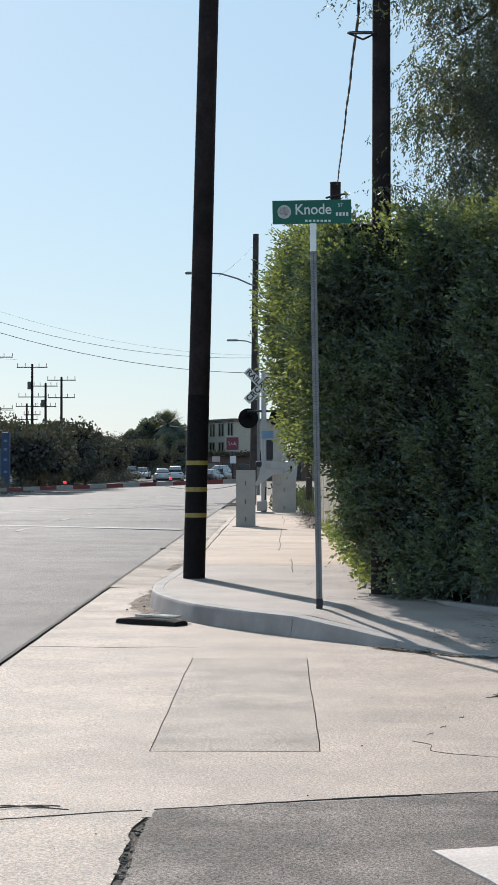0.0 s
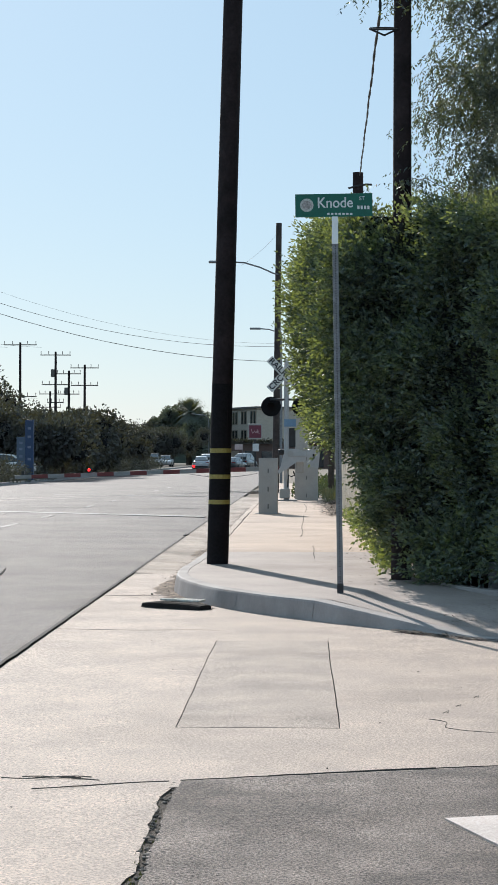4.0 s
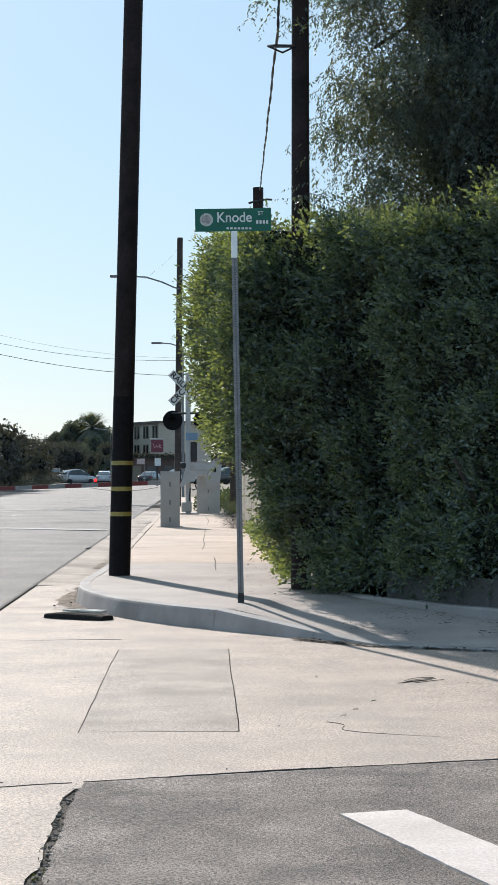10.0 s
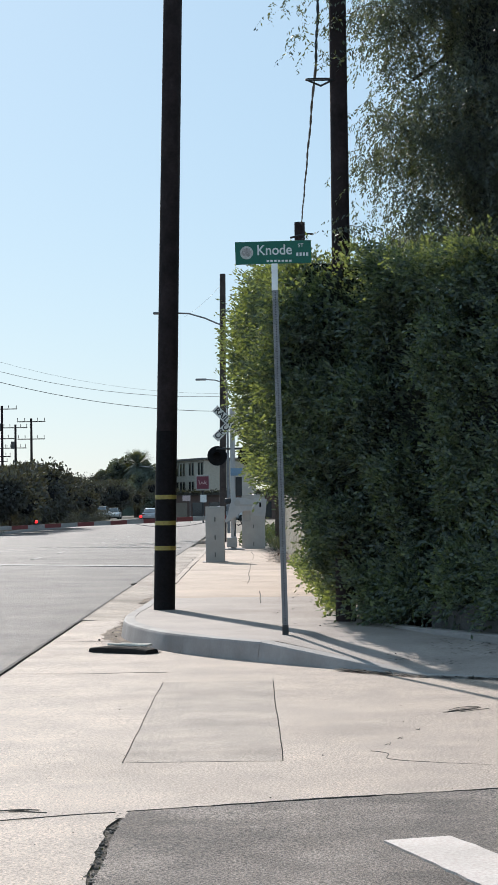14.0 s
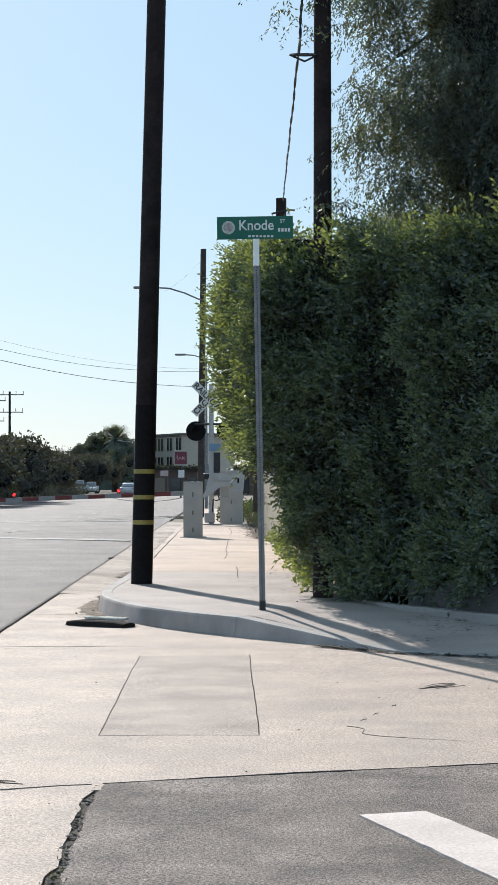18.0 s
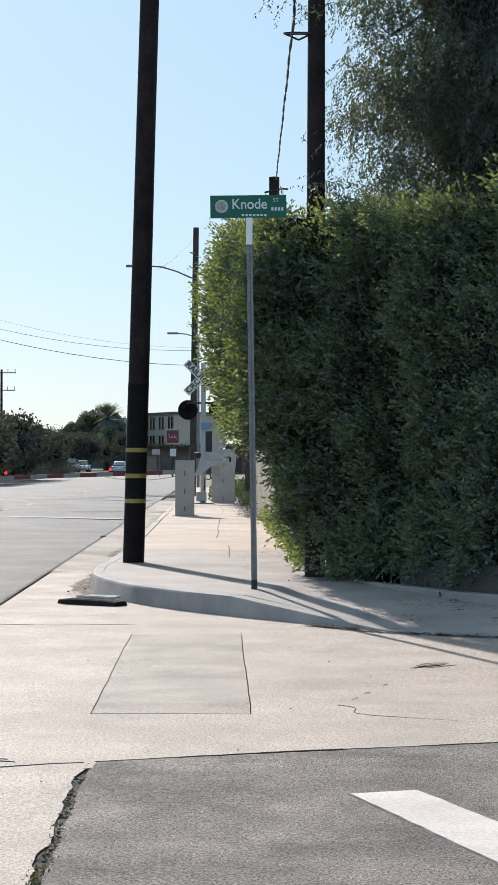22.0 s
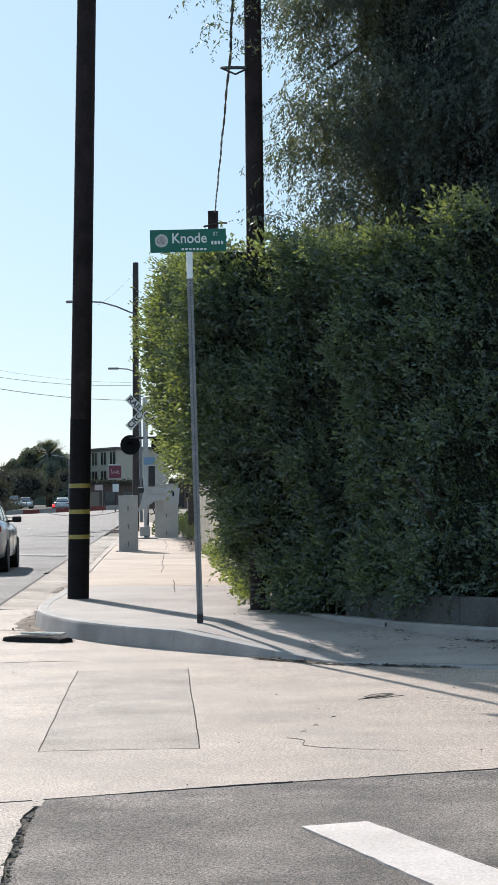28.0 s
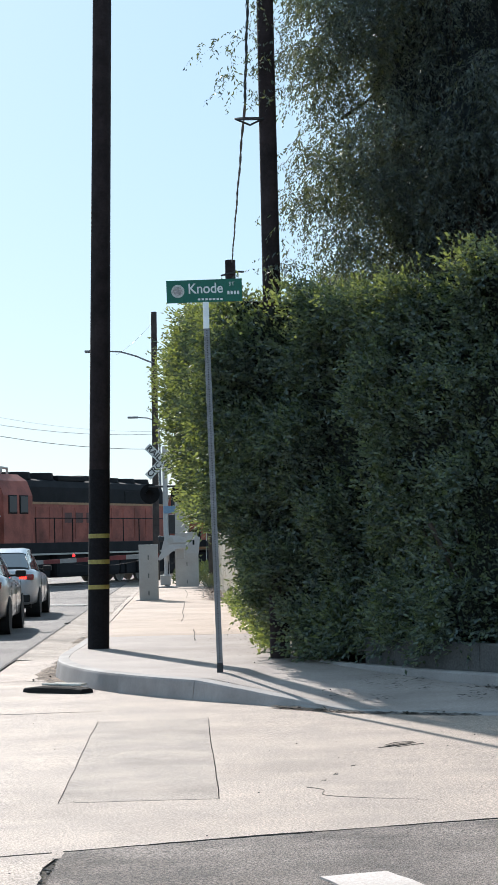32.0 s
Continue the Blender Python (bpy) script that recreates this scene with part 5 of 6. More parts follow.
# the tall rounded cluster with a palm
for x, y, h, s in ((-22.4, 320, 8.2, 2.8), (-20.9, 322, 9.8, 3.2), (-18.4, 326, 10.6, 3.6), (-16.3, 324, 10.2, 3.2), (-18.0, 312, 7.0, 4.0), (-15.4, 316, 8.0, 2.6)):
    far_tree((x, y, 0.0), h, s, "tall rounded green tree beyond the crossing", 100 + k, 9000, 0.32, foliage=LEAF_TALL)
    k += 1
palm = thing("palm_tree", "distant fan palm above the other trees", "palm tree", (-17.8, 318, 0))
bm = bmesh.new()
rod(bm, (0, 0, 0), (0, 0, 8.8), 0.3, 0.24, 10)
part("trunk", bm, TWIG, palm)
for k2 in range(64):
    a, e = k2 * 2.4, radians(rng.uniform(-45, 62))
    d = Vector((math.cos(a) * math.cos(e), math.sin(a) * math.cos(e), math.sin(e)))
    s = Vector((-math.sin(a), math.cos(a), 0))
    bm = bmesh.new()
    base = Vector((0, 0, 8.7))
    for j in range(-4, 5):
        tip = base + d * 3.3 + s * j * 0.30 - Vector((0, 0, 0.05 * j * j + 0.25))
        mid = base + d * 1.5 + s * j * 0.10
        v = [bm.verts.new(p) for p in (mid - s * .09, mid + s * .09, tip)]
        bm.faces.new(v)
    v = [bm.verts.new(p) for p in (base - s * .03, base + s * .03, base + d * 1.6 + s * .46, base + d * 1.6 - s * .46)]
    bm.faces.new(v)
    part("frond", bm, LEAF_TALL, palm)
# low dark shrubs and their strip along the far kerb
for i in range(22):
    y = 100 + i * 6.2
    far_tree((-17.0 - 1.2 * rng.random(), y, 0.12), rng.uniform(0.8, 1.5), 1.7, "low dark shrub on the far verge", 300 + i, 900, 0.13, trunk=False, name="shrub")
for i in range(11):
    far_tree((-16.5 - 0.4 * rng.random(), 86 + i * 3.6, 0.1), rng.uniform(0.45, 0.8), 1.3, "low dark shrub on the far verge", 340 + i, 600, 0.11, trunk=False, name="shrub")

# blue pylon signs on the far verge
PYLON = mat("blue_pylon", (0.02, 0.045, 0.11), 0.45, 0.2, 2, 40, 0.05)
for dx, h, c in ((-0.45, 2.55, (0.07, 0.10, 0.15)), (0.05, 3.55, None)):
    ob = thing("pylon_sign", "tall narrow blue pylon sign on the verge" if c is None else "pale grey-blue pylon sign on the verge", "sign", (-16.0 + dx, 116.0, 0.15), group="pylon signs")
    bm = bmesh.new()
    box(bm, (0, 0, h / 2), (0.5, 0.3, h), 0.03)
    part("panel", bm, PYLON if c is None else mat("grey_blue_pylon", c, 0.45, 0.15), ob)
    for z in (0.35, 0.55, 0.72, 0.86):
        bm = bmesh.new()
        box(bm, (0, -0.154, h * z), (0.2, 0.008, 0.14), 0)
        part("print_bar", bm, bpy.data.materials.get("pale_blue_print") or mat("pale_blue_print", (0.14, 0.17, 0.24), 0.5, 0.1), ob, "plain pale bars")


STUCCO_TRIM = mat("stucco_trim", (0.22, 0.18, 0.14), 0.85, 0.1)


# three-storey apartment building: one long windowed side, one plain end
flats = thing("building", "three-storey tan stucco apartment building with paired windows", "building", (-7.0, 312, 0), turn=24)
bm = bmesh.new()
box(bm, (4.5, 6.5, 4.6), (9.0, 13.0, 9.2))
part("wall", bm, STUCCO, flats)
bm = bmesh.new()
box(bm, (4.5, 6.5, 9.32), (9.9, 13.9, 0.30), 0.04)
part("roof", bm, ROOFING, flats)
bm = bmesh.new()
box(bm, (4.5, 6.5, 8.98), (9.06, 13.06, 0.10))
part("cornice", bm, STUCCO_TRIM, flats)
for z in (1.6, 4.75, 7.75):
    for y in (1.4, 5.2, 9.0, 11.8):
        for dy in (-0.62, 0.62):
            bm = bmesh.new()
            box(bm, (-0.02, y + dy, z), (0.12, 0.86, 2.1), 0.02)
            fr = part("window", bm, STUCCO_TRIM, flats)
            bm = bmesh.new()
            box(bm, (-0.06, y + dy, z), (0.06, 0.66, 1.9))
            part("pane", bm, PANE, fr)
shop = thing("building", "low brown shop building with planting along its roof edge", "building", (-2.2, 262, 0))
BROWN = mat("brown_shop_wall", (0.13, 0.085, 0.07), 0.85, 0.15, 1, 20, 0.2)
bm = bmesh.new()
box(bm, (0, 0, 1.6), (15.5, 9, 3.2))
part("wall", bm, BROWN, shop)
bm = bmesh.new()
box(bm, (0, -0.1, 3.3), (15.9, 9.6, 0.25), 0.04)
part("roof", bm, ROOFING, shop)
for k in range(7):
    bm = bmesh.new()
    box(bm, (-6.6 + k * 2.2, -4.54, 1.2), (1.5, 0.1, 2.1), 0.02)
    part("shop_window", bm, PANE if k % 3 else STUCCO_TRIM, shop)
planting = thing("roof_planting", "dark creeper along the shop roof edge", "plants", (-2.2, 257.2, 3.3))
pr = random.Random(77)
leaves("foliage", [(Vector((pr.uniform(-7.8, 7.8), pr.gauss(0, .3), abs(pr.gauss(0.1, .22)))), Vector((0, -0.4, 0.6))) for k in range(2600)], 0.25, 0.09, LEAF_FAR, planting, pr)
# red square pole sign
ob = thing("pole_sign", "red square sign on a pole with white shapes", "sign", (-4.75, 205, 0))
bm = bmesh.new()
rod(bm, (0, 0, 0), (0, 0, 3.4), 0.09, 0.09, 8)
part("pole", bm, BLACK, ob)
bm = bmesh.new()
box(bm, (0, 0, 4.15), (1.42, 0.3, 1.62), 0.05)
board = part("sign_box", bm, BOX_GREY, ob)
bm = bmesh.new()
box(bm, (0, -0.155, 4.15), (1.24, 0.02, 1.30), 0)
part("face", bm, mat("faded_red_face", (0.16, 0.03, 0.05), 0.5, 0.15), board, "faded red face")
bm = bmesh.new()
for x0, z0, x1, z1 in ((-0.40, 4.42, -0.30, 3.98), (-0.30, 3.98, -0.12, 4.08), (-0.12, 4.08, -0.12, 4.24), (-0.12, 4.24, 0.05, 4.02), (0.05, 4.02, 0.2, 4.2), (0.22, 4.36, 0.2, 3.98), (0.2, 4.1, 0.40, 4.24), (0.2, 4.1, 0.46, 3.94)):
    rod(bm, (x0, -0.17, z0), (x1, -0.17, z1), 0.04, 0.035, 6)
part("logo_shape", bm, mat("pale_pink_paint", (0.48, 0.30, 0.30), 0.5, 0.1), board, "plain pale shapes")
bm = bmesh.new()
box(bm, (0.05, -0.1, 2.5), (0.64, 0.06, 0.78), 0.01)
part("lower_board", bm, WHITE, ob, "small white board")
ob = thing("banner_sign", "small pale board sign by the far road", "sign", (-6.3, 200, 0))
bm = bmesh.new()
box(bm, (0, 0, 2.53), (0.80, 0.06, 0.55), 0.01)
part("board", bm, mat("pale_pink_board", (0.55, 0.42, 0.40), 0.6, 0.1), ob)
bm = bmesh.new()
rod(bm, (0.35, 0.03, 0), (0.35, 0.03, 2.6), 0.03)
part("post", bm, GALV, ob)

# distant hills of roofs and trees close the view
bm = bmesh.new()
rows = []
for i in range(90):
    a = radians(-60 + i * 120 / 89)
    x, y = 420 * math.sin(a), 420 * math.cos(a)
    h = 5.5 + 2.2 * noise.noise((i * 0.35, 0, 0)) + 1.2 * noise.noise((i * 1.7, 2, 0))
    rows.append((bm.verts.new((x, y, -0.1)), bm.verts.new((x, y + 3, h))))
for a, b in zip(rows, rows[1:]):
    bm.faces.new((a[0], b[0], b[1], a[1]))
tagged(part("backdrop", bm, mat("far_tree_line", (0.045, 0.055, 0.04), 0.95, 0.4, 0.3, 3, 0.5)), "far line of dark trees and roofs", "backdrop", kind="structure")

# ---- the weeping tree behind the hedge ----
tree = thing("pepper_tree", "large weeping pepper tree with hanging feathery foliage", "tree", (3.67, 24.0, 0.322))
tree.matrix_basis = tree.matrix_basis @ Matrix.Scale(0.873, 4)
rng = random.Random(31)
bm = bmesh.new()
pipe(bm, [(0, 0, -0.25), (0.1, 0.1, 1.5), (-0.1, 0.1, 3.2), (0.0, 0, 4.6)], 0.32, 12)
part("trunk", bm, TWIG, tree)
for k in range(12):
    a = k * 2.39
    r = rng.uniform(1.0, 2.0)
    z = rng.uniform(6, 10.5)
    bm = bmesh.new()
    pipe(bm, [(0, 0, 4.3), (r * .3 * math.cos(a), r * .3 * math.sin(a), 4.3 + (z - 4.3) * .6), (r * .7 * math.cos(a), r * .7 * math.sin(a), z), (r * math.cos(a), r * math.sin(a), z - .3)], 0.03, 6)
    part("limb", bm, TWIG, tree)
spots = []


def frond(x, y, z, length):
    """One hanging branchlet: it arches out, then droops, with narrow leaflets on both sides."""
    a = rng.uniform(0, math.tau)
    out = Vector((math.cos(a), math.sin(a), 0))
    reach = rng.uniform(0.15, 0.7)
    n = int(length * 60)
    for j in range(n):
        f = j / n
        p = Vector((x, y, z)) + out * reach * math.sin(f * 1.7) + Vector((rng.gauss(0, .012), rng.gauss(0, .012), -length * f ** 1.5))
        s = out.cross(Vector((0, 0, 1))) * (1 if j % 2 else -1)
        spots.append((p, s + out * 0.4 + Vector((0, 0, -0.9))))


def frond_clump(x, y, z, count, reach, lo, hi):
    for j in range(count):
        frond(x + rng.gauss(0, reach), y + rng.gauss(0, reach), z + rng.gauss(0, reach), rng.uniform(lo, hi))


# hanging clumps all over the crown, thinning towards its pavement side
for k in range(760):
    x, y, z = rng.uniform(-2.7, 4.2), rng.uniform(-2.4, -0.4), rng.uniform(5.0, 11.2)
    if x < -0.3:
        y = rng.uniform(-1.6, 1.2)
    if noise.noise((x * 0.95, z * 0.8, 5)) < -0.10:
        continue
    edge = -1.9 - 0.25 * (z > 8) + 0.75 * noise.noise((y * .7, z * 1.1, 3))
    if x < edge:
        continue
    frond_clump(x, y, z, rng.randint(9, 17), 0.14, 0.25, 0.75)
# the pavement side of the crown, a curtain of twigs with the sky behind it
for k in range(330):
    z = rng.uniform(4.9, 11.0)
    x, y = rng.uniform(-2.75, -0.2), rng.uniform(-1.2, 1.4)
    edge = -2.25 - 0.2 * (z > 8) + 0.7 * noise.noise((z * 1.3, 3, 3)) + 0.25 * noise.noise((y, z * 3, 8))
    if x < edge or noise.noise((x * 1.6, y, z * 1.2)) < -0.18:
        continue
    frond_clump(x, y, z, rng.randint(12, 19), 0.09, 0.2, 0.6)
# leafy tufts
for k in range(520):
    x, z = rng.uniform(-2.3, 4.2), rng.uniform(5.0, 11.0)
    y = rng.uniform(-2.2, -0.6) if x > -0.6 else rng.uniform(-1.5, 0.9)
    if noise.noise((x * 1.1, z * 1.1, 12)) < -0.02 or x < -1.8 + 0.7 * noise.noise((z * 1.2, 3, 3)):
        continue
    c, spread = Vector((x, y, z)), rng.uniform(0.12, 0.26)
    for j in range(85):
        d = Vector((rng.gauss(0, 1), rng.gauss(0, 1), rng.gauss(-0.2, 0.9)))
        spots.append((c + d * spread * 0.6, d + Vector((0, 0, -0.7))))
# the dense heart of the crown behind them
for k in range(900):
    x, y, z = rng.uniform(-1.75, 4.3), rng.uniform(0.6, 2.2), rng.uniform(5.0, 11.4)
    if x < -1.25 + 0.55 * noise.noise((z * 1.1, 7, 3)) or noise.noise((x * 1.2, z * 1.1, 21)) < -0.30:
        continue
    c, spread = Vector((x, y, z)), rng.uniform(0.18, 0.32)
    for j in range(80):
        d = Vector((rng.gauss(0, 1), rng.gauss(0, 1), rng.gauss(-0.2, 0.9)))
        spots.append((c + d * spread * 0.65, d + Vector((0, 0, -0.7))))
# low boughs added behind the hedge's top to keep the sun off it
for k in range(520):
    x, y, z = rng.uniform(-1.1, 4.4), rng.uniform(1.0, 2.7), rng.uniform(4.5, 6.6)
    c = Vector((x, y, z))
    if noise.noise((x * 1.3, z * 1.2, 33)) < -0.32:
        continue
    for j in range(90):
        d = Vector((rng.gauss(0, 1), rng.gauss(0, 1), rng.gauss(-0.2, 0.9)))
        spots.append((c + d * 0.16, d + Vector((0, 0, -0.7))))
# sprays reaching past the pole, and stray twigs before it
for x, y, z in ((-3.3, -1.7, 8.05), (-3.1, -1.6, 8.15), (-2.9, -1.9, 8.2), (-2.7, -1.7, 8.1), (-3.45, -1.8, 7.5), (-2.5, -1.8, 8.2), (-3.55, -1.7, 7.95), (-3.2, -1.8, 8.5), (-2.8, -1.7, 8.6), (-2.4, -1.7, 7.7)):
    frond_clump(x, y, z, 4, 0.07, 0.15, 0.40)
for x0, z0, x1, z1 in ((-2.2, 7.9, -3.1, 7.62), (-2.3, 4.85, -3.0, 4.95)):
    twig = bmesh.new()
    pipe(twig, [(x0 + (x1 - x0) * f, -1.75, z0 + (z1 - z0) * f + 0.12 * math.sin(3 * f) + 0.02 * math.sin(19 * f)) for f in (0, .15, .3, .45, .6, .75, .9, 1)], 0.0045, 5)
    part("twig", twig, TWIG, tree)
    for f in (0.45, 0.6, 0.7, 0.8, 0.9, 1.0):
        frond_clump(x0 + (x1 - x0) * f, -1.75, z0 + (z1 - z0) * f + 0.12 * math.sin(3 * f), 3, 0.03, 0.10, 0.24)
for k in range(14):
    x, y, z = (rng.uniform(-3.4, -2.5), -1.9, rng.uniform(7.2, 8.1)) if k % 2 else (rng.uniform(-2.9, -2.2), -2.0, rng.uniform(5.0, 5.8))
    frond_clump(x, y, z, 2, 0.06, 0.12, 0.35)
# crown over the corner, above the view: unseen boughs added to block skylight
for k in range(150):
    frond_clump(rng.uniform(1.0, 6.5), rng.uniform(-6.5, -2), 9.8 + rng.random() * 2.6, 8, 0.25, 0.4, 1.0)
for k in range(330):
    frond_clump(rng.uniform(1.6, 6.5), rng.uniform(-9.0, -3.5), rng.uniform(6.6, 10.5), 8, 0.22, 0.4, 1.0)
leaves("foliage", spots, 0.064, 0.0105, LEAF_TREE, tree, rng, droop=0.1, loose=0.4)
# solid dark mass; shade deep in the crown is painted as its colour
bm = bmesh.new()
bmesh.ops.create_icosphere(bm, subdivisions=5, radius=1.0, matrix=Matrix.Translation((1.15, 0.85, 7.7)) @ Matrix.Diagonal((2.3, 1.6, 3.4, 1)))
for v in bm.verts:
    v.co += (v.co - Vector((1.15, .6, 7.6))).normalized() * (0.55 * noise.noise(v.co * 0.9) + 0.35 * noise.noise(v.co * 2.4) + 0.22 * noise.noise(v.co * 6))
part("inner_crown", bm, mat("crown_shade_colour", (0.030, 0.038, 0.040), 0.95, 0.5, 3, 20, 0.8), tree, "solid dark inner crown, coloured as shade")


# ---- vehicles ----
GLASS = plain("tinted_glass", (0.03, 0.037, 0.042), 0.06, coat=0.6)
TYRE = mat("tyre_rubber", (0.02, 0.02, 0.02), 0.8, 0.3, 12, 80, 0.3)
RIM = plain("alloy_rim", (0.35, 0.35, 0.36), 0.35, metal=0.8)
TAIL = plain("tail_lamp_red", (0.22, 0.012, 0.012), 0.2, coat=0.5)
BRAKE = glow("brake_light_glow", (1.0, 0.035, 0.02), 2.4)
PLATE_W = plain("plate_white", (0.6, 0.6, 0.6), 0.5)
UNDER = plain("underbody_black", (0.012, 0.012, 0.012), 0.8)


def loft(bm, rings, cap=True):
    vs = [[bm.verts.new(p) for p in ring] for ring in rings]
    for a, b in zip(vs, vs[1:]):
        for k in range(len(a) - 1):
            bm.faces.new((a[k], a[k + 1], b[k + 1], b[k]))
    if cap:
        bm.faces.new(vs[0][::-1])
        bm.faces.new(vs[-1])
    return bm


def car(label, paint, tall=0.0, brake=True, group="cars", kind="car"):
    """A saloon (or taller wagon) that points along +y; its origin is on the ground in its middle."""
    ob = thing(kind, label, "car", (0, 0, 0), group=group)
    st = [(-2.34, .66, .46, .80), (-2.30, .78, .36, .92), (-2.16, .85, .28, 1.0), (-1.75, .89, .25, 1.03), (-1.3, .905, .25, 1.0), (-.7, .91, .22, .965), (.2, .91, .22, .945), (.9, .905, .22, .92),
          (1.35, .90, .25, .88), (1.85, .86, .26, .80), (2.15, .76, .3, .72), (2.30, .58, .4, .62)]
    rings = []
    for y, w, zb, zs in st:
        zs += tall * 0.35
        half = [(w * .8, zb), (w * .97, zb + .07), (w, zb + (zs - zb) * .42), (w * .995, zb + (zs - zb) * .7), (w * .965, zs - .06), (w * .91, zs - .012), (w * .7, zs + .02)]
        rings.append([(x, y, z) for x, z in half] + [(-x, y, z) for x, z in half[::-1]] + [(half[0][0], y, half[0][1])])
    bm = loft(bmesh.new(), rings)
    bmesh.ops.remove_doubles(bm, verts=bm.verts, dist=0.0005)
    body = part("body", bm, paint, ob, smooth=True)
    # cabin of glass with painted roof and pillars
    cab = [(-1.98, .70, 1.035, .70), (-1.25, .745, 1.335, .585), (-0.75, .76, 1.415, .575), (-.1, .765, 1.44, .575), (.35, .76, 1.40, .575), (1.28, .73, .93, .70)]
    rings = []
    for y, wb, zt, wt in cab:
        zb = .95 if y < 1.2 else .86
        zt += tall
        rings.append([(wb, y, zb), (wb + (wt - wb) * .5 + .012, y, (zb + zt) / 2), (wt, y, zt - .03), (wt * .8, y, zt), (-wt * .8, y, zt), (-wt, y, zt - .03), (-(wb + (wt - wb) * .5 + .012), y, (zb + zt) / 2), (-wb, y, zb)])
    bm = loft(bmesh.new(), rings)
    glass = part("window_glass", bm, GLASS, ob, "dark tinted windows", smooth=False)
    bm = bmesh.new()
    rr = []
    for y, wb, zt, wt in cab[1:5]:
        zt += tall
        rr.append([(wt + .008, y, zt - .075), (wt + .006, y, zt - .02), (wt * .8, y, zt + .012), (-wt * .8, y, zt + .012), (-wt - .006, y, zt - .02), (-wt - .008, y, zt - .075)])
    loft(bm, rr, cap=False)
    part("roof", bm, paint, ob, smooth=True)
    for s in (-1, 1):
        bm = bmesh.new()
        pil = [(-2.02, .715, 1.02), (-1.72, .742, .97), (-1.15, .598, 1.33 + tall), (-1.32, .59, 1.32 + tall)]
        a = [bm.verts.new((s * (x + .012), y, z)) for y, x, z in pil]
        bm.faces.new(a if s > 0 else a[::-1])
        pil = [(1.22, .735, .93), (1.36, .715, .90), (.42, .575, 1.395 + tall), (.28, .58, 1.40 + tall)]
        a = [bm.verts.new((s * (x + .012), y, z)) for y, x, z in pil]
        bm.faces.new(a)
        part("pillar", bm, paint, ob)
        bm = bmesh.new()
        pil = [(-.22, .775, .95), (-.10, .775, .95), (-.06, .59, 1.39 + tall), (-.16, .59, 1.39 + tall)]
        a = [bm.verts.new((s * (x + .01), y, z)) for y, x, z in pil]
        bm.faces.new(a)
        part("middle_pillar", bm, UNDER, ob)
        # mirror
        bm = bmesh.new()
        box(bm, (s * .93, 0.78, 1.02 + tall * .3), (.20, .09, .13), .035)
        box(bm, (s * .80, 0.80, 0.985 + tall * .3), (.14, .05, .04), .01)
        part("mirror", bm, UNDER, ob, "dark door mirror")
        # lamps
        bm = bmesh.new()
        box(bm, (s * .66, -2.245, .86 + tall * .3), (.36, .16, .13), .03)
        t = part("tail_light", bm, TAIL, ob, "red tail light")
        bm = bmesh.new()
        box(bm, (s * .60, -2.325, .85 + tall * .3), (.16, .02, .06), .006)
        part("bulb", bm, BRAKE if brake else TAIL, t)
        bm = bmesh.new()
        box(bm, (s * .62, 2.13, .66), (.34, .2, .13), .03)
        part("headlight", bm, PLATE_W, ob, "clear headlight")
        # door seams and handles
        bm = bmesh.new()
        for y in (-1.02, -.12, .95):
            box(bm, (s * .912, y, .62), (.006, .012, .56))
        part("door_seam", bm, UNDER, ob)
        for y in (-.85, .1):
            bm = bmesh.new()
            box(bm, (s * .905, y, .83), (.03, .17, .03), .008)
            part("door_handle", bm, paint, ob)
        for y in (-1.38, 1.36):
            bm = bmesh.new()
            rod(bm, (s * .60, y, .32), (s * .912, y, .32), .338, .338, 24)
            part("wheel_arch", bm, UNDER, ob)
            hub = new("wheel")
            hub.parent = ob
            hub.matrix_basis = pose(s * .762, y, .315)
            bm = bmesh.new()
            rod(bm, (-.105, 0, 0), (.105, 0, 0), .315, .315, 24)
            bmesh.ops.bevel(bm, geom=[e for e in bm.edges if e.calc_face_angle(0) > 1], offset=.025, segments=2, affect="EDGES")
            part("tyre", bm, TYRE, hub)
            bm = bmesh.new()
            rod(bm, (s * .10, 0, 0), (s * .135, 0, 0), .215, .2, 20)
            for k in range(5):
                a = k * math.tau / 5
                box(bm, (s * .13, .12 * math.cos(a), .12 * math.sin(a)), (.02, .035, .2), 0, m=pose(0, 0, 0, math.degrees(a) - 90))
            part("rim", bm, RIM, hub)
    bm = bmesh.new()
    box(bm, (0, -2.31, .42), (1.5, .08, .16), .03)
    part("rear_diffuser", bm, UNDER, ob)
    bm = bmesh.new()
    box(bm, (0, -2.345, .74 + tall * .2), (.32, .015, .15), .004)
    part("plate", bm, PLATE_W, ob, "pale blank plate")
    bm = bmesh.new()
    box(bm, (0, 0, .25), (1.5, 4.1, .12), .03)
    part("underbody", bm, UNDER, ob)
    for s in (-.5, .5):
        bm = bmesh.new()
        rod(bm, (s, -2.36, .3), (s, -2.15, .3), .04, .04, 10)
        part("exhaust", bm, GALV, ob)
    return ob


SILVER = plain("silver_car_paint", (0.43, 0.435, 0.455), 0.3, metal=0.25, coat=0.7)
PEARL = plain("white_grey_car_paint", (0.32, 0.32, 0.33), 0.3, metal=0.25, coat=0.7)
DARKCAR = plain("dark_car_paint", (0.03, 0.032, 0.036), 0.3, coat=0.7)
WHITECAR = plain("white_car_paint", (0.62, 0.62, 0.62), 0.35, coat=0.6)
car_a = car("silver saloon car braking behind the gate", SILVER, 0.07)
car_b = car("pale grey saloon car stopping behind another car", PEARL, 0.05)
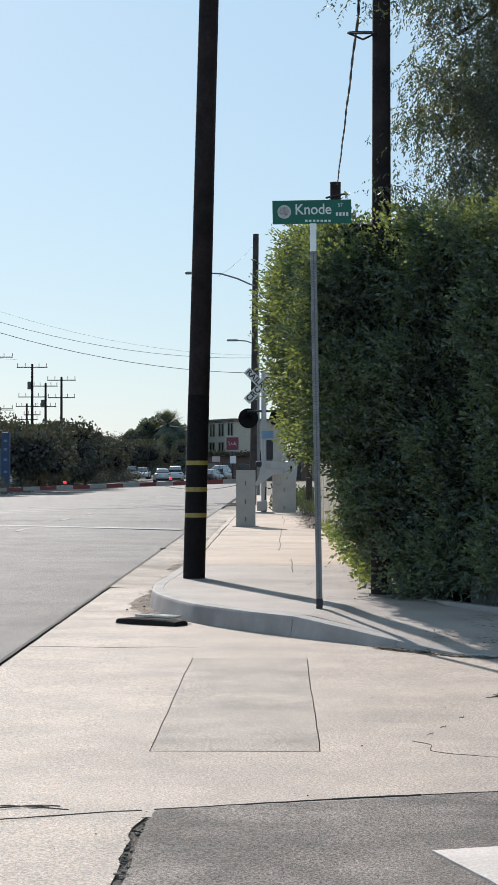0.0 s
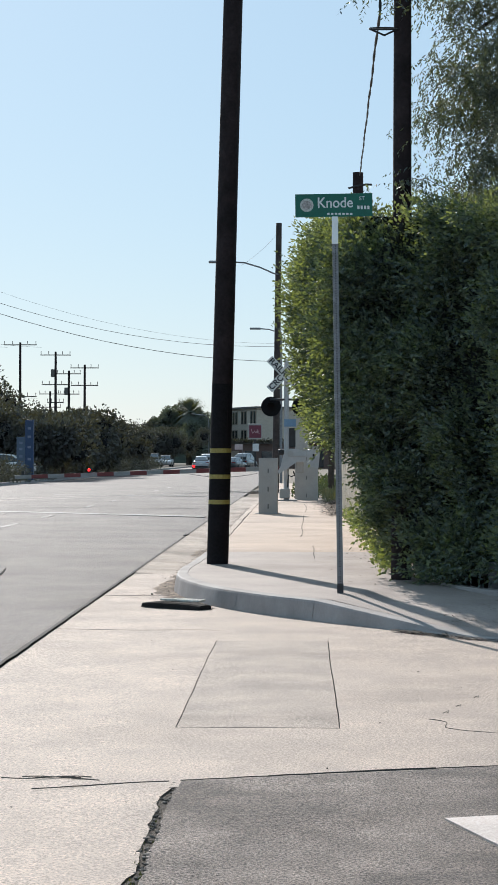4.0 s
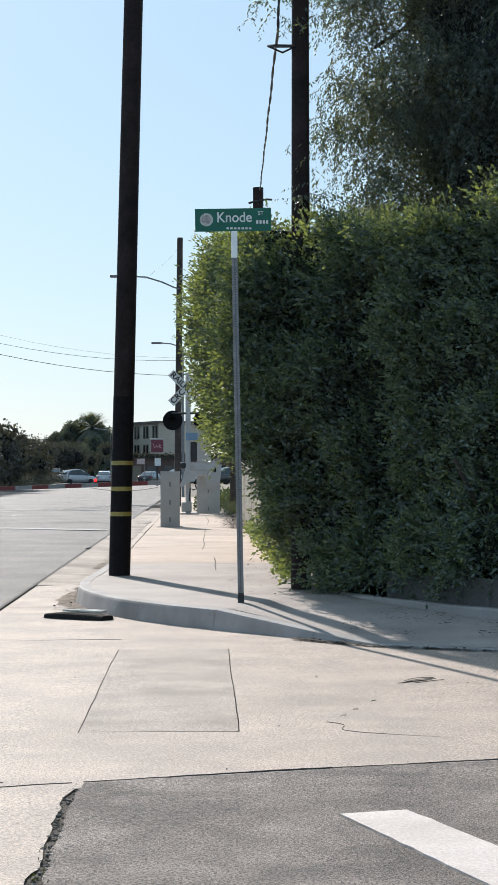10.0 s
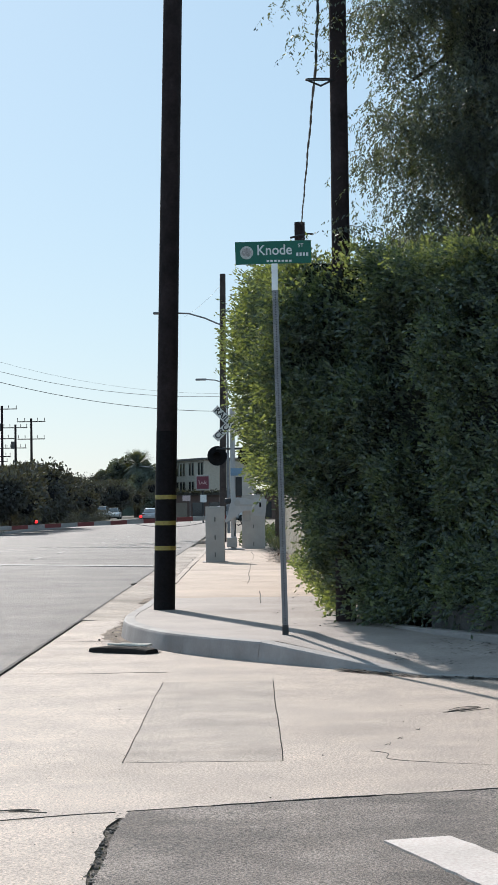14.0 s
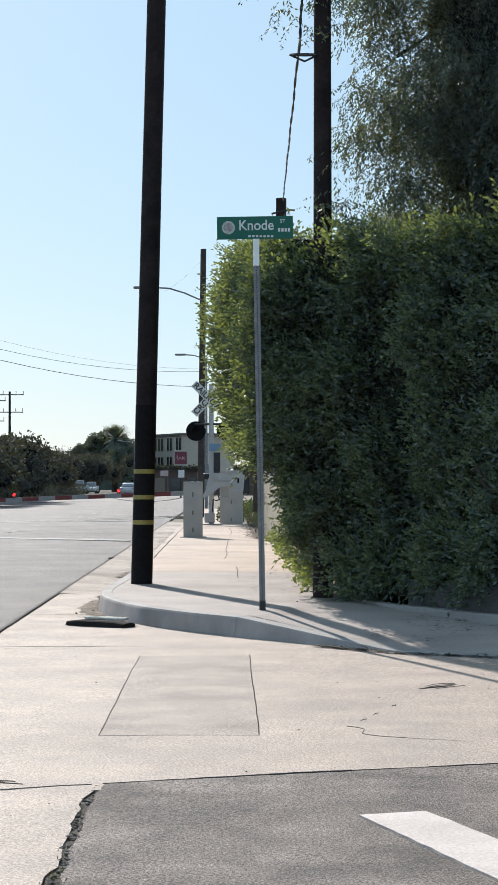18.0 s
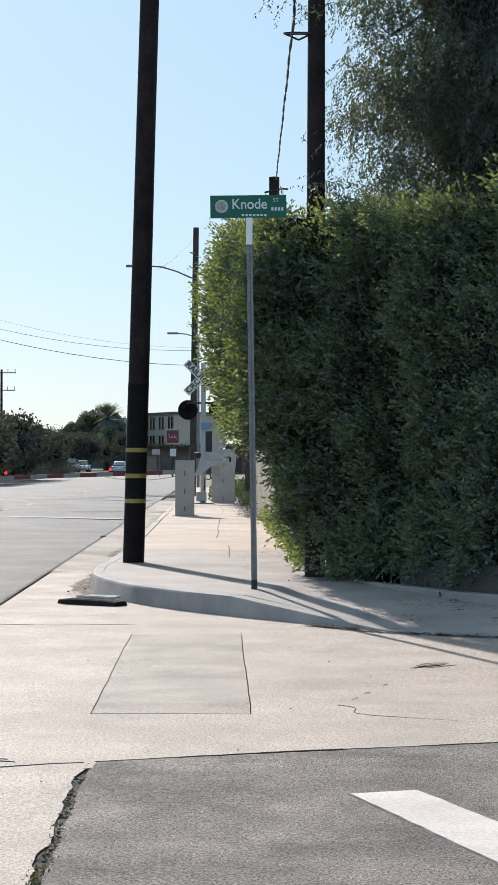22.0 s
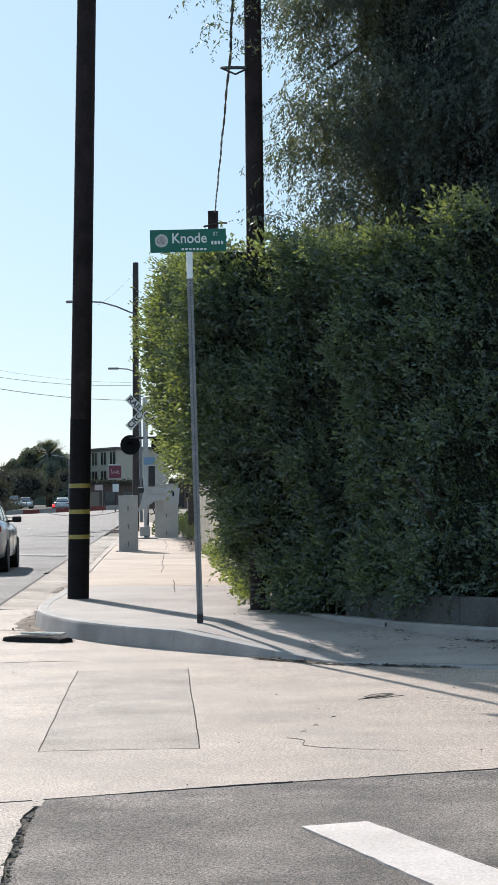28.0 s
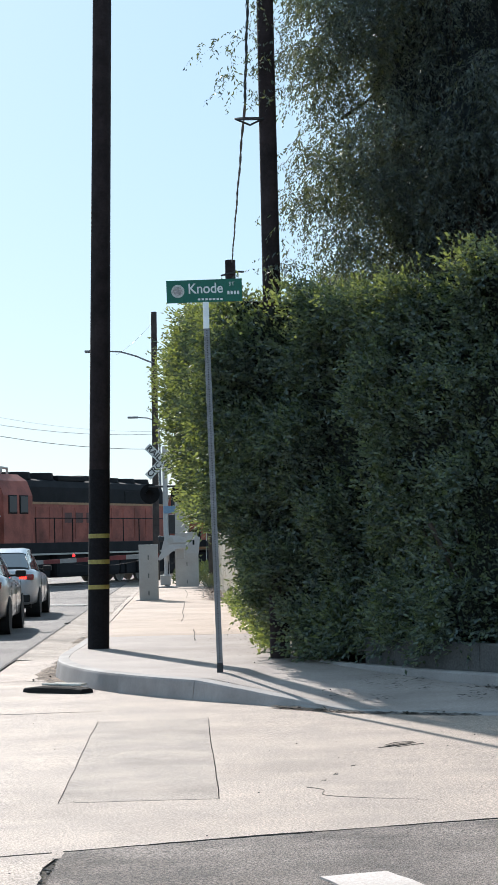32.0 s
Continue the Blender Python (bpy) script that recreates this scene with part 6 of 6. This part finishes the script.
far_a = car("distant silver hatchback waiting beyond the tracks", SILVER, 0.12, False, "distant cars")
far_b = car("distant white pickup beyond the tracks", WHITECAR, 0.4, False, "distant cars")
far_c = car("distant dark saloon crossing beyond the tracks", DARKCAR, 0.05, False, "distant cars")
far_d = car("distant dark van with a pale roof beyond the tracks", DARKCAR, 0.5, False, "distant cars")
far_e = car("distant grey estate car turning beyond the tracks", SILVER, 0.3, False, "distant cars")

# cars parked under the far trees
for x, y, turn, paint, tall, label in ((-18.6, 120.5, 84, WHITECAR, 0.1, "white car parked under the roadside trees"), (-21.0, 127, 95, SILVER, 0.3, "silver van parked under the roadside trees"),
                                       (-19.5, 133, 88, PEARL, 0.0, "grey car parked under the roadside trees"), (-19.0, 160, 90, WHITECAR, 0.2, "white car parked among the roadside trees"),
                                       (-19.5, 262, 176, SILVER, 0.3, "silver car parked nose outwards beyond the trees"), (-18.2, 266, 178, WHITECAR, 0.1, "white car parked nose outwards beyond the trees")):
    parked = car(label, paint, tall, False, "parked cars")
    parked.matrix_basis = pose(x, y, 0.17, 0, 0, turn)

# ---- the locomotive ----
ORANGE = mat("faded_orange_paint", (0.285, 0.082, 0.058), 0.6, 0.35, 1.4, 18, 0.08, stain=0.45, spec=0.3, fleck=0.35)
LBLACK = mat("locomotive_black", (0.016, 0.016, 0.018), 0.85, 0.3, 1.5, 30, 0.06, spec=0.2, fleck=0.3)
CREAM = mat("faded_yellow_stripe", (0.30, 0.165, 0.075), 0.5, 0.25, 2, 30, 0.05)
MARK = mat("faded_dark_marking", (0.10, 0.045, 0.040), 0.7, 0.4, 3, 20, 0.05)
RAILING = mat("pale_handrail", (0.40, 0.38, 0.34), 0.5, 0.15)
LAMP = glow("headlamp_glow", (1.0, 0.80, 0.58), 1.6)
LOCO_GLASS = plain("dark_cab_glass", (0.012, 0.012, 0.014), 0.35)
# metal mirror pane; its brightness stands in for sky seen through the cab
SKY_GLASS = plain("sky_mirror_glass", (0.6, 0.62, 0.64), 0.15, metal=1.0)


def locomotive():
    """Points along +y; its origin is on the rails below the front coupler."""
    ob = thing("locomotive", "faded orange and black diesel locomotive", "locomotive", (0, 0, 0), group="diesel locomotives")
    def p(name, bm, m, label="", parent=None, smooth=False):
        return part(name, bm, m, parent or ob, label, smooth)
    p("deck", box(bmesh.new(), (0, -10.6, 1.5), (3.05, 18.6, 0.42), 0.03), LBLACK)
    p("sill_stripe", box(bmesh.new(), (0, -10.6, 1.255), (3.07, 18.5, 0.07), 0.005), RAILING)
    # nose: tapered short hood
    rings = []
    for y, w, zt in ((-1.28, 0.90, 3.10), (-1.36, 0.98, 3.22), (-2.95, 1.0, 3.30)):
        rings.append([(w, y, 1.7), (w, y, zt - .22), (w * .86, y, zt), (-w * .86, y, zt), (-w, y, zt - .22), (-w, y, 1.7)])
    nose = p("nose", loft(bmesh.new(), rings), ORANGE, "faded orange nose")
    for s in (-1, 1):
        arc = [(s * (.95 - .78 * math.cos(radians(a))), 1.70 + .62 * math.sin(radians(a))) for a in (0, 15, 30, 45, 60, 75, 90)]
        p("nose_patch", plate(bmesh.new(), arc + [(s * .95, 1.70)], -1.275, -1.262), LBLACK, parent=nose)
        rim = bmesh.new()
        pipe(rim, [(x, -1.262, z) for x, z in arc], .028, 6)
        p("nose_stripe", rim, CREAM, parent=nose)
    p("door", box(bmesh.new(), (0.55, -1.27, 2.4), (0.62, 0.03, 1.3), 0.01), ORANGE, parent=nose)
    # cab
    sec = [(1.5, 1.7), (1.5, 3.55), (1.28, 4.12), (.85, 4.4), (-.85, 4.4), (-1.28, 4.12), (-1.5, 3.55), (-1.5, 1.7)]
    cab = p("cab", loft(bmesh.new(), [[(x, y, z) for x, z in sec] for y in (-2.96, -5.2)]), ORANGE, "faded orange cab")
    for x, w in ((-.30, .40), (.32, .42), (1.0, .62)):
        p("window_frame", box(bmesh.new(), (x, -2.95, 3.62), (w + .08, .05, .56), .02), LBLACK, parent=cab)
        p("windscreen", box(bmesh.new(), (x, -2.925, 3.62), (w - .02, .03, .46), .01), SKY_GLASS if w == .42 else LOCO_GLASS, parent=cab)
    for s in (-1, 1):
        for y in (-3.65, -4.5):
            p("window_frame", box(bmesh.new(), (s * 1.5, y, 3.2), (.05, .66, .72), .02), LBLACK, parent=cab)
            p("side_window", box(bmesh.new(), (s * 1.525, y, 3.2), (.03, .56, .62), .01), LOCO_GLASS, parent=cab)
        # number boards over the windows, kept blank
        bm = bmesh.new()
        for k in range(4):
            if s > 0:
                continue
            box(bm, (s * .62 - .24 + k * .16, -2.945, 4.0), (.10, .012, .17), 0)
        if s < 0:
            p("print_bar", bm, RAILING, "plain pale bars", parent=cab)
    p("air_conditioner", box(bmesh.new(), (0.1, -3.9, 4.56), (1.5, 1.0, .3), .08), RAILING)
    p("horn", pipe(bmesh.new(), [(-.5, -5.0, 4.4), (-.5, -5.0, 4.65), (-.5, -4.5, 4.68)], .05), RAILING)
    # long hood: orange below, black above
    hood = p("hood", box(bmesh.new(), (0, -11.9, 2.5), (1.8, 13.3, 1.62), .02), ORANGE, "faded orange engine hood")
    sec = [(.905, 3.3), (.905, 3.95), (.78, 4.2), (.5, 4.28), (-.5, 4.28), (-.78, 4.2), (-.905, 3.95), (-.905, 3.3)]
    p("hood_top", loft(bmesh.new(), [[(x, y, z) for x, z in sec] for y in (-5.21, -18.2)] + [[(x * .9, -18.5, 3.3 + (z - 3.3) * .7) for x, z in sec]]), LBLACK, "black upper hood")
    p("hood_stripe", box(bmesh.new(), (0, -11.9, 3.30), (1.83, 13.2, .09), .005), CREAM)
    for y in (-6.3, -8.2):
        p("roof_fan", rod(bmesh.new(), (0, y, 4.26), (0, y, 4.54), .72, .68, 20), LBLACK)
    p("dynamic_brake", box(bmesh.new(), (0, -9.9, 4.34), (1.5, 2.4, .22), .06), LBLACK)
    for y in (-14.2, -15.8, -17.2):
        p("roof_fan", rod(bmesh.new(), (0, y, 4.26), (0, y, 4.46), .66, .62, 20), LBLACK)
    p("exhaust_stack", box(bmesh.new(), (0, -12.1, 4.38), (.4, .9, .3), .04), LBLACK)
    p("radiator", box(bmesh.new(), (0, -16.2, 3.62), (1.86, 3.6, .5), .02), LBLACK)
    for k in range(11):
        y = -5.9 - k * 1.1
        for s in (-1, 1):
            p("hood_door", box(bmesh.new(), (s * .905, y, 2.5), (.02, .98, 1.3), .006), ORANGE, parent=hood)
    for s in (-1, 1):
        for k in range(4):
            p("faded_mark", box(bmesh.new(), (s * .917, -9.2 - k * .95, 2.72), (.006, .62, .42), .003), MARK, "plain faded dark shape", parent=hood)
    # handrails and steps
    for s in (-1, 1):
        bm = bmesh.new()
        pipe(bm, [(s * 1.46, -5.4, 2.68), (s * 1.46, -19.3, 2.68)], .02, 6)
        p("handrail", bm, LBLACK)
        for k in range(10):
            y = -5.5 - k * 1.52
            p("stanchion", rod(bmesh.new(), (s * 1.46, y, 1.68), (s * 1.46, y, 2.7), .022, seg=6), LBLACK)
        p("front_rail", pipe(bmesh.new(), [(s * 1.46, -.75, .75), (s * 1.46, -.8, 1.9), (s * 1.46, -1.05, 2.65), (s * 1.46, -1.5, 2.75)], .024, 6), RAILING)
        p("front_rail", pipe(bmesh.new(), [(s * 1.46, -2.2, .75), (s * 1.46, -2.15, 2.0), (s * 1.46, -2.35, 2.7), (s * 1.46, -2.8, 2.75)], .024, 6), RAILING)
        for z in (.55, .95):
            p("step", box(bmesh.new(), (s * 1.3, -1.45, z), (.4, 1.2, .06), .01), LBLACK)
        lamp = p("ditch_light", rod(bmesh.new(), (s * .92, -.78, 1.62), (s * .92, -.66, 1.62), .15, .15, 16), LBLACK)
        p("lens", rod(bmesh.new(), (s * .92, -.655, 1.62), (s * .92, -.645, 1.62), .075, .075, 16), LAMP, "lit headlamp", parent=lamp)
    p("front_platform", box(bmesh.new(), (0, -.98, 1.5), (3.0, .66, .3), .03), LBLACK)
    p("platform_edge", box(bmesh.new(), (0, -.64, 1.33), (3.0, .03, .12), .004), CREAM)
    for z in (2.86, 3.06):
        lamp = p("headlight", rod(bmesh.new(), (0, -1.30, z), (0, -1.2, z), .12, .12, 16), LBLACK)
        p("lens", rod(bmesh.new(), (0, -1.195, z), (0, -1.185, z), .085, .085, 16), LAMP, "lit headlamp", parent=lamp)
    # plough
    bm = bmesh.new()
    prof = [(-1.5, -.75), (0, -.42), (1.5, -.75)]
    lo = [bm.verts.new((x, y + .1, .14)) for x, y in prof]
    hi = [bm.verts.new((x, y - .12, 1.15)) for x, y in prof]
    bk = [bm.verts.new((x, -1.1, z)) for x in (-1.5, 1.5) for z in (.14, 1.15)]
    for k in range(2):
        bm.faces.new((lo[k], lo[k + 1], hi[k + 1], hi[k]))
    bm.faces.new((lo[0], hi[0], bk[1], bk[0]))
    bm.faces.new((lo[2], bk[2], bk[3], hi[2]))
    bm.faces.new((hi[0], hi[1], hi[2], bk[3], bk[1]))
    p("snow_plough", bm, LBLACK)
    p("coupler", box(bmesh.new(), (0, -.35, .98), (.32, .8, .34), .06), LBLACK)
    p("fuel_tank", box(bmesh.new(), (0, -10.2, .78), (2.7, 5.6, .95), .18), LBLACK)
    for c in (-4.6, -15.9):
        for s in (-1, 1):
            p("truck_frame", box(bmesh.new(), (s * 1.08, c, .66), (.2, 5.1, .66), .06), LBLACK)
            for y in (-1.95, 0, 1.95):
                p("journal_box", box(bmesh.new(), (s * 1.2, c + y, .56), (.16, .46, .42), .05), LBLACK)
            for y in (-1.0, 1.0):
                p("spring", rod(bmesh.new(), (s * 1.2, c + y, .35), (s * 1.2, c + y, .85), .12, seg=10), LBLACK)
        for y in (-1.95, 0, 1.95):
            ax = new("axle")
            ax.parent = ob
            ax.matrix_basis = pose(0, c + y, .51)
            for s in (-1, 1):
                bm = bmesh.new()
                rod(bm, (s * .70, 0, 0), (s * .83, 0, 0), .51, .50, 28)
                part("wheel", bm, STEEL, ax)
    p("underframe", box(bmesh.new(), (0, -10.6, .86), (2.0, 17.4, .95), .05), LBLACK)
    p("rear_platform", box(bmesh.new(), (0, -19.6, 1.45), (3.0, 1.0, .35), .03), LBLACK)
    return ob


loco = locomotive()
loco_two = copy_thing(loco, pose(0, 0, 0))
for o in list(loco_two.children_recursive):
    if o.name.startswith("lens"):
        bpy.data.objects.remove(o)
tagged(loco_two, "second faded orange diesel locomotive behind the first", "locomotive")


# ---- everything that moves ----
def glide(rows):
    """A smooth curve through (seconds, value) rows, held flat at both ends."""
    def value(t):
        if t <= rows[0][0]:
            return rows[0][1]
        for (t0, v0), (t1, v1) in zip(rows, rows[1:]):
            if t <= t1:
                return v0 + (v1 - v0) * (t - t0) / (t1 - t0)
        return rows[-1][1]
    return value


def roll_wheels(thing_ob, names, travel, radius, times):
    """Turn the wheels of a thing by the way it goes."""
    for child in thing_ob.children:
        if child.name.split(".")[0] in names:
            base = child.matrix_basis.copy()
            walk(child, [(t, base @ pose(0, 0, 0, -math.degrees((travel(t) - travel(0)) / radius), 0, 0)) for t in times])


def drive(ob, x, ys, turn=0.0, spin=True):
    way = glide(ys)
    times = sorted({0.0, 32.0, *[t for t, _ in ys]})
    walk(ob, [(t, pose(x, way(t), 0.02, 0, 0, turn)) for t in times])
    if spin:
        ts, t = [0.0], 0.0
        while t < 32.0:
            t = round(t + 0.1, 2)
            if abs(way(t) - way(ts[-1])) > 0.38 or t >= 32.0:
                ts.append(t)
        roll_wheels(ob, ("wheel",), lambda q: way(q) * (1 if abs(turn) < 90 else -1), 0.325, ts)


TRAIN_SPEED = 6.9


def motions():
    drive(car_a, -4.06, [(0, -60), (20, -25), (23.0, 18.0), (24.2, 26.6), (25.0, 31.4), (26.0, 36.2), (26.5, 38.2), (28.5, 43.2), (29.0, 44.1), (29.5, 44.8), (30.0, 45.2), (30.5, 45.4), (32.0, 45.5)])
    drive(car_b, -3.97, [(0, -80), (24, -40), (28.5, 18), (30.0, 30.0), (31.0, 35.0), (31.5, 36.2), (32.0, 36.75)])
    for ob, back in ((loco, 0.0), (loco_two, 20.9)):
        walk(ob, [(t, Matrix.Translation(TRACK + AWAY * (back - 1.5 + TRAIN_SPEED * (32 - t)) + Vector((0, 0, 0.03))) @ pose(0, 0, 0, 0, 0, 155)) for t in (0, 8, 16, 24, 28, 30, 32)])
    ts = [0.0] + [28.0 + 0.1 * k for k in range(41)]
    roll_wheels(loco, ("axle",), lambda t: TRAIN_SPEED * max(0, t - 28.0), 0.51, ts)
    # traffic beyond the tracks
    walk(far_a, [(0, pose(-12.58, 214, 0.02, 0, 0, 6)), (3, pose(-11.19, 216, 0.02, 0, 0, 2)), (5.5, pose(-10.73, 218, 0.02, 0, 0, 0)), (7, pose(-10.83, 218, 0.02, 0, 0, 0)), (32, pose(-10.83, 218, 0.02, 0, 0, 0))])
    walk(far_b, [(0, pose(-11.63, 224, 0.02, 0, 0, 0)), (3, pose(-10.69, 225, 0.02, 0, 0, -5)), (5.5, pose(-9.72, 226, 0.02, 0, 0, -12)), (7.5, pose(-6.76, 227, 0.02, 0, 0, -25)), (9.5, pose(-3.42, 228, 0.02, 0, 0, -40)), (13, pose(6.96, 232, 0.02, 0, 0, -60)), (32, pose(75.00, 250, 0.02, 0, 0, -70))])
    walk(far_c, [(0, pose(-7.30, 216, 0.02, 0, 0, -15)), (6.5, pose(-7.32, 216, 0.02, 0, 0, -15)), (7.5, pose(-7.10, 217, 0.02, 0, 0, -15)), (9.5, pose(-6.52, 218, 0.02, 0, 0, -15)), (11, pose(-2.66, 222, 0.02, 0, 0, -30)), (14, pose(11.30, 226, 0.02, 0, 0, -60)), (32, pose(72.00, 240, 0.02, 0, 0, -70))])
    walk(far_d, [(0, pose(-6.30, 221, 0.02, 0, 0, -15)), (5.5, pose(-6.23, 221, 0.02, 0, 0, -15)), (6.5, pose(-6.32, 221, 0.02, 0, 0, -15)), (8.5, pose(-2.24, 224, 0.02, 0, 0, -40)), (12, pose(11.40, 228, 0.02, 0, 0, -60)), (32, pose(72.00, 240, 0.02, 0, 0, -70))])
    walk(far_e, [(0, pose(-52.0, 250, 0.02, 0, 0, -80)), (8, pose(-33.0, 247, 0.02, 0, 0, -80)), (11, pose(-8.59, 226, 0.02, 0, 0, -40)), (12, pose(-7.17, 224, 0.02, 0, 0, -25)), (13.5, pose(-4.07, 226, 0.02, 0, 0, -40)), (17, pose(9.20, 230, 0.02, 0, 0, -65)), (32, pose(75.00, 250, 0.02, 0, 0, -70))])


motions()
